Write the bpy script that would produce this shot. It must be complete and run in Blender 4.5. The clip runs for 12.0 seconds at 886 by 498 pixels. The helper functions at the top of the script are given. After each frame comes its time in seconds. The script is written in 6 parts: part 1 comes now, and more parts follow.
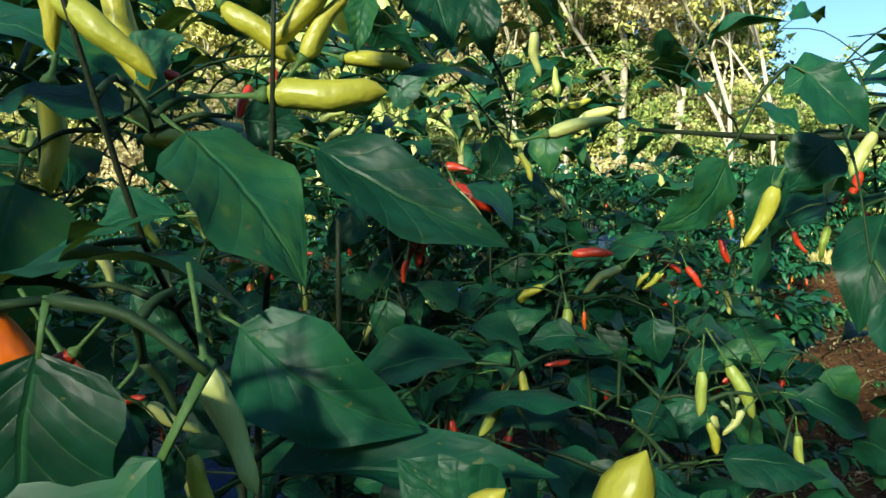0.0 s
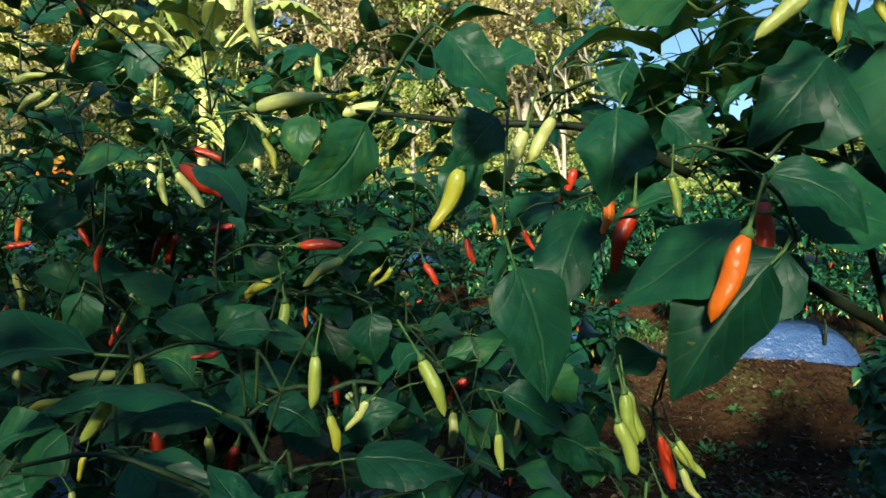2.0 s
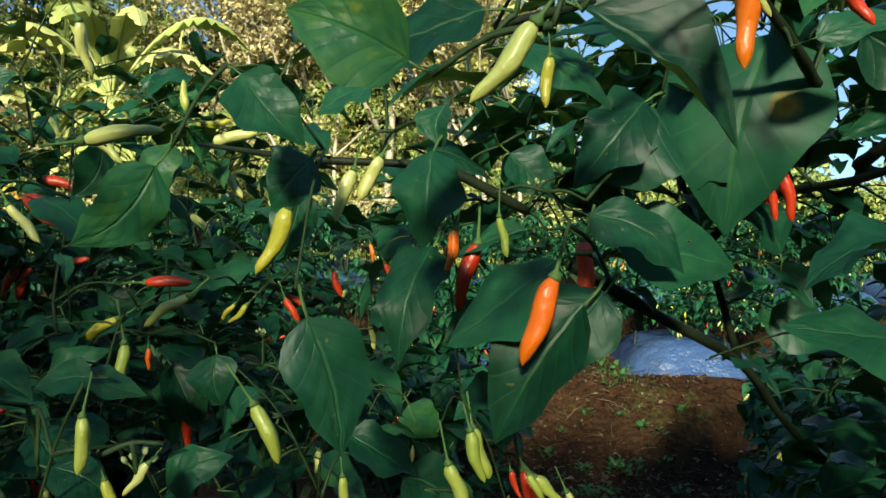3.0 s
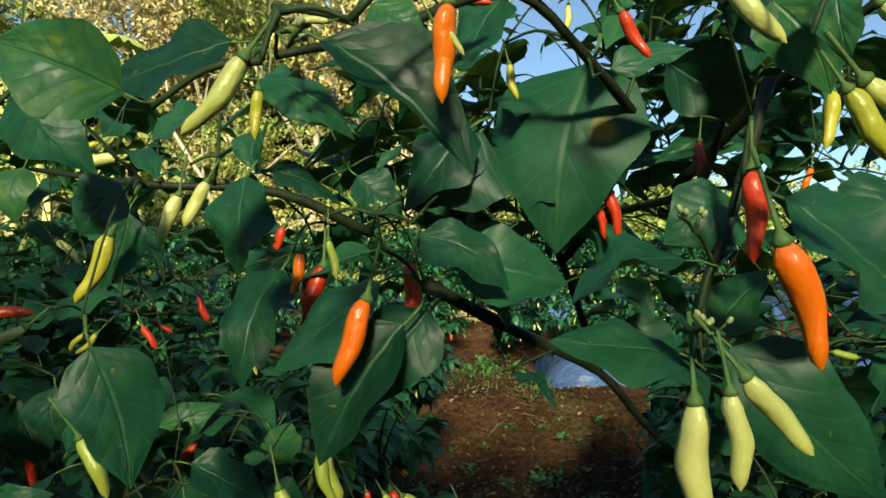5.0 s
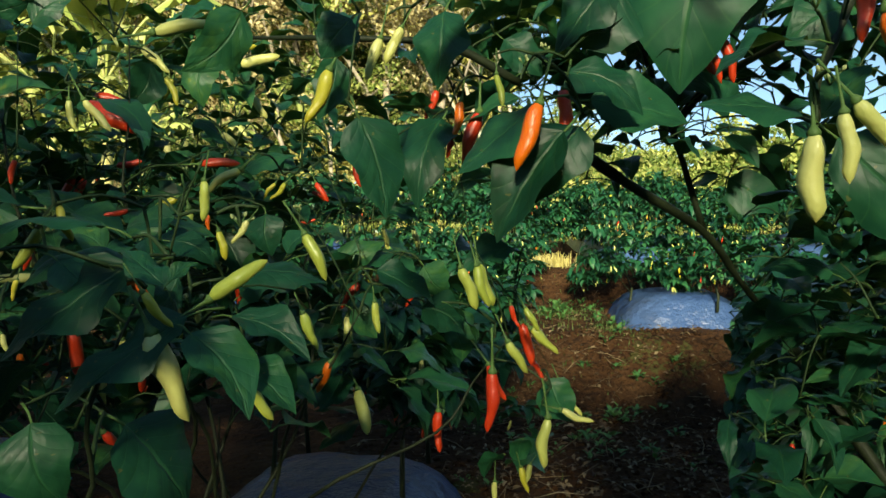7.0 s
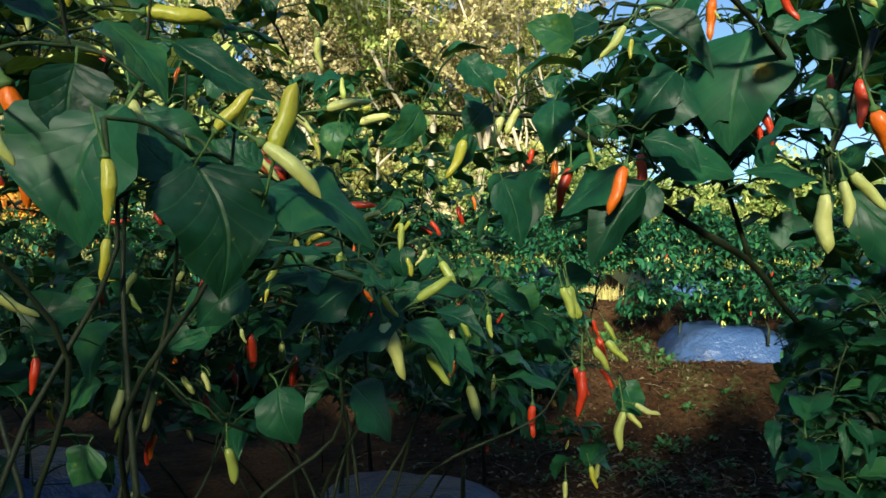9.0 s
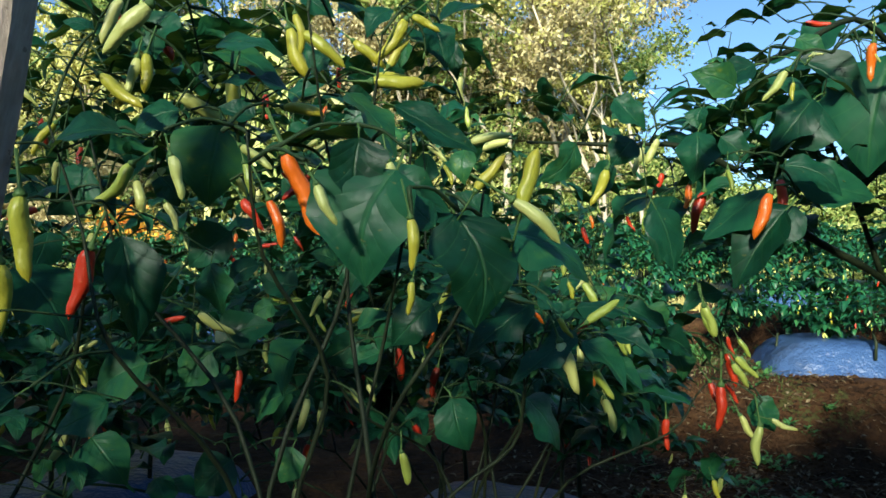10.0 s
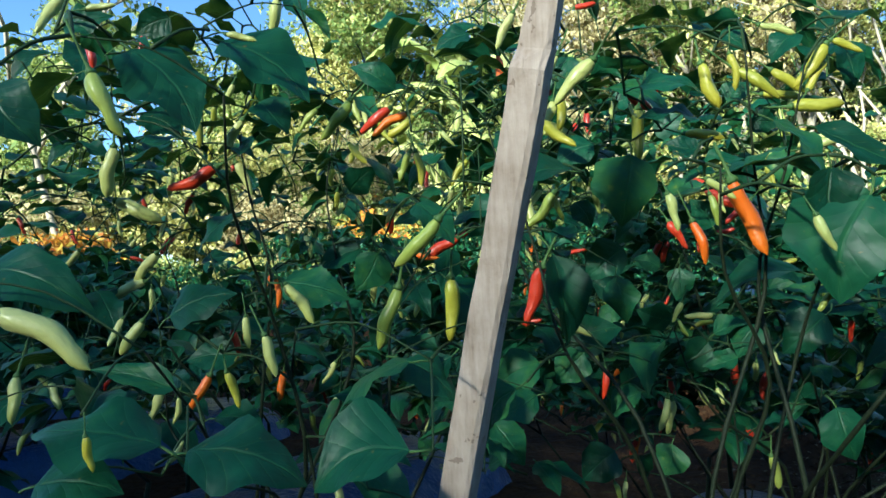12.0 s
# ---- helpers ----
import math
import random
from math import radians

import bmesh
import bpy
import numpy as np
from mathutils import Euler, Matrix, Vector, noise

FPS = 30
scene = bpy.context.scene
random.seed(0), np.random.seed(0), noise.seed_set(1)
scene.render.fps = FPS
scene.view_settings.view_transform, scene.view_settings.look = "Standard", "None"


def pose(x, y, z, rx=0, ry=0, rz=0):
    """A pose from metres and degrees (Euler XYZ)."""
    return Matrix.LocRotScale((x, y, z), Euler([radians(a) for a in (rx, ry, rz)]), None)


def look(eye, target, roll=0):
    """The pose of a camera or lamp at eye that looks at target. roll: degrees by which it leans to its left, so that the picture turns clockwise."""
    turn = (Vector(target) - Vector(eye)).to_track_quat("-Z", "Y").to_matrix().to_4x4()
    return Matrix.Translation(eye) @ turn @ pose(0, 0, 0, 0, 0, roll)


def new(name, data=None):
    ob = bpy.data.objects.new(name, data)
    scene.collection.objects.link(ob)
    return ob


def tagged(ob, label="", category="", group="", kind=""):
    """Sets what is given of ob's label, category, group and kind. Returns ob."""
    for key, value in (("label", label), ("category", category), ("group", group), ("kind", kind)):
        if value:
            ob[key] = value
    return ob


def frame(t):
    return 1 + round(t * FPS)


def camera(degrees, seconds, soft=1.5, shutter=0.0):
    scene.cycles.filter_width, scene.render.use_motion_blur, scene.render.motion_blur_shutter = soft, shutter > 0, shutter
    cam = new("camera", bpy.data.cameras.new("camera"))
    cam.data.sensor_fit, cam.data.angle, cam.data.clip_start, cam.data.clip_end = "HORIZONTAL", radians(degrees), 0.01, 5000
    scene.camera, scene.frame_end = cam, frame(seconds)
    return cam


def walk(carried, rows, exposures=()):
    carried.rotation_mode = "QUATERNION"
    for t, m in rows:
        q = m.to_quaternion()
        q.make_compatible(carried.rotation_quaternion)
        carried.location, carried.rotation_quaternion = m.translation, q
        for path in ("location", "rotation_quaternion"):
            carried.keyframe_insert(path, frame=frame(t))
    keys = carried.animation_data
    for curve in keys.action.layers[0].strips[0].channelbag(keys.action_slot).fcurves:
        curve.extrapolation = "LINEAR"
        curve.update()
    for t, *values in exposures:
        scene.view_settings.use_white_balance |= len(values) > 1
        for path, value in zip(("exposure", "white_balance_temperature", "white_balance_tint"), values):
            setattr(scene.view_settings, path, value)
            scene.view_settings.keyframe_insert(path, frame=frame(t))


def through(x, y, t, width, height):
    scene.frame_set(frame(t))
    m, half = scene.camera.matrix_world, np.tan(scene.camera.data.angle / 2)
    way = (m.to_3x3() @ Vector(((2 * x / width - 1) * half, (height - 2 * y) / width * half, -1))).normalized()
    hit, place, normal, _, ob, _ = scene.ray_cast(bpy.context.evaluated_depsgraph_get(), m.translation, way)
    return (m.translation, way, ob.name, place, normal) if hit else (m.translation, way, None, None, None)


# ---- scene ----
cam = camera(67.4, 12.0, 1.6)
METRES, EYE, TILT, LEAN, TURN = 1.17, 1.235, -2.5, 0.0, 0.0
ROWS = [
    (0.0, 0.0, 0.0, 0.0, -0.0, 0.0, -0.0),
    (0.5, 0.0299, 0.013, -0.0046, -2.67, 0.43, -0.17),
    (1.0, 0.061, 0.0246, -0.0162, -5.75, 0.89, -1.34),
    (1.5, 0.0872, 0.0312, -0.0251, -8.41, 0.97, -1.81),
    (2.0, 0.1278, 0.0393, -0.0224, -13.0, 1.55, -1.56),
    (2.5, 0.1609, 0.0346, -0.011, -16.49, 2.77, -0.96),
    (3.0, 0.1912, 0.0286, -0.0071, -19.51, 3.46, -0.89),
    (3.5, 0.2233, 0.0292, -0.0007, -22.46, 3.98, -0.54),
    (5.5, 0.2513, -0.0264, -0.0106, -25.56, 5.2, 0.82),
    (6.0, 0.2159, -0.0491, -0.0405, -24.48, 3.76, 0.78),
    (6.5, 0.184, -0.0677, -0.0726, -22.58, 3.06, 0.81),
    (7.0, 0.1421, -0.0768, -0.1203, -19.63, 1.41, 0.53),
    (9.0, 0.0103, -0.234, -0.135, -16.02, 4.19, -0.15),
    (9.5, -0.0384, -0.2603, -0.1295, -13.75, 4.85, -0.16),
    (10.0, -0.0917, -0.2804, -0.1242, -9.56, 5.06, -0.08),
    (10.5, -0.1265, -0.302, -0.1231, -5.78, 4.96, 0.17),
    (11.0, -0.1745, -0.32, -0.1174, -0.39, 5.01, 0.36),
    (11.5, -0.2195, -0.3334, -0.1161, 4.21, 4.6, 0.24),
    (12.0, -0.264, -0.3511, -0.1123, 9.01, 4.59, -0.45),
]
walk(cam, [(t, pose(0, 0, EYE, TILT, LEAN, TURN) @ pose(METRES * x, METRES * y, METRES * z, 90 + pitch, roll, yaw)) for t, x, y, z, yaw, pitch, roll in ROWS],
     [(0.0, 1.68, 6450, -2), (3.0, 1.33, 7000, 1), (6.0, 1.33, 8000, 0), (9.5, 1.44, 6550, 2), (12.0, 1.84, 5650, -2)])

# ---- world, sun, exposure ----
SUN_EL, SUN_AZ = 19.95, 206.0          # degrees; azimuth clockwise from +y, where the sun stands
world = bpy.data.worlds.new("sky")
scene.world = world
world.use_nodes = True
wn = world.node_tree.nodes
sky = wn.new("ShaderNodeTexSky")
sky.sky_type, sky.sun_disc = "NISHITA", False
sky.sun_elevation, sky.sun_rotation = radians(SUN_EL), radians(SUN_AZ)
sky.air_density, sky.dust_density, sky.ozone_density = 0.9, 0.0, 3.5
sky.altitude = 1200.0
wn["Background"].inputs["Strength"].default_value = 0.088
world.node_tree.links.new(sky.outputs[0], wn["Background"].inputs["Color"])
lamp = bpy.data.lights.new("sun", "SUN")
lamp.energy, lamp.angle, lamp.color = 5.0, radians(7.0), (1.0, 0.93, 0.80)
sun = new("sun", lamp)
_a, _e = radians(SUN_AZ), radians(SUN_EL)
SUN_DIR = Vector((math.sin(_a) * math.cos(_e), math.cos(_a) * math.cos(_e), math.sin(_e)))
sun.matrix_world = look(SUN_DIR * 60, (0, 0, 0))


# ---- materials ----
class Nodes:
    """A short way to write node trees."""

    def __init__(self, name):
        self.mat = bpy.data.materials.new(name)
        self.mat.use_nodes = True
        self.tree = self.mat.node_tree
        self.bsdf = self.tree.nodes["Principled BSDF"]
        self.out = self.tree.nodes["Material Output"]

    def add(self, kind, **inputs):
        n = self.tree.nodes.new("ShaderNode" + kind)
        for key, value in inputs.items():
            self.put(n, key.replace("_", " "), value)
        return n

    def put(self, n, key, value):
        sock = n.inputs[int(key)] if key.isdigit() else n.inputs[key]
        if hasattr(value, "is_output"):
            self.tree.links.new(value, sock)
        else:
            sock.default_value = value

    def math(self, op, a, b=0.0, c=0.0):
        n = self.tree.nodes.new("ShaderNodeMath")
        n.operation = op
        for i, v in enumerate((a, b, c)):
            self.put(n, str(i), v)
        return n.outputs[0]

    def noise(self, scale, detail=3.0, coords=None, rough=0.55):
        n = self.add("TexNoise", Scale=scale, Detail=detail, Roughness=rough)
        self.put(n, "Vector", coords if coords is not None else self.coords("Object"))
        return n.outputs[0]

    def coords(self, kind):
        return self.add("TexCoord").outputs[kind]

    def ramp(self, fac, stops):
        n = self.add("ValToRGB")
        self.put(n, "Fac", fac)
        el = n.color_ramp.elements
        while len(el) < len(stops):
            el.new(0.5)
        for e, (p, c) in zip(el, stops):
            e.position, e.color = p, (*c, 1) if len(c) == 3 else c
        return n.outputs[0]

    def mix(self, fac, a, b, blend="MIX"):
        n = self.tree.nodes.new("ShaderNodeMix")
        n.data_type, n.blend_type = "RGBA", blend
        for i, v in ((0, fac), (6, a), (7, b)):
            v = (*v, 1) if isinstance(v, tuple) and len(v) == 3 else v
            self.put(n, str(i), v)
        return n.outputs[2]

    def chance(self):
        """A random number for each object and each loose piece of a joined mesh."""
        a = self.add("ObjectInfo").outputs["Random"]
        b = self.add("NewGeometry").outputs["Random Per Island"]
        return self.math("FRACT", self.math("ADD", a, b))

    def bump(self, height, strength=0.3, distance=0.01):
        n = self.add("Bump", Strength=strength, Distance=distance)
        self.put(n, "Height", height)
        self.put(self.bsdf, "Normal", n.outputs[0])
        return n

    def finish(self, colour, rough=0.5, spec=0.5, metal=0.0):
        self.put(self.bsdf, "Base Color", (*colour, 1) if isinstance(colour, tuple) and len(colour) == 3 else colour)
        self.put(self.bsdf, "Roughness", rough)
        self.put(self.bsdf, "Specular IOR Level", spec)
        self.put(self.bsdf, "Metallic", metal)
        return self.mat


def leaf_material(name, stops, vein, through_colour, through=0.25, rough=0.42, spec=0.5, spots=True, blotch_at=None):
    """A leaf with a midrib and arching side veins from its UV (u across, v along), quilted between them, mottled, with some light passing through."""
    k = Nodes(name)
    uv = k.add("SeparateXYZ", Vector=k.coords("UV"))
    u = k.math("ABSOLUTE", k.math("SUBTRACT", uv.outputs[0], 0.5))
    v = uv.outputs[1]
    chance = k.chance()
    rib = k.math("MINIMUM", k.math("MULTIPLY", u, 30.0), 1.0)
    bow = k.math("SUBTRACT", k.math("MULTIPLY", u, 0.95), k.math("MULTIPLY", k.math("MULTIPLY", u, u), 0.75))
    jitter = k.math("MULTIPLY", k.noise(2.2, 1, k.coords("UV")), 0.05)
    wave = k.math("FRACT", k.math("ADD", k.math("MULTIPLY", k.math("ADD", k.math("SUBTRACT", v, bow), jitter), 6.0), chance))
    tri = k.math("MULTIPLY", k.math("ABSOLUTE", k.math("SUBTRACT", wave, 0.5)), 2.0)
    side = k.math("MINIMUM", k.math("MULTIPLY", tri, 7.0), 1.0)
    veins = k.math("MINIMUM", rib, k.math("ADD", k.math("MULTIPLY", side, 0.6), 0.4))
    quilt = k.math("POWER", tri, 0.5)
    blotch = k.noise(3.0, 4, k.coords("UV"))
    pick = k.math("ADD", k.math("MULTIPLY", chance, 0.7), k.math("MULTIPLY", k.math("SUBTRACT", blotch, 0.45), 1.0))
    pick = k.math("ADD", pick, k.math("MULTIPLY", k.math("SUBTRACT", quilt, 0.6), 0.12))
    colour = k.ramp(pick, stops)
    colour = k.mix(k.math("MULTIPLY", k.math("SUBTRACT", 1.0, veins), 0.30), colour, vein)
    if spots:
        spot = k.noise(14.0, 2, k.coords("Object"))
        colour = k.mix(k.math("MULTIPLY", k.math("GREATER_THAN", spot, 0.72), 0.5), colour, (0.16, 0.15, 0.04))
    if blotch_at:
        du, dv = k.math("SUBTRACT", uv.outputs[0], blotch_at[0]), k.math("MULTIPLY", k.math("SUBTRACT", v, blotch_at[1]), 1.5)
        far = k.math("SQRT", k.math("ADD", k.math("MULTIPLY", du, du), k.math("MULTIPLY", dv, dv)))
        far = k.math("ADD", far, k.math("MULTIPLY", k.noise(9, 3, k.coords("UV")), 0.10))
        colour = k.mix(k.ramp(far, [(0.09, (1, 1, 1)), (0.17, (0, 0, 0))]), colour, (0.36, 0.25, 0.025))
        colour = k.mix(k.ramp(far, [(0.05, (1, 1, 1)), (0.085, (0, 0, 0))]), colour, (0.42, 0.14, 0.015))
    height = k.math("ADD", k.math("MULTIPLY", rib, 0.35), k.math("ADD", k.math("MULTIPLY", quilt, 0.12), k.math("MULTIPLY", k.noise(4.0, 2, k.coords("UV")), 0.5)))
    k.bump(height, 0.45, 0.006)
    k.finish(colour, k.math("ADD", rough, k.math("MULTIPLY", k.math("SUBTRACT", blotch, 0.5), 0.25)), spec)
    glow = k.add("BsdfTranslucent", Color=(*through_colour, 1))
    both = k.add("MixShader", Fac=through)
    k.tree.links.new(k.bsdf.outputs[0], both.inputs[1])
    k.tree.links.new(glow.outputs[0], both.inputs[2])
    k.tree.links.new(both.outputs[0], k.out.inputs[0])
    return k.mat


def fruit_material(name, stops, end_tint, rough=0.3):
    """A waxy pepper skin: its colour drifts along its length, with faint dents and flecks."""
    k = Nodes(name)
    uv = k.add("SeparateXYZ", Vector=k.coords("UV"))
    n = k.noise(4.0, 3, k.coords("UV"))
    colour = k.ramp(k.math("ADD", k.math("MULTIPLY", k.chance(), 0.7), k.math("MULTIPLY", n, 0.3)), stops)
    shade = k.math("MULTIPLY", k.math("POWER", uv.outputs[1], 2.0), 0.45)
    colour = k.mix(shade, colour, end_tint)
    flecks = k.math("GREATER_THAN", k.noise(22.0, 1, k.coords("UV")), 0.73)
    colour = k.mix(k.math("MULTIPLY", flecks, 0.25), colour, (0.7, 0.62, 0.25))
    k.bump(k.noise(5.0, 2, k.coords("UV")), 0.12, 0.02)
    k.finish(colour, k.math("ADD", rough, k.math("MULTIPLY", n, 0.12)), 0.5)
    k.put(k.bsdf, "Coat Weight", 0.08)
    k.put(k.bsdf, "Coat Roughness", 0.2)
    k.put(k.bsdf, "Subsurface Weight", 0.0)
    return k.mat


def rough_material(name, stops, scale, rough=0.85, bump=0.5, distance=0.02, fine=8.0, coords="Object"):
    k = Nodes(name)
    c = k.coords(coords)
    a, b = k.noise(scale, 5, c), k.noise(scale * fine, 4, c)
    mixed = k.math("ADD", k.math("MULTIPLY", a, 0.6), k.math("MULTIPLY", b, 0.4))
    k.bump(mixed, bump, distance)
    return k.finish(k.ramp(mixed, stops), rough, 0.25)


def tree_leaf_material(name, stops, through_colour, through=0.3):
    k = Nodes(name)
    pick = k.math("ADD", k.math("MULTIPLY", k.chance(), 0.7), k.math("MULTIPLY", k.noise(0.8, 3), 0.3))
    k.finish(k.ramp(pick, stops), 0.6, 0.3)
    glow = k.add("BsdfTranslucent", Color=(*through_colour, 1))
    both = k.add("MixShader", Fac=through)
    k.tree.links.new(k.bsdf.outputs[0], both.inputs[1])
    k.tree.links.new(glow.outputs[0], both.inputs[2])
    k.tree.links.new(both.outputs[0], k.out.inputs[0])
    return k.mat


LEAF_STOPS = [(0.0, (0.004, 0.034, 0.015)), (0.3, (0.008, 0.062, 0.030)), (0.6, (0.016, 0.096, 0.040)), (0.86, (0.042, 0.138, 0.036)), (1.0, (0.16, 0.22, 0.03))]
CHILI = leaf_material("chili_leaf", LEAF_STOPS, (0.06, 0.20, 0.06), (0.12, 0.22, 0.02), 0.12, 0.45, 0.26)
BLOTCHED = leaf_material("blotched_leaf", LEAF_STOPS[1:], (0.07, 0.20, 0.05), (0.12, 0.22, 0.02), 0.12, 0.5, 0.2, False, (0.27, 0.36))
TWIG = rough_material("dark_twig", [(0.3, (0.015, 0.035, 0.012)), (0.7, (0.035, 0.07, 0.022))], 40, 0.6, 0.3, 0.002)
STALK = rough_material("green_stalk", [(0.3, (0.05, 0.11, 0.028)), (0.7, (0.10, 0.19, 0.05))], 30, 0.5, 0.2, 0.002)
BRANCH = rough_material("dark_green_stem", [(0.3, (0.008, 0.013, 0.006)), (0.7, (0.024, 0.036, 0.014))], 40, 0.6, 0.4, 0.003)
FRUIT = {
    "pale": fruit_material("pale_pepper", [(0.0, (0.45, 0.49, 0.12)), (0.5, (0.56, 0.58, 0.20)), (1.0, (0.34, 0.42, 0.085))], (0.46, 0.49, 0.08), 0.36),
    "yellow": fruit_material("yellow_pepper", [(0.0, (0.37, 0.37, 0.030)), (0.5, (0.47, 0.45, 0.050)), (1.0, (0.29, 0.34, 0.030))], (0.46, 0.36, 0.02), 0.36),
    "green": fruit_material("green_pepper", [(0.0, (0.27, 0.36, 0.045)), (0.5, (0.38, 0.45, 0.085)), (1.0, (0.19, 0.29, 0.03))], (0.34, 0.37, 0.05), 0.36),
    "orange": fruit_material("orange_pepper", [(0.0, (0.74, 0.12, 0.007)), (0.5, (0.80, 0.17, 0.009)), (1.0, (0.68, 0.08, 0.006))], (0.76, 0.20, 0.010), 0.33),
    "red": fruit_material("red_pepper", [(0.0, (0.46, 0.026, 0.009)), (0.5, (0.58, 0.046, 0.013)), (1.0, (0.38, 0.016, 0.007))], (0.54, 0.05, 0.010), 0.33),
}
SOIL = Nodes("brown_soil")
_a, _b, _c = SOIL.noise(2.6, 6), SOIL.noise(24, 5), SOIL.noise(0.9, 3)
_m = SOIL.math("ADD", SOIL.math("MULTIPLY", _a, 0.55), SOIL.math("MULTIPLY", _b, 0.45))
_col = SOIL.ramp(_m, [(0.32, (0.010, 0.005, 0.002)), (0.5, (0.042, 0.019, 0.007)), (0.68, (0.075, 0.040, 0.017))])
_moss = SOIL.math("MULTIPLY", SOIL.math("GREATER_THAN", SOIL.math("ADD", _c, SOIL.math("MULTIPLY", _b, 0.35)), 0.82), 0.5)
SOIL.bump(SOIL.math("ADD", _m, SOIL.math("MULTIPLY", SOIL.noise(9, 5), 1.2)), 1.0, 0.10)
SOIL = SOIL.finish(SOIL.mix(_moss, _col, (0.035, 0.06, 0.014)), 0.95, 0.15)
# silver film; the sky's blue reflection is put into its base colour
MULCH = Nodes("sky_tinted_mulch_film")
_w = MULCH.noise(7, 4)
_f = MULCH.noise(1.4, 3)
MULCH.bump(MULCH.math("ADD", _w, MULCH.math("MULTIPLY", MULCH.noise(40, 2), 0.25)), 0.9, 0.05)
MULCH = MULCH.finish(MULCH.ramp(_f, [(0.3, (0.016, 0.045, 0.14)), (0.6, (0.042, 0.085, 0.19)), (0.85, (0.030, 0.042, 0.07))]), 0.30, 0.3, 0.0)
BARK = rough_material("pale_bark", [(0.3, (0.24, 0.20, 0.14)), (0.6, (0.42, 0.37, 0.28)), (0.8, (0.52, 0.48, 0.38))], 3, 0.85, 0.5, 0.02)
WOOD = Nodes("grey_wood")
_s = WOOD.tree.nodes.new("ShaderNodeVectorMath")
_s.operation = "MULTIPLY"
WOOD.tree.links.new(WOOD.coords("Object"), _s.inputs[0])
_s.inputs[1].default_value = (1.0, 1.0, 0.07)
_g, _d, _k = WOOD.noise(220, 4, _s.outputs[0]), WOOD.noise(60, 4, _s.outputs[0]), WOOD.noise(22, 5)
_m = WOOD.math("ADD", WOOD.math("MULTIPLY", _g, 0.22), WOOD.math("ADD", WOOD.math("MULTIPLY", _d, 0.28), WOOD.math("MULTIPLY", _k, 0.5)))
WOOD.bump(_m, 1.0, 0.010)
_stain = WOOD.math("GREATER_THAN", WOOD.noise(60, 3), 0.66)
WOOD = WOOD.finish(WOOD.mix(WOOD.math("MULTIPLY", _stain, 0.5), WOOD.ramp(_m, [(0.33, (0.14, 0.10, 0.075)), (0.42, (0.33, 0.26, 0.20)), (0.55, (0.46, 0.38, 0.31)), (0.75, (0.58, 0.51, 0.44))]), (0.10, 0.065, 0.04)), 0.9, 0.2)
KNOT = rough_material("dark_knot", [(0.3, (0.14, 0.095, 0.06)), (0.7, (0.30, 0.22, 0.16))], 90, 0.9, 0.6, 0.003)


# ---- mesh helpers ----
class Build:
    """Collects points, faces, UVs and material numbers for one mesh."""

    def __init__(self):
        self.v, self.f, self.uv, self.m = [], [], [], []

    def grid(self, rows, uvs, mat=0, closed=False):
        base, n = len(self.v), len(rows[0])
        for row in rows:
            self.v.extend(row)
        for i in range(len(rows) - 1):
            for j in range(n if closed else n - 1):
                k = (j + 1) % n
                self.f.append((base + i * n + j, base + i * n + k, base + (i + 1) * n + k, base + (i + 1) * n + j))
                self.uv.append((uvs[i][j], uvs[i][k] if k else uvs[i][j], uvs[i + 1][k] if k else uvs[i + 1][j], uvs[i + 1][j]))
                self.m.append(mat)

    def tube(self, line, radii, sides=6, mat=0):
        """A round, tapering tube along a line, closed at both ends."""
        line = [Vector(p) for p in line]
        side = None
        rows, uvs = [], []
        for i, p in enumerate(line):
            d = (line[min(i + 1, len(line) - 1)] - line[max(i - 1, 0)]).normalized()
            if side is None:
                side = d.orthogonal().normalized()
            side = (side - d * side.dot(d)).normalized()
            other = d.cross(side)
            rows.append([tuple(p + radii[i] * (math.cos(a) * side + math.sin(a) * other)) for a in (2 * math.pi * j / sides for j in range(sides))])
            uvs.append([(j / sides, i / max(1, len(line) - 1)) for j in range(sides)])
        base = len(self.v)
        self.grid(rows, uvs, mat, True)
        for ring in (tuple(range(base + sides - 1, base - 1, -1)), tuple(range(base + (len(rows) - 1) * sides, base + len(rows) * sides))):
            self.f.append(ring)
            self.uv.append(tuple((0.5, 0.5) for _ in ring))
            self.m.append(mat)

    def box(self, size, m=None, mat=0):
        base = len(self.v)
        for x, y, z in ((-1, -1, -1), (1, -1, -1), (1, 1, -1), (-1, 1, -1), (-1, -1, 1), (1, -1, 1), (1, 1, 1), (-1, 1, 1)):
            p = Vector((x * size[0] / 2, y * size[1] / 2, z * size[2] / 2))
            self.v.append(tuple(m @ p if m else p))
        for f in ((3, 2, 1, 0), (4, 5, 6, 7), (0, 1, 5, 4), (1, 2, 6, 5), (2, 3, 7, 6), (3, 0, 4, 7)):
            self.f.append(tuple(base + i for i in f))
            self.uv.append(((0, 0), (1, 0), (1, 1), (0, 1)))
            self.m.append(mat)

    def mesh(self, name, mats, smooth=True):
        me = bpy.data.meshes.new(name)
        me.from_pydata(self.v, [], self.f)
        layer = me.uv_layers.new(name="UVMap")
        layer.data.foreach_set("uv", np.array([c for f in self.uv for p in f for c in p], dtype=np.float32))
        for mat in mats:
            me.materials.append(mat)
        me.polygons.foreach_set("material_index", self.m)
        me.polygons.foreach_set("use_smooth", [smooth] * len(self.f))
        me.update()
        return me


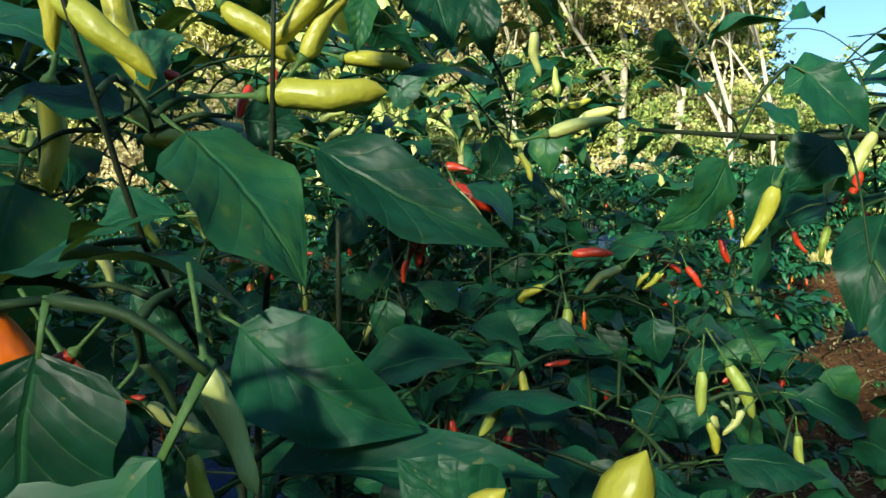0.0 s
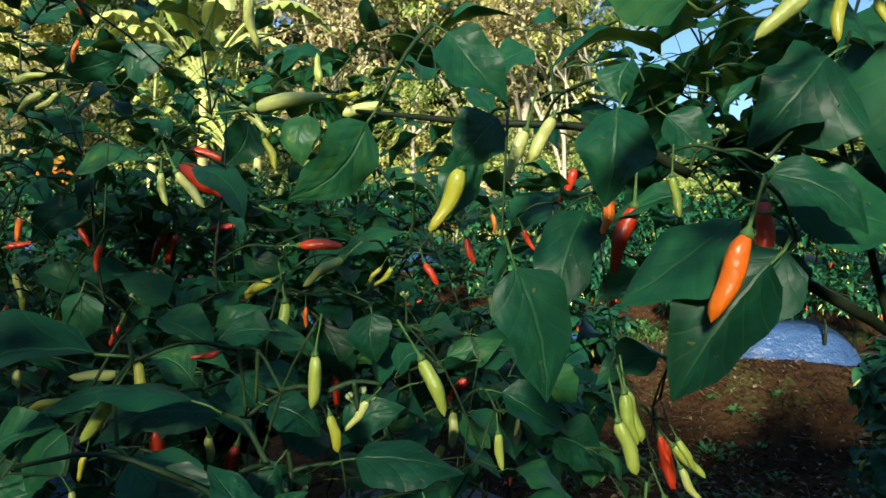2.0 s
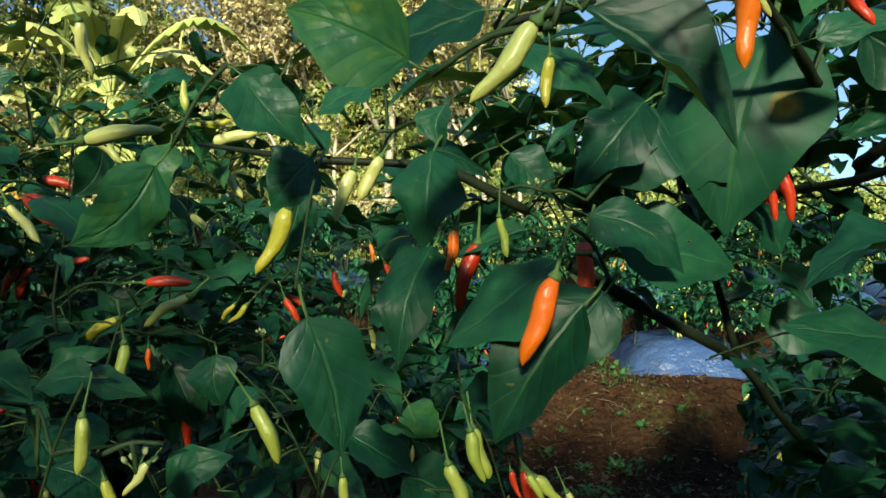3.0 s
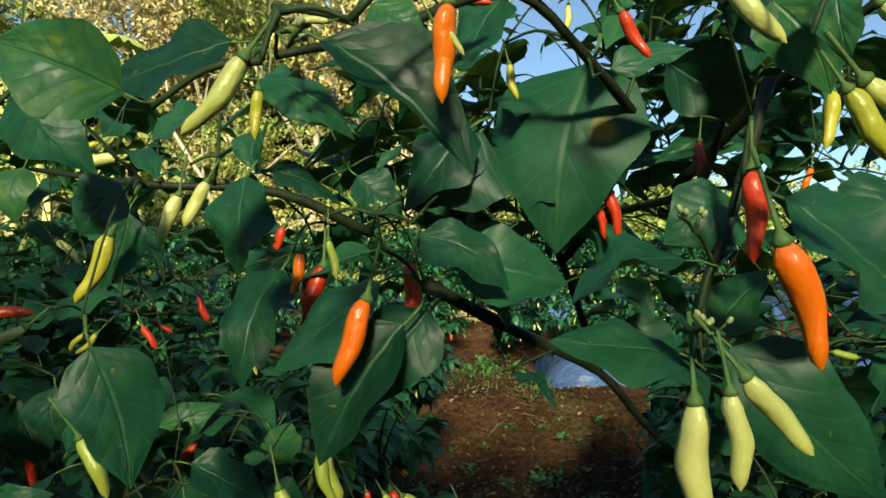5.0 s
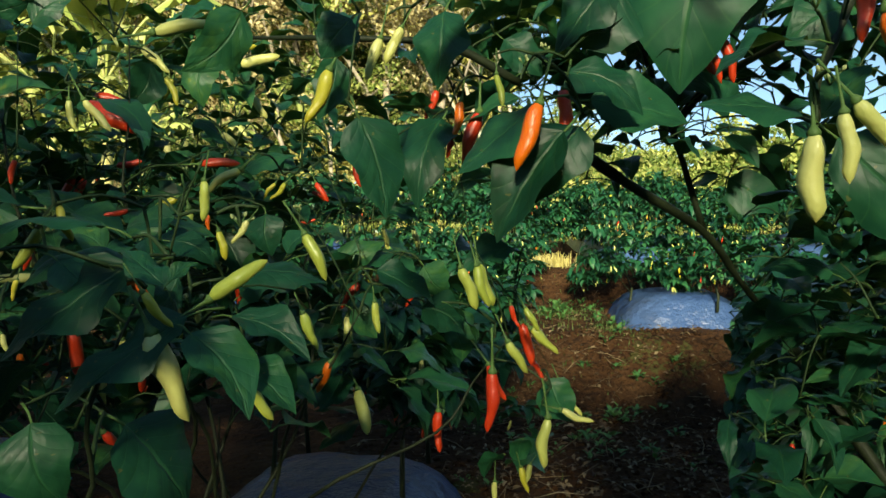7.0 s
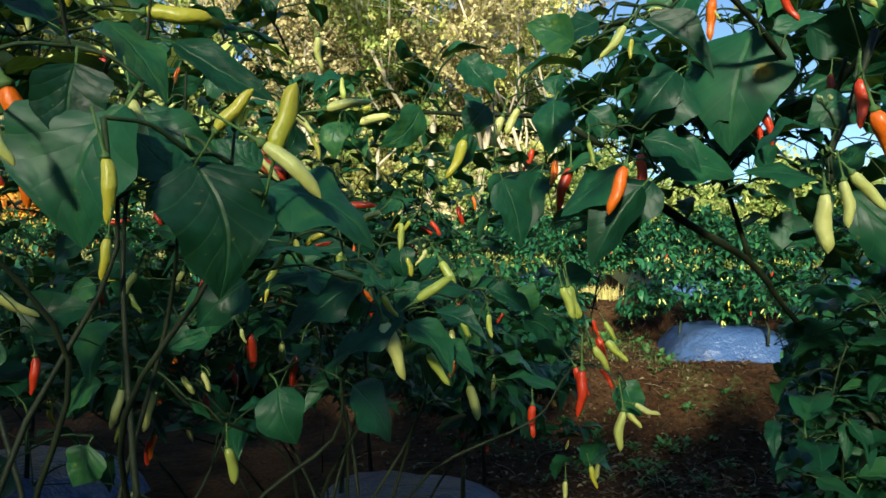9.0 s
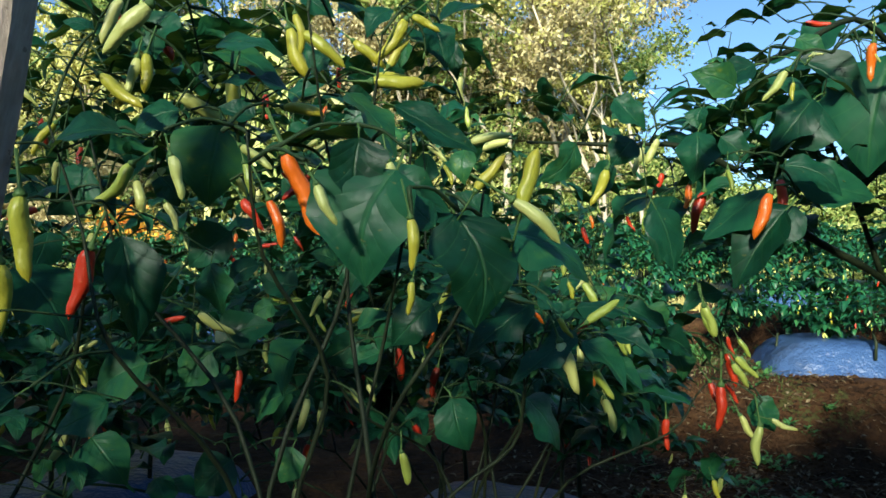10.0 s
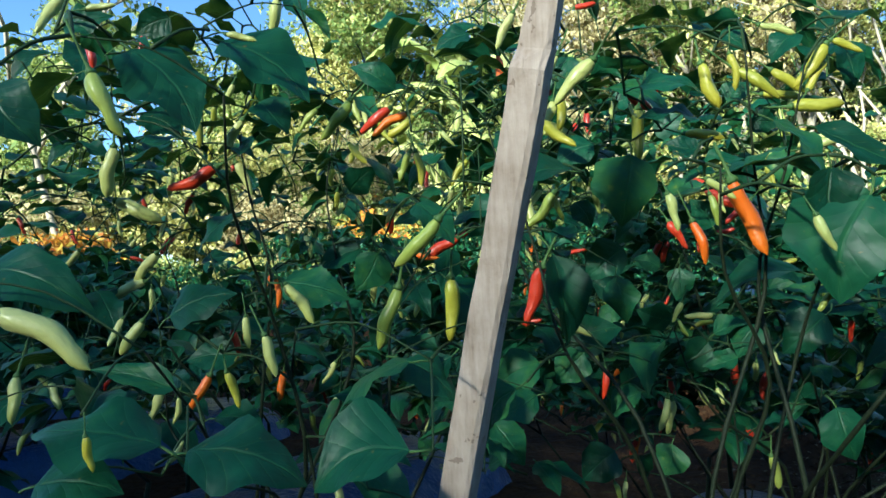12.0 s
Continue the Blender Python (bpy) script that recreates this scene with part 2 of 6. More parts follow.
def part(name, mesh, parent=None, label="", m=None, kind=""):
    ob = new(name, mesh)
    if parent is not None:
        ob.parent = parent
    if m is not None:
        ob.matrix_basis = m
    return tagged(ob, label=label, kind=kind)


def thing(name, place, label, category, group="", kind=""):
    ob = new(name)
    ob.empty_display_size = 0.1
    ob.location = place
    return tagged(ob, label, category, group, kind)


def joined(pieces, mats, name):
    """One mesh of many copies: pieces are pairs of a Build and a pose."""
    vs, fs, uvs, ms, base = [], [], [], [], 0
    for b, m in pieces:
        if not hasattr(b, "arr"):
            b.arr = np.array(b.v, dtype=np.float64)
        a = np.array(m)
        vs.append(b.arr @ a[:3, :3].T + a[:3, 3])
        fs.extend(tuple(i + base for i in f) for f in b.f)
        uvs.extend(b.uv)
        ms.extend(b.m)
        base += len(b.v)
    out = Build()
    out.v, out.f, out.uv, out.m = np.concatenate(vs).tolist(), fs, uvs, ms
    return out.mesh(name, mats)


def between(base, tip, up=(0, 0, 1), wide=1.0):
    """The pose that lays a unit leaf (along +y, face to +z) from base to tip, its face towards up."""
    base, tip, up = Vector(base), Vector(tip), Vector(up)
    y = tip - base
    size = y.length
    y.normalize()
    x = y.cross(up)
    if x.length < 1e-4:
        x = y.orthogonal()
    x.normalize()
    z = x.cross(y)
    m = Matrix((x, y, z)).transposed().to_4x4() @ Matrix.Diagonal((size * wide, size, size, 1))
    return Matrix.Translation(base) @ m


# ---- unit shapes: leaf, pepper, stalk ----
def leaf_shape(rng, rows=11, cols=6, width=0.5, droop=0.5, fold=0.35, wavy=0.03, petiole=0.22, curl=0.0, twist=0.0):
    """A leaf from (0,0,0) to (0,1,0) with a long drawn-out tip: hollow along its midrib, arched, wavy at the edge, with a short petiole."""
    b = Build()
    pts, uvs = [], []
    ph, ph2, skew = rng.uniform(0, 6), rng.uniform(0, 6), rng.uniform(-0.14, 0.14)
    lop = rng.uniform(0.86, 1.14)
    for i in range(rows + 1):
        v = i / rows
        w = width * 0.5 * (v ** 0.55) * ((1 - v) ** 1.06) / 0.354 + 0.004
        turn = twist * (v - 0.3)
        row, uvr = [], []
        for j in range(cols + 1):
            s = 2 * j / cols - 1
            k = w * (lop if s > 0 else 2 - lop) * (1 + 0.07 * math.sin((ph if s > 0 else ph2) + 15 * v) * abs(s))
            x = s * k
            z = k * (fold * (math.sqrt(s * s + 0.03) - 0.17) - curl * s * s)
            z += wavy * math.sin((ph if s > 0 else ph2) + 10.5 * v) * s * s * math.sin(math.pi * min(1.0, v * 1.15)) + 0.008 * math.sin(v * 8 * math.pi) * (1 - abs(s))
            x, z = x * math.cos(turn) - z * math.sin(turn), x * math.sin(turn) + z * math.cos(turn)
            row.append((x + skew * math.sin(math.pi * v) * 0.5, v, z - droop * 0.5 * (2 * v - 1) ** 2 + droop * 0.5))
            uvr.append((0.5 + 0.5 * s, v))
        pts.append(row)
        uvs.append(uvr)
    b.grid(pts, uvs, 0)
    # the petiole bends down from the base
    if petiole:
        b.tube([(0, 0.03, 0.004), (0, -petiole * 0.5, -0.03 - droop * 0.12), (rng.uniform(-0.04, 0.04), -petiole, -0.10 - droop * 0.2)], [0.009, 0.010, 0.014], 4, 1)
    return b


def pepper_shape(rng, fat=0.115, bend=0.12, rings=12, sides=11):
    """A pepper that hangs from the origin to (0,0,-1): round shoulder, full body, blunt tip, crooked, with swellings over the seeds."""
    b = Build()
    rows, uvs = [], []
    ph, hook = rng.uniform(0, 6), rng.uniform(-0.05, 0.05)
    belly = rng.uniform(0.35, 0.6)
    for i in range(rings + 1):
        s = i / rings
        body = 0.80 + 0.20 * math.sin(math.pi * min(1.0, s / (belly * 1.7))) - 0.42 * max(0.0, s - belly) ** 1.25
        body *= 1 + 0.022 * math.sin(17 * s + ph)
        r = fat * min(1.0, (s * 7 + 0.10) ** 0.5) * body * min(1.0, ((1 - s) * 6.5) ** 0.5 + 0.02)
        cx = bend * math.sin(math.pi * s) * math.cos(ph) + hook * s ** 3
        cy = bend * math.sin(math.pi * s) * math.sin(ph) + 0.02 * math.sin(9 * s)
        rows.append([(cx + r * (1 + 0.10 * math.sin(3 * a + ph + 4 * s)) * math.cos(a), cy + r * (1 + 0.08 * math.cos(2 * a + 6 * s + ph)) * math.sin(a), -s) for a in (2 * math.pi * j / sides for j in range(sides))])
        uvs.append([(j / sides, s) for j in range(sides)])
    b.grid(rows, uvs, 0, True)
    return b


def stalk_shape(rng, length=0.6, fat=0.115):
    """The green cap and the thin, curved stalk of a pepper."""
    b = Build()
    x, y = rng.uniform(-0.16, 0.16), rng.uniform(-0.16, 0.16)
    b.tube([(0, 0, -0.05), (0, 0, -0.01), (0, 0, 0.03), (x * 0.1, y * 0.1, 0.07), (x * 0.5, y * 0.5, length * 0.5), (x, y, length)],
           [fat * 0.60, fat * 0.70, fat * 0.46, 0.027, 0.019, 0.022], 7, 0)
    return b


RNG = random.Random(4)
LEAVES = [leaf_shape(RNG, width=RNG.uniform(0.42, 0.58), droop=RNG.uniform(0.05, 0.42), fold=RNG.uniform(0.2, 0.85), wavy=RNG.uniform(0.04, 0.11), curl=RNG.uniform(-0.1, 0.5), twist=RNG.uniform(-0.7, 0.7)) for _ in range(24)]
FAR_LEAVES = [leaf_shape(RNG, 5, 2, RNG.uniform(0.42, 0.55), RNG.uniform(0.1, 0.45), RNG.uniform(0.2, 0.7), RNG.uniform(0.03, 0.08), 0.0, 0.0, RNG.uniform(-0.6, 0.6)) for _ in range(12)]
SMALL_LEAVES = [leaf_shape(RNG, 3, 2, RNG.uniform(0.42, 0.55), RNG.uniform(0.1, 0.45), RNG.uniform(0.2, 0.7), 0.0, 0.0, 0.0, RNG.uniform(-0.6, 0.6)) for _ in range(8)]
PEPPERS = [pepper_shape(RNG, RNG.uniform(0.104, 0.134), RNG.uniform(0.02, 0.07)) for _ in range(12)]
FAR_PEPPERS = {}
for number, c in enumerate(FRUIT):
    FAR_PEPPERS[c] = [pepper_shape(RNG, 0.125, 0.05, 4, 5) for _ in range(3)]
    for b in FAR_PEPPERS[c]:
        b.m = [number] * len(b.f)
STALKS = [stalk_shape(RNG, RNG.uniform(0.45, 0.75)) for _ in range(5)]
LEAF_MESH = [b.mesh("chili_leaf", [CHILI, STALK]) for b in LEAVES]
PEPPER_MESH = {c: [b.mesh(c + "_pepper", [FRUIT[c]]) for b in PEPPERS] for c in FRUIT}
STALK_MESH = [b.mesh("stalk", [STALK]) for b in STALKS]


# ---- the lie of the land: a furrow leads away between beds, up a bank to a higher terrace ----
AXIS = radians(28)


def field(u, v, z=0.0):
    """From field coordinates (u across the furrow to the right, v along it) to the world."""
    return Vector((math.cos(AXIS) * u + math.sin(AXIS) * v, -math.sin(AXIS) * u + math.cos(AXIS) * v, z))


def to_field(x, y):
    return math.cos(AXIS) * x - math.sin(AXIS) * y, math.sin(AXIS) * x + math.cos(AXIS) * y


def smooth(a, b, x):
    t = min(1.0, max(0.0, (x - a) / (b - a)))
    return t * t * (3 - 2 * t)


FURROW = 0.39                    # u of the furrow's middle
PITCH = 2.28                     # from bed to bed
BANK = (5.15, 6.10)              # v of the bank's foot and top
BANK2 = (7.9, 8.6)               # a second, lower bank


def land(x, y):
    u, v = to_field(x, y)
    z = -0.31 + 0.60 * smooth(BANK[0], BANK[1], v) + 0.45 * smooth(BANK2[0], BANK2[1], v) + 0.02 * max(0.0, min(v, 24.0) - 9.0)
    return z + 0.05 * noise.noise(Vector((x * 0.9, y * 0.9, 0)))


rows, uvs = [], []
stops = [-400, -150, -60, -25, -12, -7] + [-5 + 0.13 * i for i in range(110)] + [9.6 + 0.8 * i for i in range(38)] + [42, 60, 100, 200, 500]
for v in stops:
    row = []
    for u in [-400, -150, -60, -30, -18, -12] + [-9 + 0.45 * i for i in range(12)] + [-3.6 + 0.13 * i for i in range(62)] + [4.6 + 0.45 * i for i in range(12)] + [12, 18, 30, 60, 150, 400]:
        p = field(u, v)
        near = abs(u) < 5 and -5 < v < 12
        h = land(p.x, p.y) + (0.035 * noise.noise(Vector((p.x * 4, p.y * 4, 3))) + 0.02 * noise.noise(Vector((p.x * 13, p.y * 13, 5))) if near else 0)
        row.append((p.x, p.y, h))
    rows.append(row)
    uvs.append([(0, 0)] * len(row))
ground = Build()
ground.grid(rows, uvs)
ob = part("ground", ground.mesh("ground", [SOIL]), None, "brown bare soil with a bank between two terraces", kind="structure")
ob["category"] = "ground"


def mulch_bed(u, v0, v1, width, rng):
    """A raised planting bed under crinkled silver film, rounded at its sides and ends."""
    rows, uvs = [], []
    n = max(8, int((v1 - v0) / 0.12))
    for i in range(n + 1):
        v = v0 + (v1 - v0) * i / n
        end = min(1.0, math.sqrt(max(0.0, 1 - max(0.0, 1 - min(v - v0, v1 - v) / 0.36) ** 2)))
        row = []
        for j in range(15):
            s = 2 * j / 14 - 1
            w = width * 0.5 * (0.72 + 0.28 * end)
            p = field(u + s * w, v)
            h = 0.31 * end * (1 - abs(s) ** 4.5)
            z = land(p.x, p.y) - 0.03 + h + 0.012 * noise.noise(Vector((p.x * 6, p.y * 6, 9)))
            row.append((p.x, p.y, z))
        rows.append(row)
        uvs.append([(0, 0)] * 15)
    b = Build()
    b.grid(rows, uvs)
    ob = part("mulch_bed", b.mesh("mulch_bed", [MULCH]), None, "raised planting bed covered with crinkled silver plastic film, tinted with sky-blue reflection")
    return tagged(ob, category="planting bed", group="mulched beds")


bed_rng = random.Random(8)
BEDS = []
for k in range(-6, 7):
    u = FURROW + PITCH * (k + 0.5)
    if abs(k + 0.5) < 4:
        mulch_bed(u, -4.0, 3.58 + bed_rng.uniform(-0.05, 0.05), 1.24, bed_rng)
    mulch_bed(u, 6.2 + bed_rng.uniform(-0.05, 0.1), 7.85, 1.24, bed_rng)
    mulch_bed(u, 8.9 + bed_rng.uniform(-0.05, 0.1), 20.0, 1.24, bed_rng)
    BEDS.append(u)


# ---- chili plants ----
# points along the camera's path, kept free of leaves
CAMERA_PATH = [Vector(p) for p in ((0.00, 0.00, 1.23), (0.15, 0.04, 1.21), (0.26, 0.03, 1.23), (0.29, -0.03, 1.22), (0.17, -0.10, 1.10), (0.01, -0.28, 1.09), (-0.15, -0.36, 1.11), (-0.31, -0.42, 1.12))]


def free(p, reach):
    """Whether p keeps clear of the camera's path."""
    for a, b in zip(CAMERA_PATH, CAMERA_PATH[1:]):
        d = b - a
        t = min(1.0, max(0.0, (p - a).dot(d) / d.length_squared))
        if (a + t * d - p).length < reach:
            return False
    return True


SHOWN = []


def bud_shape(rng):
    """A small tuft of flower buds on short stalks."""
    b = Build()
    for _ in range(5):
        a = rng.uniform(0, 6.28)
        d = Vector((math.cos(a) * 0.7, math.sin(a) * 0.7, rng.uniform(0.5, 1.3))).normalized()
        q = d * rng.uniform(0.6, 1.0)
        b.tube([(0, 0, 0), q * 0.6 + Vector((0, 0, 0.05)), q], [0.05, 0.045, 0.055], 5, 0)
        b.tube([q, q + d * 0.10, q + d * 0.26, q + d * 0.34], [0.06, 0.12, 0.11, 0.03], 6, 1)
    return b


EYES = np.array([tuple(q) for q in CAMERA_PATH])[:, None, :]
SIGHT = {}


def uncovered(p, reach):
    """Whether a leaf at p leaves the told peppers and leaves in sight from the camera's path."""
    if not SHOWN:
        return True
    if SIGHT.get("count") != len(SHOWN):
        d = np.array([tuple(q) for q in SHOWN])[None, :, :] - EYES
        SIGHT.update(count=len(SHOWN), d=d, dd=(d * d).sum(2))
    d, dd = SIGHT["d"], SIGHT["dd"]
    w = np.array(tuple(p)) - EYES
    wd = (w * d).sum(2)
    t = np.clip(wd / dd, 0, 0.97)
    far = (w * w).sum(2) - 2 * t * wd + t * t * dd
    return far.min() > reach * reach


def over_the_gap(p):
    """The open strip across the furrow, past the bare end of the bed."""
    # bearing and distance are taken from one camera point
    dx, dy = p.x - 0.17, p.y + 0.09
    bearing = math.degrees(math.atan2(dx, dy))
    return 0.6 < math.hypot(dx, dy) < 6.2 and 29.0 < bearing < 43.0 and p.z < 0.98 + 0.02 * (43.0 - bearing)


def behind(p):
    """Room for the untold leaves: behind and below the twigs that hang into the lane."""
    if over_the_gap(p):
        return False
    open_to = p.y > 1.2 or (p.y > 0.7 and p.z < 1.12) or (p.y > 0.85 and p.x < 0.3) or (p.z < 0.85 and p.y > 0.5) or (p.z < 0.62 and p.y > 0.35) or (p.x > 1.0 and p.y > 0.2)
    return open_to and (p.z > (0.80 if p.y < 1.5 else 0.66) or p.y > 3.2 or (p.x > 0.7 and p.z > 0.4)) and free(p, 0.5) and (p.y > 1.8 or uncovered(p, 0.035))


def skeleton_of(rng, height, spread, levels=4):
    """Forking branches: lines with radii, and the nodes where leaves and peppers sit (place, direction)."""
    lines, nodes = [], []
    trunk = height * rng.uniform(0.18, 0.28)
    top = Vector((rng.uniform(-0.03, 0.03), rng.uniform(-0.03, 0.03), trunk))
    lines.append(([Vector((0, 0, -0.06)), top * 0.5 + Vector((rng.uniform(-.012, .012), rng.uniform(-.012, .012), 0)), top], [0.014, 0.012, 0.010]))

    def grow(p, d, length, r, level):
        d = d.normalized()
        mid = p + d * length * 0.5 + Vector((rng.uniform(-1, 1), rng.uniform(-1, 1), rng.uniform(-0.4, 1))) * length * 0.08
        q = p + d * length
        lines.append(([p, mid, q], [r, r * 0.85, r * 0.72]))
        if level >= 2:
            nodes.append((mid, d))
        nodes.append((q, d))
        if level == levels:
            return
        turn = rng.uniform(0, math.pi)
        for k in range(2 if rng.random() < 0.85 else 3):
            a = turn + k * math.pi * rng.uniform(0.8, 1.2)
            side = d.orthogonal().normalized()
            side = Matrix.Rotation(a, 3, d) @ side
            e = d + side * rng.uniform(0.45, 0.85)
            e.z += rng.uniform(-0.12, 0.16) if level < 3 else rng.uniform(-0.35, 0.1)
            grow(q, e, length * rng.uniform(0.68, 0.9), r * 0.7, level + 1)

    first = rng.uniform(0, 6.28)
    arms = rng.choice((2, 3, 3))
    for k in range(arms):
        a = first + k * 2 * math.pi / arms
        grow(top, Vector((math.cos(a) * spread, math.sin(a) * spread, 0.9)), height * rng.uniform(0.20, 0.26), 0.0065, 1)
    return lines, nodes


def leaf_poses(rng, nodes, count, size):
    out = []
    for _ in range(count):
        p, d = rng.choice(nodes)
        a = rng.uniform(0, 6.28)
        out_dir = Vector((math.cos(a), math.sin(a), 0)) + Vector((d.x, d.y, 0)) * 0.6
        out_dir.normalize()
        n = size * rng.uniform(0.55, 1.15)
        base = p + out_dir * n * 0.2 + Vector((0, 0, rng.uniform(0.0, 0.02)))
        dip = rng.choice((rng.uniform(-0.2, 0.25), rng.uniform(0.0, 0.5), rng.uniform(0.2, 0.8), rng.uniform(0.8, 2.0)))
        tip = base + (out_dir + Vector((0, 0, -dip))).normalized() * n
        up = Vector((rng.uniform(-0.4, 0.4), rng.uniform(-0.4, 0.4), 1)) + out_dir * 0.4
        out.append((base, tip, up))
    return out


def colour_of(rng, ripe):
    x = rng.random()
    if x < ripe:
        return rng.choice(("red", "red", "orange"))
    return rng.choice(("pale", "pale", "pale", "green", "yellow"))


def pepper_pose(rng, p, size, hang=1.0):
    d = Vector((rng.gauss(0, 0.35), rng.gauss(0, 0.35), -hang))
    q = d.to_track_quat("-Z", "Y").to_matrix().to_4x4()
    return Matrix.Translation(p) @ q @ Matrix.Rotation(rng.uniform(0, 6.28), 4, "Z") @ Matrix.Diagonal((size, size, size, 1))


PLANT_LABEL = "bushy chili plant hung with pale, orange and red peppers"


def stems(plant, lines, whole=True):
    """The stem and its main branches as parts, the fine twigs joined; for a far plant one woody frame."""
    trunk = Build()
    trunk.tube(*lines[0], 7)
    if whole:
        part("stem", trunk.mesh("stem", [BRANCH]), plant)
        twigs = Build()
        for line, radii in lines[1:]:
            if radii[0] > 0.006:
                b = Build()
                b.tube(line, radii, 6)
                part("branch", b.mesh("branch", [BRANCH]), plant)
            else:
                twigs.tube(line, radii, 5)
        if twigs.v:
            part("twig_work", twigs.mesh("twig_work", [TWIG]), plant, kind="stuff")
    else:
        for line, radii in lines[1:]:
            trunk.tube(line, radii, 4)
        part("stem", trunk.mesh("stem", [BRANCH]), plant)


def add_leaf(plant, base, tip, up=(0, 0, 1), kind=0, wide=1.0, label=""):
    off = Vector(plant.location)
    return part("leaf", LEAF_MESH[kind % len(LEAF_MESH)], plant, label, between(Vector(base) - off, Vector(tip) - off, up, wide))


def add_pepper(plant, m, colour, kind=0, stalk=0):
    ob = part("pepper", PEPPER_MESH[colour][kind % len(PEPPERS)], plant, colour + " chili pepper", m)
    part("stalk", STALK_MESH[stalk % len(STALKS)], ob)
    return ob


def grown(rng, place, height, leaves, peppers, size, spread, ripe, keep):
    """Branch lines, leaf poses and pepper poses of one plant, about its base."""
    lines, nodes = skeleton_of(rng, height, spread)
    poses = [q for q in leaf_poses(rng, nodes, leaves, size) if keep(place + q[0]) and keep(place + q[1])]
    fruit = []
    for _ in range(peppers):
        p, d = rng.choice(nodes)
        n = rng.uniform(0.042, 0.06) * max(1.0, size / 0.115)
        p = p + Vector((rng.uniform(-.02, .02), rng.uniform(-.02, .02), -n * 0.6))
        if keep(place + p):
            fruit.append((pepper_pose(rng, p, n), colour_of(rng, ripe)))
    return lines, poses, fruit


def chili_plant(u, v, base_z, height, seed, leaves, peppers, whole=True, spread=0.8, ripe=0.25):
    """A chili plant in the bed at (u, v). whole: each leaf and pepper is a part of its own; else they are joined."""
    rng = random.Random(seed)
    place = field(u, v, base_z)
    lines, poses, fruit = grown(rng, place, height, leaves, peppers, 0.095 if whole else (0.105 if place.length < 4.5 else 0.125), spread, ripe, behind)
    plant = thing("chili_plant", place, PLANT_LABEL, "chili plant", "chili plants in rows")
    if whole:
        lines = [l for l in lines if all(behind(place + p) for p in l[0])] or lines[:1]
        stems(plant, lines)
        for base, tip, up in poses:
            add_leaf(plant, base + place, tip + place, up, rng.randrange(99), rng.uniform(0.85, 1.15))
        for m, c in fruit:
            add_pepper(plant, m, c, rng.randrange(99), rng.randrange(99))
    else:
        stems(plant, [l for k, l in enumerate(lines[:14]) if k == 0 or not over_the_gap(place + l[0][-1])], False)
        part("foliage", joined([(rng.choice(FAR_LEAVES if place.length < 4.5 else SMALL_LEAVES), between(*q)) for q in poses], [CHILI, STALK], "foliage"), plant, kind="stuff")
        part("fruit", joined([(rng.choice(FAR_PEPPERS[c]), m) for m, c in fruit], list(FRUIT.values()), "fruit"), plant, "many small pale, red and orange chili peppers", kind="stuff")
    return plant


# ---- the four plants beside the lane, twig by twig ----
WOODY = {}
hero_rng = random.Random(77)


def hero_plant(place, label):
    place.z = land(place.x, place.y) + 0.25
    plant = thing("chili_plant", place, label, "chili plant", "chili plants in rows")
    WOODY[plant.name] = {"points": [], "twigs": Build()}
    return plant


def rel(plant, p):
    return Vector(p) - plant.location


def bent(points, steps=4):
    """A smooth line through the points."""
    pts = [Vector(p) for p in points]
    pts = [pts[0] * 2 - pts[1]] + pts + [pts[-1] * 2 - pts[-2]]
    out = []
    for a, b, c, d in zip(pts, pts[1:], pts[2:], pts[3:]):
        for i in range(steps):
            t = i / steps
            out.append(0.5 * (2 * b + (c - a) * t + (2 * a - 5 * b + 4 * c - d) * t * t + (3 * b - a - 3 * c + d) * t ** 3))
    out.append(pts[-2])
    return out


def limb(plant, points, radius, name="branch", last=0.5):
    line = bent(points)
    n = len(line) - 1
    b = Build()
    b.tube([rel(plant, p) for p in line], [radius * (1 - (1 - last) * i / n) * (1 + 0.12 * hero_rng.uniform(-1, 1)) for i in range(n + 1)], 7)
    part(name, b.mesh(name, [BRANCH]), plant)
    WOODY[plant.name]["points"].extend(line)


def trunk_to(plant, top):
    base = plant.location
    top = Vector(top)
    mid = base.lerp(top, 0.55) + Vector((0.02, 0.03, 0.0))
    limb(plant, [base - Vector((0, 0, 0.08)), mid, top], 0.013, "stem", 0.75)


def hub(plant, middle, ends):
    trunk_to(plant, middle)
    middle = Vector(middle)
    for e in ends:
        e = Vector(e)
        sag = Vector((hero_rng.uniform(-0.03, 0.03), hero_rng.uniform(-0.03, 0.03), -0.05))
        side = Vector((hero_rng.uniform(-0.07, 0.07), hero_rng.uniform(-0.07, 0.07), 0))
        kink = Vector((hero_rng.uniform(-0.05, 0.05), hero_rng.uniform(-0.05, 0.05), hero_rng.uniform(-0.02, 0.04)))
        limb(plant, [middle, middle.lerp(e, 0.22) + sag + side, middle.lerp(e, 0.45) + kink, middle.lerp(e, 0.7) - side * 0.6, middle.lerp(e, 0.87) - kink * 0.3, e], 0.0036, last=0.25)


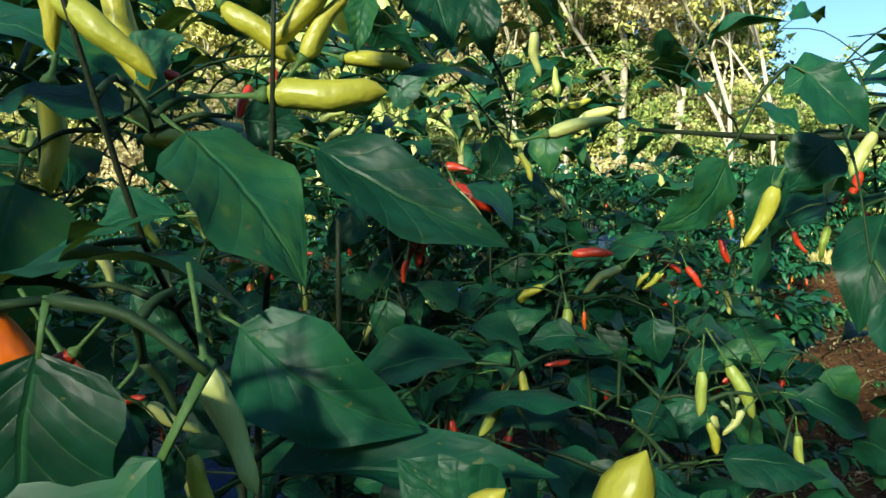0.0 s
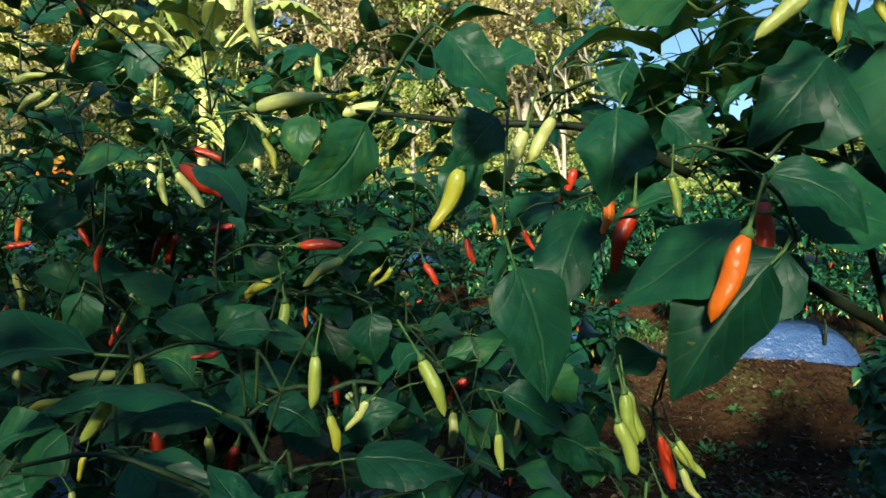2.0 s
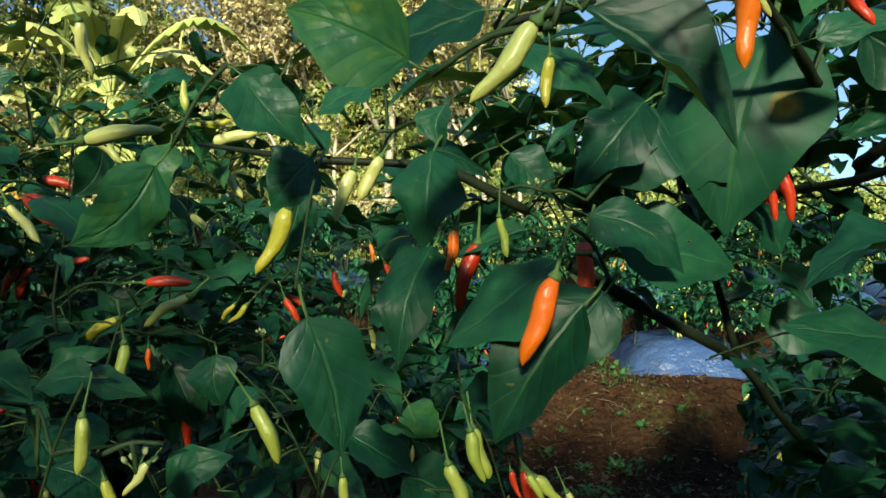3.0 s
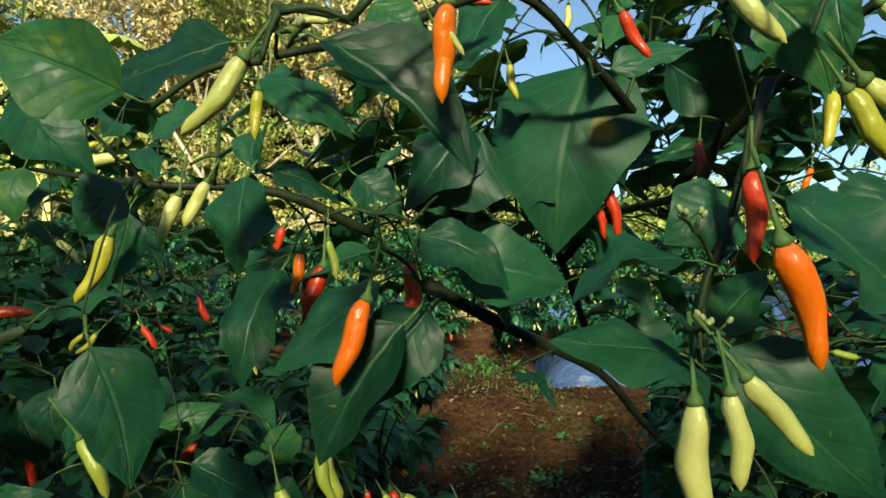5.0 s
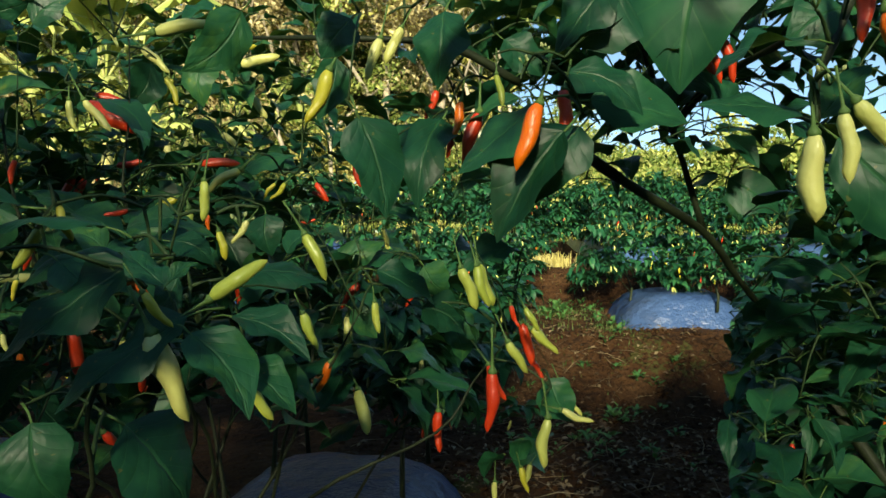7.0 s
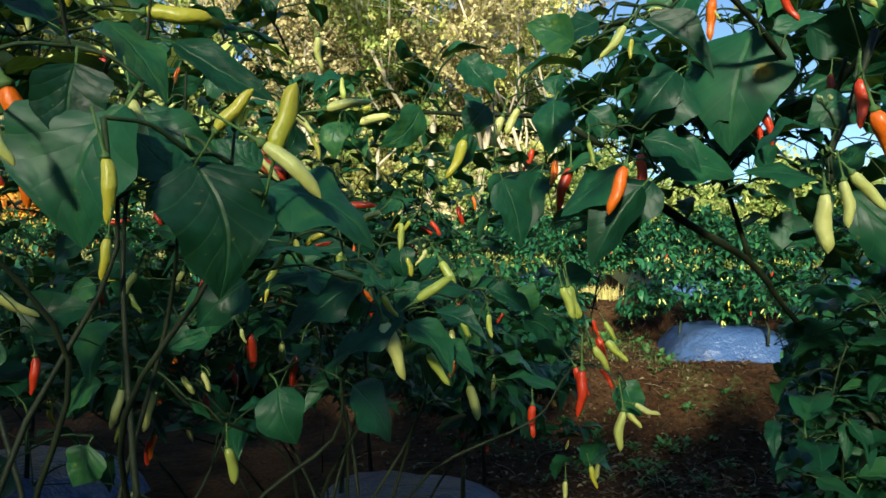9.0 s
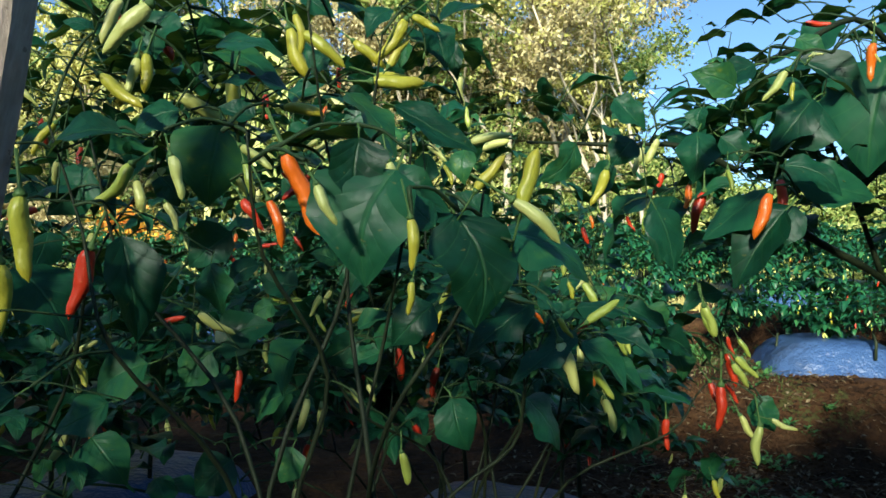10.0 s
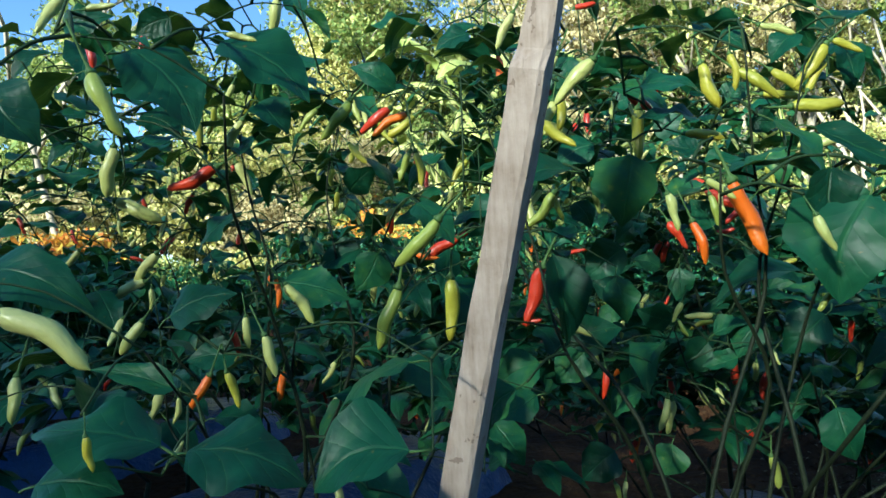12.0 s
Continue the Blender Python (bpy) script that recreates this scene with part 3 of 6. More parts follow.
def twig(plant, p, radius=0.0013):
    """A fine twig from p to the nearest wood of its plant."""
    p = Vector(p)
    near = min(WOODY[plant.name]["points"], key=lambda q: (q - p).length + 0.6 * max(0.0, q.z - p.z - 0.02))
    if (near - p).length < 0.012:
        return
    if (near - p).length > 0.09:
        radius *= 0.65
    mid = p.lerp(near, 0.5) + Vector((0, 0, 0.12 * (near - p).length))
    WOODY[plant.name]["twigs"].tube([rel(plant, q) for q in bent([p, mid, near], 3)], [radius, radius, radius, radius * 1.1, radius * 1.2, radius * 1.3, radius * 1.4], 5)
    WOODY[plant.name]["points"].extend([p, mid])


BUD = rough_material("pale_bud", [(0.3, (0.20, 0.28, 0.09)), (0.7, (0.42, 0.46, 0.22))], 60, 0.6, 0.2, 0.002)
BUD_MESH = [bud_shape(RNG).mesh("bud_tuft", [STALK, BUD]) for _ in range(4)]


def buds_at(plant, place):
    part("bud_tuft", hero_rng.choice(BUD_MESH), plant, "tuft of tiny pale green flower buds", Matrix.Translation(rel(plant, place)) @ Matrix.Rotation(hero_rng.uniform(0, 6.28), 4, "Z") @ Matrix.Diagonal((0.013, 0.013, 0.013, 1)))
    twig(plant, place)


def leaf_at(plant, base, tip, face, wide):
    kind = hero_rng.randrange(99)
    ob = add_leaf(plant, base, tip, Vector(face) + Vector((0, 0, 0.35)), kind, wide)
    SHOWN.append(Vector(base).lerp(Vector(tip), 0.45))
    twig(plant, plant.location + ob.matrix_basis @ Vector((0, -0.2, -0.12)))


def pepper_at(plant, top, tip, colour):
    top, tip = rel(plant, top), rel(plant, tip)
    d = tip - top
    n = d.length
    m = Matrix.Translation(top) @ d.to_track_quat("-Z", "Y").to_matrix().to_4x4() @ Matrix.Rotation(hero_rng.uniform(0, 6.28), 4, "Z") @ Matrix.Diagonal((n, n, n, 1))
    add_pepper(plant, m, colour, hero_rng.randrange(99), hero_rng.randrange(99))
    SHOWN.append(plant.location + (top + tip) / 2)
    twig(plant, plant.location + m @ Vector((0, 0, 0.55)))


A = hero_plant(field(1.15, 0.62), "tall fork-stemmed chili plant with orange, red and pale peppers")
B = hero_plant(field(-0.22, 0.78), "low bushy chili plant with red, orange and pale green peppers")
C = hero_plant(field(-0.33, 0.28), "leafy chili plant with yellow peppers beside a wooden stake")
D = hero_plant(field(-0.95, 0.1), "chili plant crowded with long pale green peppers")
limb(A, [(0.579, 0.638, 1.227), (0.705, 0.671, 1.174), (0.863, 0.704, 1.110), (0.960, 0.736, 1.036), (1.091, 0.767, 0.933)], 0.0085)
limb(A, [(0.863, 0.704, 1.110), (0.795, 0.688, 1.247), (0.703, 0.641, 1.348), (0.621, 0.590, 1.377)], 0.0055)
limb(A, [(0.792, 0.690, 1.255), (0.782, 0.595, 1.303), (0.722, 0.408, 1.307), (0.694, 0.349, 1.352)], 0.006)
limb(A, [(0.678, 0.296, 1.365), (0.637, 0.293, 1.270), (0.617, 0.297, 1.225), (0.614, 0.294, 1.191)], 0.0045)
limb(A, [(0.706, 0.455, 1.379), (0.616, 0.410, 1.406), (0.535, 0.390, 1.435), (0.431, 0.370, 1.381), (0.365, 0.360, 1.353)], 0.005)
limb(A, [(0.502, 0.588, 1.274), (0.413, 0.585, 1.307), (0.305, 0.608, 1.310), (0.211, 0.724, 1.333)], 0.005)
limb(A, [(0.760, 0.462, 1.320), (0.734, 0.356, 1.365), (0.701, 0.269, 1.388), (0.698, 0.227, 1.402)], 0.006)
hub(B, (0.156, 0.806, 0.585), [(0.130, 0.468, 1.040), (0.130, 0.780, 1.105), (0.325, 0.624, 1.014), (0.065, 0.936, 1.365), (-0.130, 0.936, 1.365), (-0.130, 0.585, 1.040), (0.325, 0.806, 1.131), (0.208, 1.105, 1.235), (-0.234, 1.144, 1.118), (0.520, 0.650, 0.975)])
hub(C, (-0.104, 0.364, 0.585), [(-0.169, 0.156, 1.209), (-0.065, 0.260, 1.326), (0.000, 0.130, 1.170), (0.130, 0.364, 1.066), (-0.351, 0.286, 1.235), (0.000, 0.806, 0.936), (-0.390, 0.455, 1.326), (-0.039, 0.247, 1.235), (-0.130, 0.221, 1.326)])
hub(D, (-0.650, 0.494, 0.624), [(-0.559, 0.065, 1.261), (-0.598, 0.026, 1.066), (-0.559, 0.221, 1.066), (-0.611, 0.520, 1.352), (-0.936, 0.585, 1.170), (-0.780, 0.351, 0.975), (-0.455, 0.325, 1.131), (-0.728, 0.429, 1.326), (-0.286, 0.611, 1.326)])
trunk_to(A, (1.091, 0.767, 0.933))
pepper_at(A, (0.282, 0.563, 1.265), (0.259, 0.571, 1.211), "yellow")
pepper_at(A, (0.349, 0.540, 1.307), (0.332, 0.546, 1.271), "pale")
pepper_at(A, (0.329, 0.546, 1.296), (0.316, 0.550, 1.254), "pale")
pepper_at(A, (0.463, 0.613, 1.245), (0.447, 0.618, 1.178), "red")
pepper_at(A, (0.443, 0.619, 1.257), (0.435, 0.621, 1.211), "orange")
pepper_at(A, (0.442, 0.426, 1.218), (0.424, 0.431, 1.157), "orange")
pepper_at(A, (0.497, 0.480, 1.246), (0.497, 0.481, 1.192), "red")
pepper_at(A, (0.331, 0.244, 1.312), (0.311, 0.255, 1.282), "pale")
pepper_at(A, (0.336, 0.243, 1.300), (0.335, 0.244, 1.281), "yellow")
pepper_at(A, (0.359, 0.230, 1.325), (0.347, 0.236, 1.324), "pale")
pepper_at(A, (0.686, 0.497, 1.311), (0.701, 0.493, 1.270), "red")
pepper_at(A, (0.700, 0.490, 1.319), (0.713, 0.487, 1.270), "red")
pepper_at(A, (0.587, 0.219, 1.251), (0.606, 0.213, 1.186), "orange")
pepper_at(A, (0.610, 0.255, 1.294), (0.611, 0.257, 1.240), "red")
pepper_at(A, (0.715, 0.391, 1.346), (0.719, 0.391, 1.310), "red")
pepper_at(A, (0.551, 0.242, 1.171), (0.554, 0.244, 1.110), "pale")
pepper_at(A, (0.545, 0.215, 1.180), (0.551, 0.215, 1.134), "pale")
pepper_at(A, (0.551, 0.212, 1.187), (0.580, 0.200, 1.150), "pale")
pepper_at(A, (0.555, 0.224, 1.382), (0.583, 0.213, 1.346), "pale")
pepper_at(A, (0.565, 0.156, 1.343), (0.588, 0.146, 1.317), "pale")
pepper_at(A, (0.560, 0.160, 1.312), (0.595, 0.145, 1.280), "pale")
pepper_at(A, (0.554, 0.163, 1.308), (0.575, 0.155, 1.278), "yellow")
pepper_at(A, (0.587, 0.337, 1.411), (0.606, 0.330, 1.379), "red")
pepper_at(A, (0.400, 0.214, 1.334), (0.400, 0.217, 1.296), "orange")
pepper_at(A, (0.395, 0.217, 1.327), (0.406, 0.213, 1.314), "pale")
pepper_at(A, (0.516, 0.455, 1.453), (0.548, 0.440, 1.447), "red")
pepper_at(A, (0.445, 0.709, 1.288), (0.430, 0.718, 1.250), "red")
pepper_at(A, (0.491, 0.768, 1.245), (0.481, 0.775, 1.209), "red")
pepper_at(A, (0.581, 0.470, 1.414), (0.588, 0.468, 1.383), "yellow")
pepper_at(A, (0.663, 0.498, 1.491), (0.662, 0.500, 1.464), "pale")
pepper_at(A, (0.896, 0.405, 1.165), (0.920, 0.394, 1.160), "green")
pepper_at(A, (0.948, 0.380, 1.171), (0.979, 0.366, 1.165), "green")
pepper_at(A, (1.203, 0.618, 1.192), (1.208, 0.618, 1.155), "red")
pepper_at(A, (0.874, 0.406, 1.339), (0.867, 0.411, 1.312), "orange")
pepper_at(A, (0.448, 0.774, 1.230), (0.439, 0.774, 1.186), "green")
pepper_at(A, (0.422, 0.803, 1.222), (0.439, 0.800, 1.195), "red")
pepper_at(A, (0.439, 0.513, 1.263), (0.446, 0.511, 1.230), "green")
pepper_at(A, (0.730, 0.557, 1.330), (0.750, 0.551, 1.289), "red")
leaf_at(A, (0.368, 0.469, 1.302), (0.364, 0.475, 1.233), (-0.42, -0.43, 0.80), 1.75)
leaf_at(A, (0.676, 0.479, 1.431), (0.651, 0.501, 1.256), (-0.38, -0.62, 0.69), 1.46)
leaf_at(A, (0.478, 0.447, 1.198), (0.425, 0.478, 1.094), (-0.35, -0.70, 0.63), 1.23)
leaf_at(A, (0.468, 0.471, 1.229), (0.397, 0.509, 1.161), (-0.38, -0.48, 0.79), 1.59)
leaf_at(A, (0.505, 0.462, 1.206), (0.468, 0.484, 1.133), (-0.69, -0.53, -0.49), 1.43)
leaf_at(A, (0.371, 0.284, 1.338), (0.434, 0.257, 1.276), (-0.35, -0.84, 0.41), 1.03)
leaf_at(A, (0.333, 0.297, 1.335), (0.282, 0.323, 1.314), (-0.47, -0.81, 0.36), 1.26)
leaf_at(A, (0.345, 0.293, 1.319), (0.384, 0.276, 1.292), (-0.41, -0.69, 0.60), 1.25)
leaf_at(A, (0.379, 0.475, 1.337), (0.378, 0.477, 1.305), (-0.76, -0.49, 0.43), 1.75)
leaf_at(A, (0.289, 0.495, 1.294), (0.264, 0.509, 1.259), (-0.36, -0.93, 0.07), 1.75)
leaf_at(A, (0.294, 0.593, 1.284), (0.276, 0.605, 1.221), (0.19, -0.95, 0.25), 1.18)
leaf_at(A, (0.510, 0.498, 1.267), (0.580, 0.467, 1.222), (-0.57, -0.79, 0.22), 1.16)
leaf_at(A, (0.502, 0.589, 1.258), (0.437, 0.622, 1.224), (-0.15, -0.72, 0.67), 0.86)
leaf_at(A, (0.430, 0.648, 1.240), (0.391, 0.620, 1.128), (-0.45, -0.80, 0.40), 1.20)
leaf_at(A, (0.493, 0.821, 1.271), (0.409, 0.869, 1.135), (-0.31, -0.31, 0.90), 1.22)
leaf_at(A, (0.553, 0.486, 1.360), (0.505, 0.513, 1.288), (-0.83, -0.37, -0.42), 1.45)
leaf_at(A, (0.571, 0.266, 1.242), (0.514, 0.294, 1.216), (-0.27, -0.30, 0.91), 1.64)
leaf_at(A, (0.569, 0.270, 1.191), (0.504, 0.300, 1.197), (0.26, -0.71, 0.65), 1.58)
leaf_at(A, (0.642, 0.296, 1.282), (0.603, 0.316, 1.254), (-0.70, -0.54, -0.45), 1.74)
leaf_at(A, (0.630, 0.306, 1.195), (0.664, 0.288, 1.238), (-0.55, -0.45, 0.70), 1.50)
leaf_at(A, (0.577, 0.284, 1.185), (0.597, 0.277, 1.155), (-0.37, -0.54, 0.75), 1.38)
leaf_at(A, (0.553, 0.240, 1.195), (0.540, 0.245, 1.215), (-0.24, -0.17, 0.96), 1.75)
leaf_at(A, (0.632, 0.251, 1.278), (0.704, 0.221, 1.210), (-0.40, -0.84, 0.36), 1.55)
leaf_at(A, (0.671, 0.324, 1.185), (0.770, 0.283, 1.081), (-0.79, -0.61, -0.09), 0.88)
leaf_at(A, (0.617, 0.382, 1.389), (0.672, 0.355, 1.404), (-0.30, -0.95, -0.03), 0.89)
leaf_at(A, (0.645, 0.267, 1.402), (0.679, 0.254, 1.345), (-0.87, -0.37, -0.32), 1.33)
leaf_at(A, (0.711, 0.422, 1.421), (0.781, 0.390, 1.381), (-0.80, -0.28, -0.52), 1.34)
leaf_at(A, (0.642, 0.225, 1.398), (0.651, 0.224, 1.350), (-0.83, -0.35, 0.43), 1.26)
leaf_at(A, (0.353, 0.600, 1.375), (0.310, 0.613, 1.349), (-0.31, -0.73, 0.61), 1.75)
leaf_at(A, (0.569, 0.496, 1.361), (0.508, 0.514, 1.299), (-0.19, -0.97, -0.17), 1.75)
leaf_at(A, (0.563, 0.539, 1.251), (0.669, 0.508, 1.227), (-0.37, -0.91, 0.17), 1.41)
leaf_at(A, (0.724, 0.611, 1.301), (0.828, 0.581, 1.275), (-0.32, -0.62, 0.72), 1.75)
leaf_at(A, (0.499, 0.625, 1.334), (0.543, 0.612, 1.291), (-0.10, -0.96, -0.28), 1.44)
leaf_at(A, (0.420, 0.649, 1.337), (0.484, 0.630, 1.306), (-0.43, -0.69, 0.58), 1.17)
leaf_at(A, (0.412, 0.336, 1.382), (0.440, 0.324, 1.360), (-0.34, -0.94, -0.10), 1.75)
leaf_at(A, (0.580, 0.479, 1.473), (0.554, 0.495, 1.412), (-0.29, -0.61, 0.74), 1.70)
leaf_at(A, (0.648, 0.521, 1.231), (0.607, 0.538, 1.269), (0.01, -0.90, 0.43), 1.75)
leaf_at(A, (0.783, 0.419, 1.364), (0.722, 0.450, 1.337), (-0.75, -0.65, -0.06), 0.93)
leaf_at(A, (0.673, 0.211, 1.381), (0.692, 0.204, 1.348), (-0.39, -0.66, 0.64), 1.75)
leaf_at(A, (0.845, 0.307, 1.305), (0.804, 0.329, 1.263), (-0.69, -0.70, -0.15), 1.75)
leaf_at(A, (0.744, 0.529, 1.243), (0.705, 0.545, 1.297), (-0.50, -0.47, 0.73), 1.75)
leaf_at(A, (0.847, 0.429, 1.140), (0.926, 0.397, 1.092), (-0.06, -0.07, 1.00), 1.75)
leaf_at(A, (0.848, 0.639, 1.183), (0.912, 0.613, 1.136), (-0.48, -0.86, -0.15), 1.55)
leaf_at(A, (0.418, 0.302, 1.338), (0.371, 0.314, 1.332), (-0.71, -0.41, 0.57), 1.75)
leaf_at(A, (0.291, 0.268, 1.299), (0.247, 0.278, 1.315), (0.09, -0.89, -0.44), 1.42)
leaf_at(A, (0.238, 0.440, 1.332), (0.276, 0.433, 1.291), (-0.41, -0.87, 0.27), 1.30)
leaf_at(A, (0.277, 0.410, 1.192), (0.299, 0.408, 1.113), (-0.09, -0.87, 0.49), 1.27)
leaf_at(A, (0.193, 0.454, 1.276), (0.148, 0.467, 1.228), (-0.08, -0.60, -0.80), 1.30)
buds_at(A, (0.558, 0.248, 1.256))
buds_at(A, (0.559, 0.237, 1.202))
buds_at(A, (0.506, 0.585, 1.293))
buds_at(A, (0.528, 0.573, 1.307))
buds_at(A, (0.345, 0.237, 1.315))
buds_at(A, (0.482, 0.597, 1.282))
pepper_at(B, (0.159, 0.826, 1.193), (0.209, 0.811, 1.196), "red")
pepper_at(B, (0.207, 0.762, 1.183), (0.164, 0.775, 1.150), "pale")
pepper_at(B, (0.131, 0.856, 1.151), (0.094, 0.867, 1.127), "yellow")
pepper_at(B, (0.146, 0.779, 1.134), (0.145, 0.779, 1.075), "green")
pepper_at(B, (0.168, 0.788, 1.127), (0.169, 0.788, 1.103), "orange")
pepper_at(B, (0.165, 0.421, 1.140), (0.165, 0.421, 1.109), "green")
pepper_at(B, (0.263, 0.608, 1.103), (0.286, 0.602, 1.053), "green")
pepper_at(B, (0.254, 0.817, 1.171), (0.238, 0.821, 1.148), "yellow")
pepper_at(B, (0.267, 0.812, 1.171), (0.247, 0.819, 1.148), "yellow")
pepper_at(B, (0.312, 0.849, 1.176), (0.330, 0.844, 1.149), "red")
pepper_at(B, (0.379, 0.910, 1.210), (0.392, 0.907, 1.175), "red")
pepper_at(B, (0.297, 0.903, 1.120), (0.320, 0.896, 1.125), "red")
pepper_at(B, (0.104, 0.535, 1.121), (0.083, 0.538, 1.117), "red")
pepper_at(B, (0.002, 0.862, 1.272), (0.010, 0.859, 1.232), "pale")
pepper_at(B, (0.019, 0.859, 1.273), (0.052, 0.853, 1.232), "pale")
pepper_at(B, (-0.048, 1.194, 1.201), (-0.067, 1.200, 1.145), "red")
pepper_at(B, (-0.004, 1.112, 1.327), (0.051, 1.096, 1.313), "red")
pepper_at(B, (0.078, 0.966, 1.375), (0.117, 0.959, 1.338), "pale")
pepper_at(B, (0.110, 0.960, 1.333), (0.128, 0.956, 1.290), "yellow")
pepper_at(B, (0.040, 0.925, 1.383), (0.052, 0.923, 1.358), "pale")
pepper_at(B, (0.193, 1.203, 1.292), (0.228, 1.197, 1.250), "pale")
pepper_at(B, (0.185, 1.081, 1.436), (0.179, 1.083, 1.483), "green")
pepper_at(B, (0.197, 1.145, 1.429), (0.252, 1.137, 1.439), "yellow")
pepper_at(B, (0.222, 1.140, 1.404), (0.292, 1.130, 1.421), "pale")
pepper_at(B, (0.247, 1.201, 1.363), (0.275, 1.196, 1.322), "pale")
pepper_at(B, (0.046, 0.491, 1.105), (0.028, 0.493, 1.072), "green")
pepper_at(B, (0.057, 0.494, 1.123), (0.068, 0.492, 1.094), "yellow")
pepper_at(B, (0.030, 0.493, 1.065), (0.027, 0.493, 1.048), "yellow")
pepper_at(B, (0.000, 0.571, 1.014), (0.007, 0.569, 0.995), "pale")
pepper_at(B, (-0.121, 0.576, 1.082), (-0.135, 0.577, 1.052), "pale")
pepper_at(B, (-0.127, 0.576, 1.056), (-0.113, 0.574, 1.032), "green")
pepper_at(B, (0.175, 0.432, 1.103), (0.181, 0.431, 1.081), "yellow")
pepper_at(B, (0.197, 0.429, 1.111), (0.184, 0.431, 1.093), "pale")
pepper_at(B, (-0.066, 0.994, 1.078), (-0.079, 0.996, 1.048), "red")
pepper_at(B, (-0.232, 1.081, 1.093), (-0.236, 1.080, 1.061), "orange")
pepper_at(B, (-0.200, 1.128, 1.082), (-0.203, 1.128, 1.047), "pale")
pepper_at(B, (-0.209, 0.866, 1.068), (-0.156, 0.858, 1.066), "green")
pepper_at(B, (-0.216, 0.867, 1.060), (-0.211, 0.865, 1.023), "red")
pepper_at(B, (-0.046, 0.710, 1.047), (-0.084, 0.715, 1.032), "yellow")
pepper_at(B, (-0.264, 1.153, 1.169), (-0.222, 1.147, 1.177), "red")
pepper_at(B, (-0.248, 1.150, 1.142), (-0.235, 1.147, 1.093), "pale")
pepper_at(B, (-0.033, 1.199, 1.200), (-0.046, 1.199, 1.146), "red")
pepper_at(B, (-0.194, 1.262, 1.204), (-0.173, 1.258, 1.165), "red")
pepper_at(B, (-0.337, 1.216, 1.155), (-0.309, 1.211, 1.124), "red")
pepper_at(B, (-0.168, 0.905, 1.369), (-0.131, 0.900, 1.380), "pale")
pepper_at(B, (-0.135, 0.900, 1.359), (-0.162, 0.904, 1.334), "pale")
pepper_at(B, (-0.117, 0.898, 1.359), (-0.143, 0.901, 1.338), "pale")
pepper_at(B, (-0.122, 0.979, 1.443), (-0.128, 0.979, 1.413), "orange")
pepper_at(B, (-0.192, 0.804, 1.281), (-0.180, 0.801, 1.264), "red")
pepper_at(B, (0.473, 1.099, 1.252), (0.479, 1.097, 1.220), "orange")
pepper_at(B, (0.327, 0.987, 1.173), (0.354, 0.983, 1.157), "red")
pepper_at(B, (0.569, 1.213, 1.118), (0.583, 1.209, 1.067), "pale")
pepper_at(B, (0.462, 0.617, 1.068), (0.477, 0.613, 1.018), "green")
pepper_at(B, (0.347, 0.642, 1.026), (0.352, 0.641, 0.989), "green")
pepper_at(B, (0.519, 0.645, 1.017), (0.531, 0.642, 0.988), "red")
pepper_at(B, (0.536, 0.640, 1.014), (0.555, 0.635, 0.983), "green")
pepper_at(B, (0.467, 0.624, 1.069), (0.483, 0.618, 1.018), "green")
pepper_at(B, (0.494, 0.654, 0.944), (0.513, 0.646, 0.898), "red")
pepper_at(B, (0.589, 0.758, 0.979), (0.606, 0.752, 0.917), "red")
pepper_at(B, (0.931, 1.236, 0.764), (0.975, 1.219, 0.692), "pale")
pepper_at(B, (0.602, 0.752, 0.971), (0.639, 0.738, 0.933), "green")
pepper_at(B, (0.465, 0.576, 0.952), (0.462, 0.579, 0.882), "red")
pepper_at(B, (0.560, 0.622, 0.881), (0.556, 0.626, 0.815), "pale")
pepper_at(B, (0.575, 0.619, 0.889), (0.616, 0.609, 0.873), "pale")
pepper_at(B, (0.404, 0.518, 1.070), (0.420, 0.516, 1.027), "green")
pepper_at(B, (0.480, 0.570, 0.985), (0.505, 0.566, 0.948), "green")
pepper_at(B, (0.086, 0.955, 1.250), (0.000, 0.991, 1.289), "red")
pepper_at(B, (0.035, 1.047, 1.207), (0.073, 1.031, 1.216), "red")
leaf_at(B, (0.103, 0.537, 1.076), (0.019, 0.548, 1.053), (0.09, -0.79, 0.61), 0.81)
leaf_at(B, (0.069, 0.431, 1.081), (0.091, 0.427, 1.036), (0.57, -0.76, 0.33), 1.75)
leaf_at(B, (0.026, 0.523, 1.123), (-0.087, 0.538, 1.077), (0.59, -0.41, 0.69), 1.03)
leaf_at(B, (0.218, 0.872, 1.193), (0.291, 0.862, 1.214), (-0.03, -0.71, 0.70), 1.14)
leaf_at(B, (0.193, 0.452, 1.070), (0.260, 0.442, 1.061), (-0.34, -0.68, 0.65), 1.00)
leaf_at(B, (0.146, 0.459, 1.067), (0.128, 0.461, 1.036), (-0.23, -0.79, 0.57), 1.69)
leaf_at(B, (0.139, 0.487, 1.095), (0.173, 0.481, 1.075), (0.11, -0.83, 0.55), 1.49)
leaf_at(B, (0.235, 0.737, 1.126), (0.242, 0.734, 1.075), (-0.06, -0.97, 0.23), 1.75)
leaf_at(B, (0.120, 0.687, 1.118), (0.176, 0.679, 1.098), (-0.18, -0.29, 0.94), 1.75)
leaf_at(B, (0.032, 0.701, 1.123), (0.085, 0.692, 1.095), (0.09, -0.57, 0.82), 1.74)
leaf_at(B, (0.018, 0.834, 1.124), (-0.042, 0.844, 1.154), (0.47, -0.69, 0.55), 1.75)
leaf_at(B, (-0.096, 0.917, 1.134), (-0.147, 0.925, 1.150), (-0.19, -0.95, 0.24), 1.44)
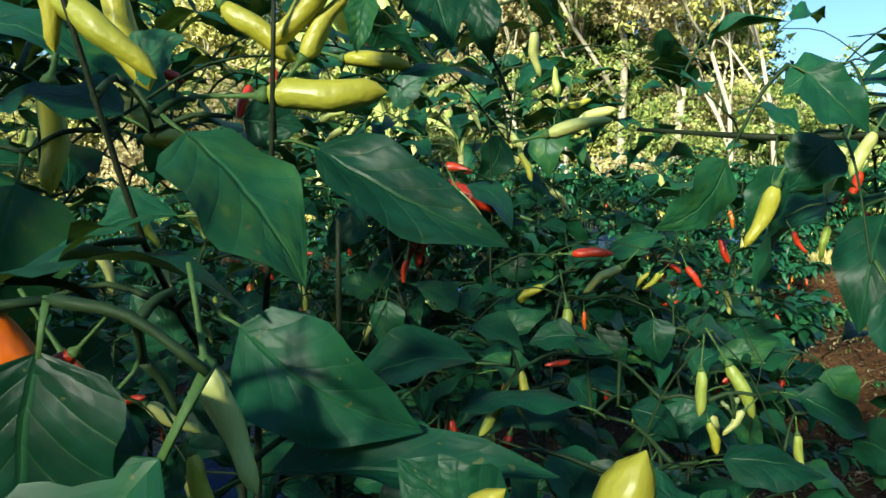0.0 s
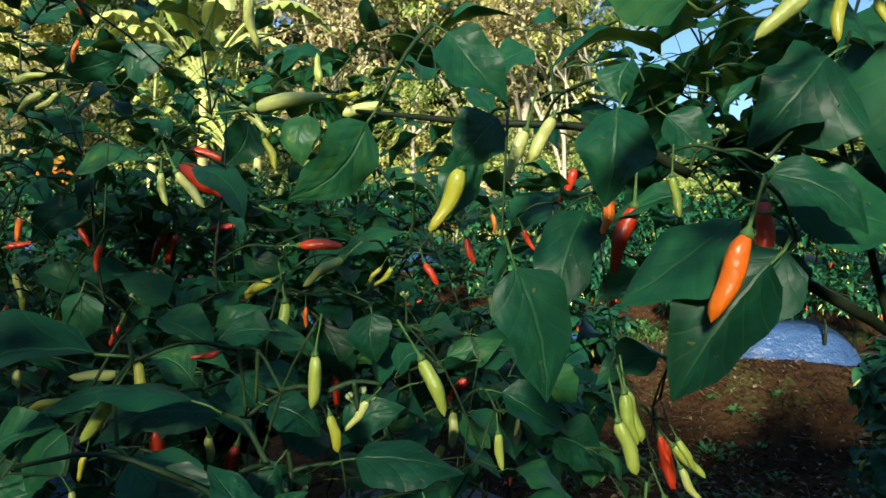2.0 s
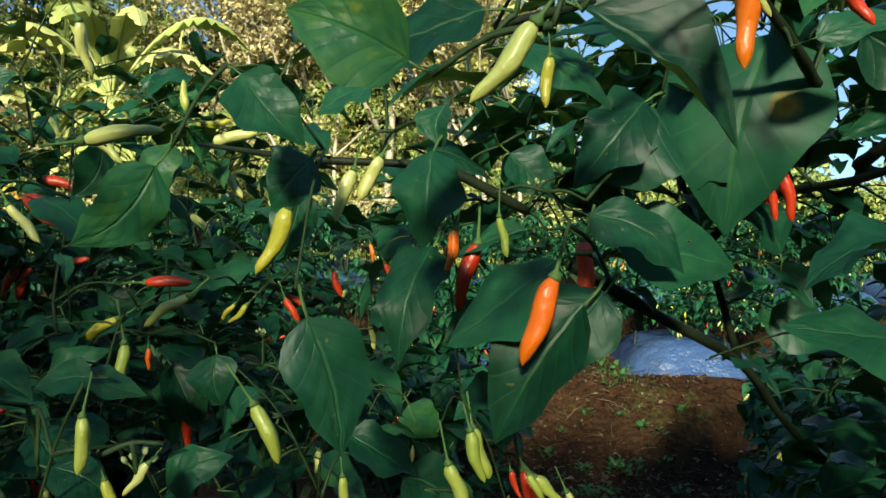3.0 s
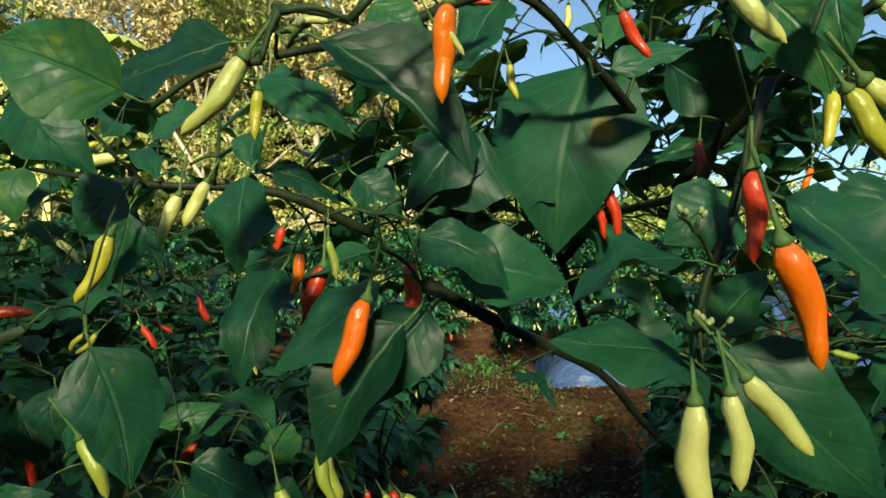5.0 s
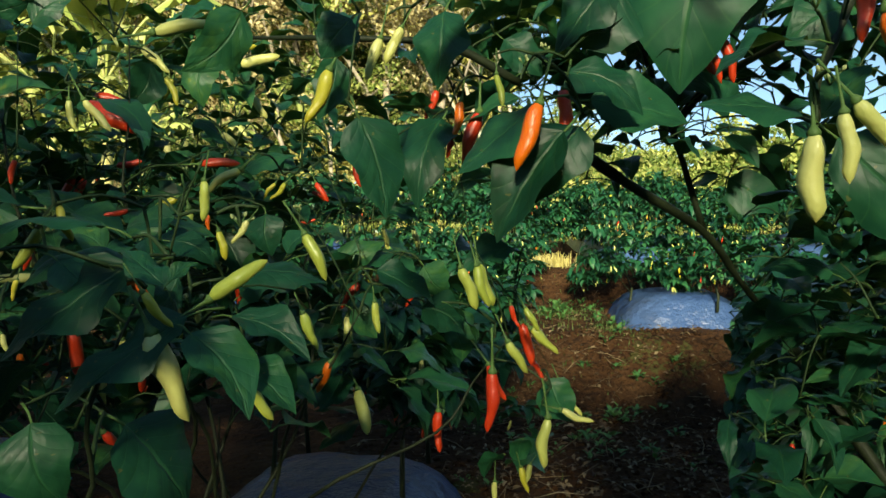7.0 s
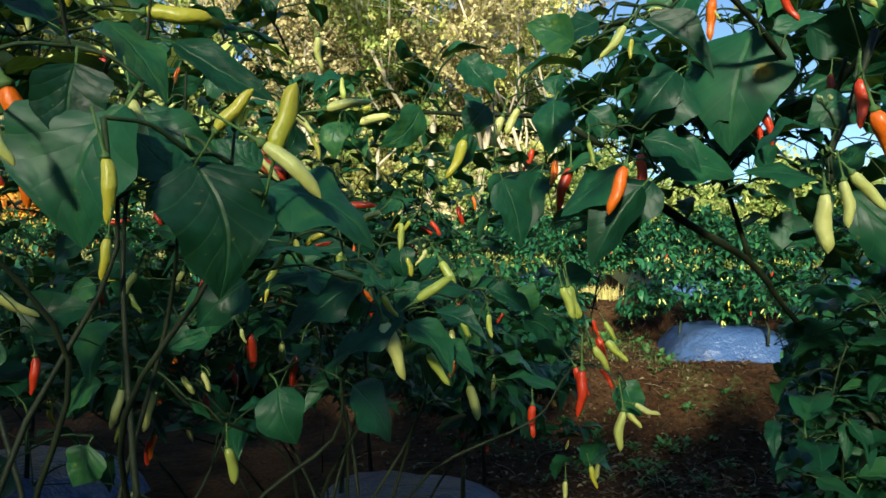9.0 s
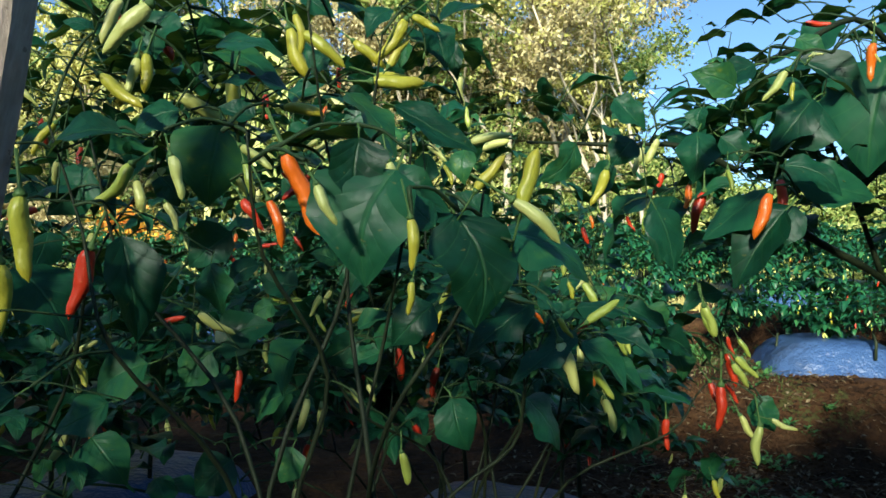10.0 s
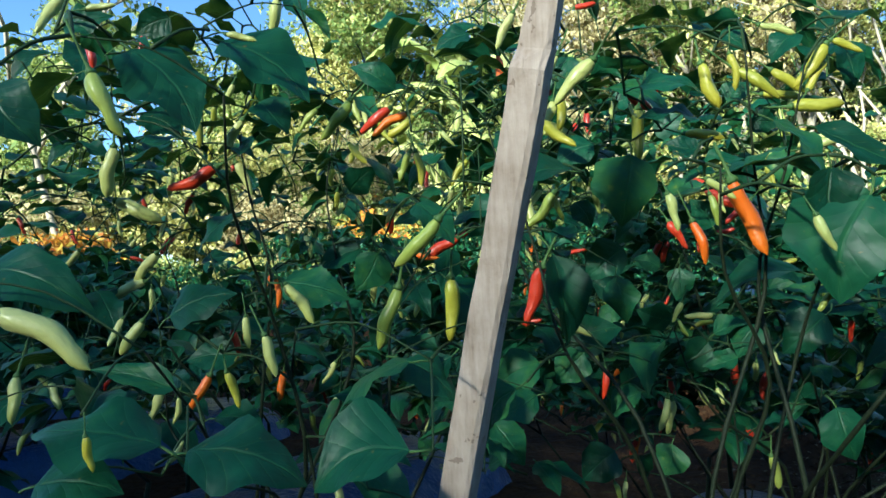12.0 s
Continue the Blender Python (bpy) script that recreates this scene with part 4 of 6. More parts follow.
leaf_at(B, (-0.074, 0.848, 1.133), (-0.079, 0.847, 1.073), (-0.05, -0.47, 0.88), 1.73)
leaf_at(B, (-0.017, 0.865, 1.284), (-0.103, 0.876, 1.233), (0.11, -0.50, 0.86), 1.75)
leaf_at(B, (0.033, 0.908, 1.284), (0.093, 0.897, 1.221), (0.41, -0.55, 0.73), 1.75)
leaf_at(B, (0.087, 1.014, 1.362), (0.053, 1.018, 1.295), (0.65, -0.69, 0.33), 1.75)
leaf_at(B, (0.168, 1.016, 1.376), (0.163, 1.015, 1.301), (-0.29, -0.91, -0.31), 1.61)
leaf_at(B, (0.147, 1.261, 1.323), (0.210, 1.251, 1.274), (0.31, -0.63, 0.72), 1.75)
leaf_at(B, (-0.019, 1.042, 1.335), (-0.069, 1.050, 1.354), (0.10, -0.64, 0.76), 1.75)
leaf_at(B, (-0.199, 1.006, 1.459), (-0.124, 0.996, 1.492), (0.30, -0.88, 0.37), 1.40)
leaf_at(B, (-0.079, 1.053, 1.416), (-0.023, 1.046, 1.459), (0.48, -0.84, 0.25), 1.41)
leaf_at(B, (-0.162, 1.066, 1.421), (-0.080, 1.054, 1.449), (0.72, -0.60, -0.36), 1.16)
leaf_at(B, (-0.196, 1.030, 1.355), (-0.124, 1.018, 1.310), (0.75, -0.48, 0.45), 1.75)
leaf_at(B, (0.085, 1.023, 1.173), (0.159, 1.011, 1.159), (-0.89, -0.44, -0.15), 1.15)
leaf_at(B, (0.168, 0.902, 1.165), (0.125, 0.907, 1.134), (-0.07, -0.13, 0.99), 1.75)
leaf_at(B, (0.251, 0.660, 1.080), (0.278, 0.657, 1.103), (-0.58, -0.61, 0.54), 1.75)
leaf_at(B, (0.160, 0.576, 1.087), (0.119, 0.582, 1.095), (0.17, -0.87, 0.46), 1.26)
leaf_at(B, (0.071, 0.826, 1.099), (0.130, 0.818, 1.121), (-0.11, -0.99, 0.11), 0.96)
leaf_at(B, (0.301, 0.818, 1.104), (0.363, 0.809, 1.086), (-0.06, -0.25, 0.97), 1.75)
leaf_at(B, (0.329, 0.787, 1.069), (0.394, 0.778, 1.092), (0.06, -1.00, 0.03), 1.00)
leaf_at(B, (0.461, 1.032, 1.150), (0.523, 1.023, 1.126), (-0.31, -0.79, 0.52), 1.07)
leaf_at(B, (0.222, 0.804, 1.105), (0.176, 0.811, 1.123), (0.24, -0.51, 0.83), 1.75)
leaf_at(B, (0.352, 0.652, 1.061), (0.419, 0.641, 1.019), (-0.26, -0.67, 0.69), 1.22)
leaf_at(B, (0.447, 0.769, 1.060), (0.481, 0.763, 1.022), (-0.79, -0.61, 0.03), 1.75)
leaf_at(B, (0.417, 0.575, 1.024), (0.444, 0.570, 0.980), (-0.36, -0.00, 0.93), 1.75)
leaf_at(B, (0.334, 0.695, 1.027), (0.382, 0.687, 0.982), (-0.30, -0.13, 0.95), 1.75)
leaf_at(B, (-0.232, 0.871, 1.127), (-0.283, 0.877, 1.085), (0.27, -0.69, 0.67), 1.75)
leaf_at(B, (-0.165, 0.860, 1.090), (-0.231, 0.870, 1.107), (0.82, -0.46, -0.34), 1.52)
leaf_at(B, (-0.195, 0.732, 1.062), (-0.227, 0.737, 1.039), (0.43, -0.77, 0.47), 1.75)
leaf_at(B, (-0.070, 0.647, 1.020), (-0.118, 0.653, 0.983), (0.42, -0.91, 0.04), 1.75)
leaf_at(B, (-0.013, 0.600, 1.048), (-0.039, 0.603, 1.001), (0.39, -0.32, 0.86), 1.75)
leaf_at(B, (-0.245, 1.007, 1.209), (-0.321, 1.017, 1.191), (0.26, -0.63, 0.73), 1.75)
leaf_at(B, (-0.115, 0.988, 1.237), (-0.175, 0.995, 1.181), (0.72, -0.56, 0.42), 1.39)
leaf_at(B, (0.075, 0.616, 1.084), (0.032, 0.629, 1.100), (0.24, -0.77, 0.59), 1.75)
leaf_at(B, (0.048, 0.570, 1.072), (0.018, 0.579, 1.055), (0.16, -0.48, 0.86), 1.75)
leaf_at(B, (0.112, 0.578, 1.096), (0.133, 0.572, 1.067), (0.41, -0.74, 0.53), 1.75)
leaf_at(B, (0.135, 0.666, 1.118), (0.088, 0.680, 1.107), (0.00, -0.87, 0.48), 1.63)
leaf_at(B, (0.187, 0.835, 1.103), (0.221, 0.825, 1.026), (-0.11, -0.85, 0.52), 1.24)
leaf_at(B, (0.199, 0.607, 1.039), (0.248, 0.593, 1.064), (0.40, -0.88, 0.25), 1.44)
leaf_at(B, (0.356, 0.805, 0.999), (0.389, 0.796, 0.960), (-0.45, -0.69, 0.57), 1.57)
leaf_at(B, (0.411, 0.788, 1.080), (0.360, 0.803, 1.059), (-0.01, -0.41, 0.91), 1.75)
leaf_at(B, (0.408, 0.654, 1.016), (0.457, 0.640, 0.984), (0.04, -0.91, 0.40), 1.75)
leaf_at(B, (0.273, 0.896, 1.200), (0.232, 0.908, 1.213), (-0.32, -0.94, -0.08), 1.75)
leaf_at(B, (0.371, 1.030, 1.191), (0.397, 1.022, 1.149), (-0.19, -0.57, 0.80), 1.75)
leaf_at(B, (0.544, 0.696, 1.086), (0.485, 0.722, 1.050), (-0.19, -0.83, 0.53), 1.46)
leaf_at(B, (0.463, 0.802, 1.011), (0.413, 0.823, 1.003), (0.53, -0.24, 0.81), 1.75)
leaf_at(B, (0.472, 0.728, 0.986), (0.486, 0.723, 0.935), (-0.15, -0.63, 0.76), 1.75)
leaf_at(B, (0.592, 0.679, 0.914), (0.619, 0.669, 0.857), (-0.53, -0.25, 0.81), 1.65)
leaf_at(B, (0.406, 0.756, 0.949), (0.459, 0.734, 0.921), (-0.11, -0.16, 0.98), 1.75)
buds_at(B, (0.191, 0.430, 1.105))
buds_at(B, (0.154, 0.457, 1.043))
buds_at(B, (0.003, 0.863, 1.308))
buds_at(B, (-0.013, 0.839, 1.122))
buds_at(B, (0.286, 0.821, 1.131))
buds_at(B, (0.142, 0.844, 1.181))
pepper_at(C, (-0.176, 0.177, 1.203), (-0.152, 0.175, 1.185), "pale")
pepper_at(C, (-0.173, 0.177, 1.190), (-0.166, 0.177, 1.162), "green")
pepper_at(C, (-0.146, 0.212, 1.207), (-0.117, 0.212, 1.138), "orange")
pepper_at(C, (-0.165, 0.287, 1.176), (-0.151, 0.288, 1.131), "orange")
pepper_at(C, (-0.188, 0.289, 1.176), (-0.168, 0.289, 1.147), "red")
pepper_at(C, (-0.315, 0.290, 1.130), (-0.332, 0.295, 1.065), "red")
pepper_at(C, (-0.364, 0.268, 1.173), (-0.357, 0.271, 1.098), "yellow")
pepper_at(C, (-0.215, 0.133, 1.186), (-0.207, 0.133, 1.155), "pale")
pepper_at(C, (-0.118, 0.099, 1.165), (-0.104, 0.099, 1.138), "pale")
pepper_at(C, (0.023, 0.111, 1.154), (0.035, 0.108, 1.196), "yellow")
pepper_at(C, (-0.010, 0.113, 1.165), (0.011, 0.110, 1.190), "yellow")
pepper_at(C, (0.015, 0.110, 1.160), (0.050, 0.107, 1.130), "pale")
pepper_at(C, (0.134, 0.348, 1.040), (0.157, 0.349, 0.982), "pale")
pepper_at(C, (0.130, 0.342, 1.065), (0.147, 0.342, 1.042), "yellow")
pepper_at(C, (0.168, 0.357, 1.058), (0.204, 0.352, 1.084), "green")
pepper_at(C, (0.115, 0.396, 1.070), (0.133, 0.395, 1.054), "orange")
pepper_at(C, (0.237, 0.429, 1.040), (0.249, 0.429, 1.009), "green")
pepper_at(C, (0.188, 0.383, 1.005), (0.212, 0.382, 0.970), "green")
pepper_at(C, (-0.059, 0.079, 1.143), (-0.057, 0.080, 1.109), "yellow")
pepper_at(C, (-0.057, 0.081, 1.103), (-0.059, 0.082, 1.081), "yellow")
pepper_at(C, (-0.301, 0.355, 1.215), (-0.339, 0.361, 1.171), "green")
pepper_at(C, (-0.263, 0.257, 1.337), (-0.303, 0.263, 1.293), "pale")
pepper_at(C, (-0.109, 0.253, 1.361), (-0.076, 0.251, 1.350), "pale")
pepper_at(C, (-0.042, 0.270, 1.345), (-0.071, 0.274, 1.304), "yellow")
pepper_at(C, (-0.038, 0.269, 1.348), (-0.011, 0.267, 1.334), "yellow")
pepper_at(C, (-0.141, 0.232, 1.328), (-0.135, 0.233, 1.293), "yellow")
pepper_at(C, (-0.136, 0.232, 1.312), (-0.098, 0.230, 1.284), "yellow")
pepper_at(C, (-0.207, 0.421, 1.343), (-0.183, 0.420, 1.324), "red")
pepper_at(C, (-0.225, 0.294, 1.300), (-0.217, 0.294, 1.283), "pale")
pepper_at(C, (-0.318, 0.304, 1.287), (-0.279, 0.301, 1.257), "yellow")
pepper_at(C, (-0.294, 0.365, 1.329), (-0.297, 0.367, 1.288), "yellow")
pepper_at(C, (-0.159, 0.354, 1.278), (-0.117, 0.350, 1.269), "yellow")
pepper_at(C, (-0.061, 0.407, 1.333), (-0.018, 0.403, 1.328), "yellow")
pepper_at(C, (0.110, 0.717, 1.326), (0.181, 0.709, 1.340), "pale")
pepper_at(C, (0.090, 0.907, 0.892), (0.085, 0.908, 0.881), "red")
pepper_at(C, (0.009, 0.829, 0.985), (0.012, 0.831, 0.924), "red")
pepper_at(C, (0.093, 0.904, 0.941), (0.083, 0.908, 0.881), "red")
pepper_at(C, (-0.225, 0.851, 1.037), (-0.227, 0.853, 0.995), "pale")
pepper_at(C, (-0.116, 0.692, 0.922), (-0.124, 0.695, 0.865), "pale")
pepper_at(C, (-0.077, 0.687, 0.940), (-0.061, 0.687, 0.914), "pale")
pepper_at(C, (-0.050, 0.684, 0.945), (-0.039, 0.684, 0.918), "pale")
pepper_at(C, (-0.354, 0.711, 1.037), (-0.319, 0.707, 1.044), "red")
pepper_at(C, (-0.428, 0.589, 1.007), (-0.402, 0.586, 1.022), "pale")
pepper_at(C, (-0.024, 0.808, 1.051), (-0.073, 0.813, 1.047), "pale")
pepper_at(C, (-0.012, 0.552, 0.876), (-0.005, 0.554, 0.830), "green")
pepper_at(C, (-0.216, 0.575, 0.822), (-0.208, 0.576, 0.791), "green")
pepper_at(C, (-0.044, 0.804, 1.188), (-0.049, 0.806, 1.158), "red")
leaf_at(C, (-0.217, 0.339, 1.253), (-0.228, 0.344, 1.173), (0.35, -0.90, 0.26), 1.75)
leaf_at(C, (-0.089, 0.145, 1.206), (-0.090, 0.147, 1.154), (0.13, -0.77, 0.63), 1.75)
leaf_at(C, (-0.062, 0.143, 1.183), (-0.083, 0.149, 1.098), (-0.11, -0.86, 0.49), 1.64)
leaf_at(C, (-0.022, 0.125, 1.150), (-0.006, 0.127, 1.070), (0.17, -0.96, -0.23), 1.68)
leaf_at(C, (0.012, 0.161, 1.139), (0.090, 0.155, 1.102), (-0.23, -0.66, 0.71), 1.55)
leaf_at(C, (-0.374, 0.459, 1.224), (-0.420, 0.466, 1.171), (0.39, -0.79, 0.48), 1.75)
leaf_at(C, (-0.288, 0.275, 1.228), (-0.350, 0.282, 1.206), (0.39, -0.61, 0.69), 1.75)
leaf_at(C, (-0.305, 0.339, 1.143), (-0.289, 0.342, 1.041), (0.14, -0.59, 0.80), 1.09)
leaf_at(C, (-0.433, 0.423, 1.113), (-0.376, 0.421, 1.034), (0.21, -0.75, 0.62), 1.32)
leaf_at(C, (-0.446, 0.267, 1.196), (-0.405, 0.264, 1.152), (0.66, -0.71, 0.25), 1.75)
leaf_at(C, (-0.444, 0.196, 1.041), (-0.391, 0.192, 1.003), (-0.01, -0.51, 0.86), 1.75)
leaf_at(C, (-0.214, 0.292, 1.317), (-0.149, 0.286, 1.300), (-0.15, -0.77, 0.62), 1.35)
leaf_at(C, (-0.279, 0.411, 1.390), (-0.298, 0.415, 1.338), (0.05, -0.89, 0.46), 1.75)
leaf_at(C, (-0.339, 0.213, 1.014), (-0.367, 0.218, 0.972), (0.01, -0.65, 0.76), 1.75)
leaf_at(C, (-0.136, 0.280, 1.366), (-0.108, 0.278, 1.344), (-0.25, -0.92, 0.30), 1.75)
leaf_at(C, (-0.052, 0.320, 1.374), (-0.076, 0.323, 1.344), (-0.04, -0.76, 0.65), 1.75)
leaf_at(C, (-0.011, 0.316, 1.362), (0.004, 0.317, 1.315), (0.03, -0.90, 0.44), 1.38)
leaf_at(C, (-0.130, 0.285, 1.295), (-0.108, 0.282, 1.312), (-0.24, -0.97, 0.06), 1.75)
leaf_at(C, (-0.207, 0.290, 1.345), (-0.240, 0.293, 1.367), (0.48, -0.22, 0.85), 1.75)
leaf_at(C, (-0.131, 0.223, 1.222), (-0.092, 0.218, 1.237), (-0.57, -0.31, 0.76), 1.75)
leaf_at(C, (-0.171, 0.226, 1.237), (-0.201, 0.229, 1.244), (-0.21, -0.94, 0.28), 1.75)
leaf_at(C, (-0.258, 0.349, 1.268), (-0.300, 0.354, 1.244), (0.90, -0.29, 0.31), 1.75)
leaf_at(C, (-0.032, 0.150, 1.143), (-0.058, 0.152, 1.169), (0.02, -0.91, 0.42), 1.75)
leaf_at(C, (0.016, 0.171, 1.154), (-0.012, 0.173, 1.172), (0.05, -0.99, -0.15), 1.75)
leaf_at(C, (-0.217, 0.430, 1.154), (-0.263, 0.437, 1.114), (0.50, -0.84, 0.19), 1.75)
leaf_at(C, (-0.134, 0.334, 1.172), (-0.157, 0.335, 1.202), (-0.22, -0.97, 0.07), 1.75)
leaf_at(C, (-0.279, 0.369, 1.205), (-0.260, 0.368, 1.174), (0.13, -0.94, 0.32), 1.75)
leaf_at(C, (0.007, 0.411, 1.075), (-0.039, 0.418, 1.028), (-0.14, -0.97, -0.18), 1.75)
leaf_at(C, (0.114, 0.405, 0.969), (0.154, 0.403, 0.909), (-0.10, -0.42, 0.90), 1.75)
leaf_at(C, (0.042, 0.478, 0.957), (0.064, 0.479, 0.893), (-0.14, -0.95, 0.29), 1.75)
leaf_at(C, (-0.036, 0.615, 1.000), (-0.085, 0.621, 0.984), (0.44, -0.69, 0.57), 1.75)
leaf_at(C, (-0.168, 0.658, 0.938), (-0.210, 0.664, 0.895), (-0.17, -0.66, 0.73), 1.75)
leaf_at(C, (-0.322, 0.513, 1.000), (-0.380, 0.520, 0.964), (0.35, -0.83, 0.43), 1.75)
leaf_at(C, (-0.259, 0.572, 1.007), (-0.297, 0.578, 0.961), (0.20, -0.97, 0.14), 1.75)
leaf_at(C, (-0.386, 0.523, 0.913), (-0.343, 0.521, 0.856), (0.11, -0.90, 0.42), 1.75)
leaf_at(C, (-0.150, 0.500, 0.899), (-0.164, 0.503, 0.856), (0.05, -0.86, 0.50), 1.75)
leaf_at(C, (-0.222, 0.508, 0.885), (-0.264, 0.514, 0.842), (0.03, -1.00, 0.08), 1.75)
leaf_at(C, (-0.069, 0.617, 1.033), (-0.020, 0.611, 1.050), (-0.06, -0.67, 0.74), 1.75)
leaf_at(C, (-0.117, 0.686, 1.046), (-0.170, 0.691, 1.064), (-0.74, -0.60, -0.32), 1.75)
leaf_at(C, (-0.387, 0.460, 0.869), (-0.348, 0.455, 0.882), (0.58, -0.55, 0.60), 1.75)
leaf_at(C, (-0.521, 0.465, 1.061), (-0.547, 0.470, 1.021), (0.34, -0.67, 0.66), 1.75)
leaf_at(C, (-0.595, 0.515, 1.241), (-0.553, 0.509, 1.276), (0.42, -0.69, -0.59), 1.75)
leaf_at(C, (-0.503, 0.329, 1.146), (-0.530, 0.334, 1.101), (0.66, -0.58, 0.48), 1.75)
leaf_at(C, (-0.328, 0.303, 1.328), (-0.350, 0.305, 1.334), (0.21, -0.87, 0.44), 1.75)
leaf_at(C, (-0.097, 0.252, 1.268), (-0.052, 0.250, 1.210), (0.37, -0.71, 0.60), 1.48)
leaf_at(C, (-0.053, 0.275, 1.265), (0.027, 0.273, 1.224), (0.77, -0.52, -0.38), 0.86)
leaf_at(C, (-0.149, 0.220, 1.213), (-0.062, 0.220, 1.202), (0.41, -0.16, 0.89), 1.28)
leaf_at(C, (-0.071, 0.231, 1.198), (-0.007, 0.229, 1.161), (-0.29, -0.94, 0.16), 1.20)
leaf_at(C, (-0.060, 0.228, 1.147), (0.041, 0.228, 1.145), (0.35, -0.53, 0.77), 0.62)
leaf_at(C, (-0.089, 0.180, 1.189), (-0.114, 0.179, 1.158), (0.76, -0.28, 0.58), 1.67)
leaf_at(C, (-0.114, 0.286, 1.237), (-0.174, 0.285, 1.210), (0.30, -0.46, 0.84), 1.04)
leaf_at(C, (0.014, 0.381, 1.369), (0.027, 0.379, 1.323), (-0.44, -0.71, 0.55), 1.02)
leaf_at(C, (-0.238, 0.406, 1.347), (-0.163, 0.404, 1.300), (0.81, -0.59, 0.02), 1.26)
leaf_at(C, (-0.150, 0.314, 1.284), (-0.213, 0.315, 1.288), (0.33, -0.58, 0.75), 1.16)
leaf_at(C, (-0.037, 0.328, 1.345), (-0.042, 0.327, 1.316), (-0.08, -0.96, -0.25), 1.20)
leaf_at(C, (-0.097, 0.325, 1.284), (-0.067, 0.325, 1.280), (0.39, -0.75, -0.54), 1.46)
pepper_at(C, (-0.126, 0.226, 1.190), (-0.148, 0.225, 1.167), "red")
pepper_at(C, (-0.065, 0.180, 1.196), (-0.050, 0.179, 1.160), "pale")
pepper_at(C, (-0.074, 0.192, 1.167), (-0.068, 0.191, 1.147), "yellow")
pepper_at(C, (-0.058, 0.276, 1.301), (-0.038, 0.277, 1.330), "yellow")
pepper_at(C, (-0.091, 0.277, 1.324), (-0.059, 0.276, 1.301), "yellow")
pepper_at(C, (-0.074, 0.275, 1.286), (-0.023, 0.276, 1.289), "yellow")
pepper_at(C, (-0.151, 0.304, 1.342), (-0.134, 0.302, 1.293), "yellow")
pepper_at(C, (-0.208, 0.355, 1.309), (-0.208, 0.352, 1.248), "yellow")
pepper_at(C, (-0.007, 0.330, 1.344), (0.011, 0.330, 1.331), "yellow")
leaf_at(C, (0.155, 0.354, 1.048), (0.081, 0.353, 0.992), (0.02, -0.70, 0.71), 0.85)
leaf_at(C, (0.157, 0.340, 1.039), (0.190, 0.306, 0.991), (0.02, -0.69, 0.72), 1.20)
leaf_at(C, (0.182, 0.344, 1.048), (0.227, 0.315, 1.022), (-0.02, -0.70, 0.71), 1.10)
leaf_at(C, (0.192, 0.353, 1.017), (0.220, 0.329, 0.986), (-0.04, -0.67, 0.74), 1.30)
leaf_at(C, (0.120, 0.397, 1.079), (0.041, 0.402, 1.017), (0.07, -0.73, 0.69), 1.00)
leaf_at(C, (0.141, 0.363, 1.067), (0.113, 0.391, 1.090), (0.04, -0.72, 0.70), 1.00)
leaf_at(C, (0.144, 0.362, 1.069), (0.162, 0.373, 1.081), (0.03, -0.72, 0.69), 1.10)
leaf_at(C, (0.096, 0.460, 1.106), (0.011, 0.469, 1.097), (0.00, -0.10, 1.00), 0.80)
pepper_at(D, (-0.704, 0.137, 1.239), (-0.712, 0.138, 1.191), "pale")
pepper_at(D, (-0.637, 0.015, 1.268), (-0.613, 0.020, 1.220), "green")
pepper_at(D, (-0.769, 0.454, 1.272), (-0.841, 0.443, 1.239), "red")
pepper_at(D, (-0.979, 0.527, 1.236), (-0.905, 0.540, 1.205), "pale")
pepper_at(D, (-0.743, 0.457, 1.278), (-0.721, 0.463, 1.231), "pale")
pepper_at(D, (-0.719, 0.427, 1.331), (-0.743, 0.425, 1.279), "pale")
pepper_at(D, (-0.650, 0.183, 1.274), (-0.646, 0.184, 1.244), "yellow")
pepper_at(D, (-0.586, 0.488, 1.368), (-0.630, 0.483, 1.311), "green")
pepper_at(D, (-0.632, 0.481, 1.356), (-0.659, 0.478, 1.323), "green")
pepper_at(D, (-0.672, 0.475, 1.364), (-0.707, 0.470, 1.348), "pale")
pepper_at(D, (-0.512, 0.531, 1.357), (-0.564, 0.524, 1.323), "orange")
pepper_at(D, (-0.413, 0.214, 1.175), (-0.458, 0.221, 1.127), "green")
pepper_at(D, (-0.473, 0.304, 1.108), (-0.497, 0.309, 1.035), "green")
pepper_at(D, (-0.579, 0.237, 1.111), (-0.548, 0.243, 1.070), "pale")
pepper_at(D, (-0.597, 0.188, 1.081), (-0.595, 0.190, 1.049), "pale")
pepper_at(D, (-0.580, 0.192, 1.063), (-0.570, 0.195, 1.021), "pale")
pepper_at(D, (-0.924, 0.556, 1.154), (-0.962, 0.552, 1.105), "pale")
pepper_at(D, (-0.942, 0.555, 1.109), (-0.995, 0.547, 1.078), "pale")
pepper_at(D, (-1.046, 0.536, 1.158), (-1.075, 0.533, 1.127), "pale")
pepper_at(D, (-0.799, 0.331, 1.064), (-0.826, 0.328, 1.020), "pale")
pepper_at(D, (-0.669, 0.255, 1.013), (-0.696, 0.253, 0.971), "orange")
pepper_at(D, (-0.652, 0.258, 1.016), (-0.639, 0.261, 0.976), "yellow")
pepper_at(D, (-0.776, 0.338, 0.977), (-0.792, 0.337, 0.936), "pale")
pepper_at(D, (-0.755, 0.341, 0.971), (-0.762, 0.341, 0.937), "pale")
pepper_at(D, (-0.682, -0.016, 1.096), (-0.617, -0.005, 1.057), "pale")
pepper_at(D, (-0.579, -0.059, 1.026), (-0.575, -0.057, 1.004), "yellow")
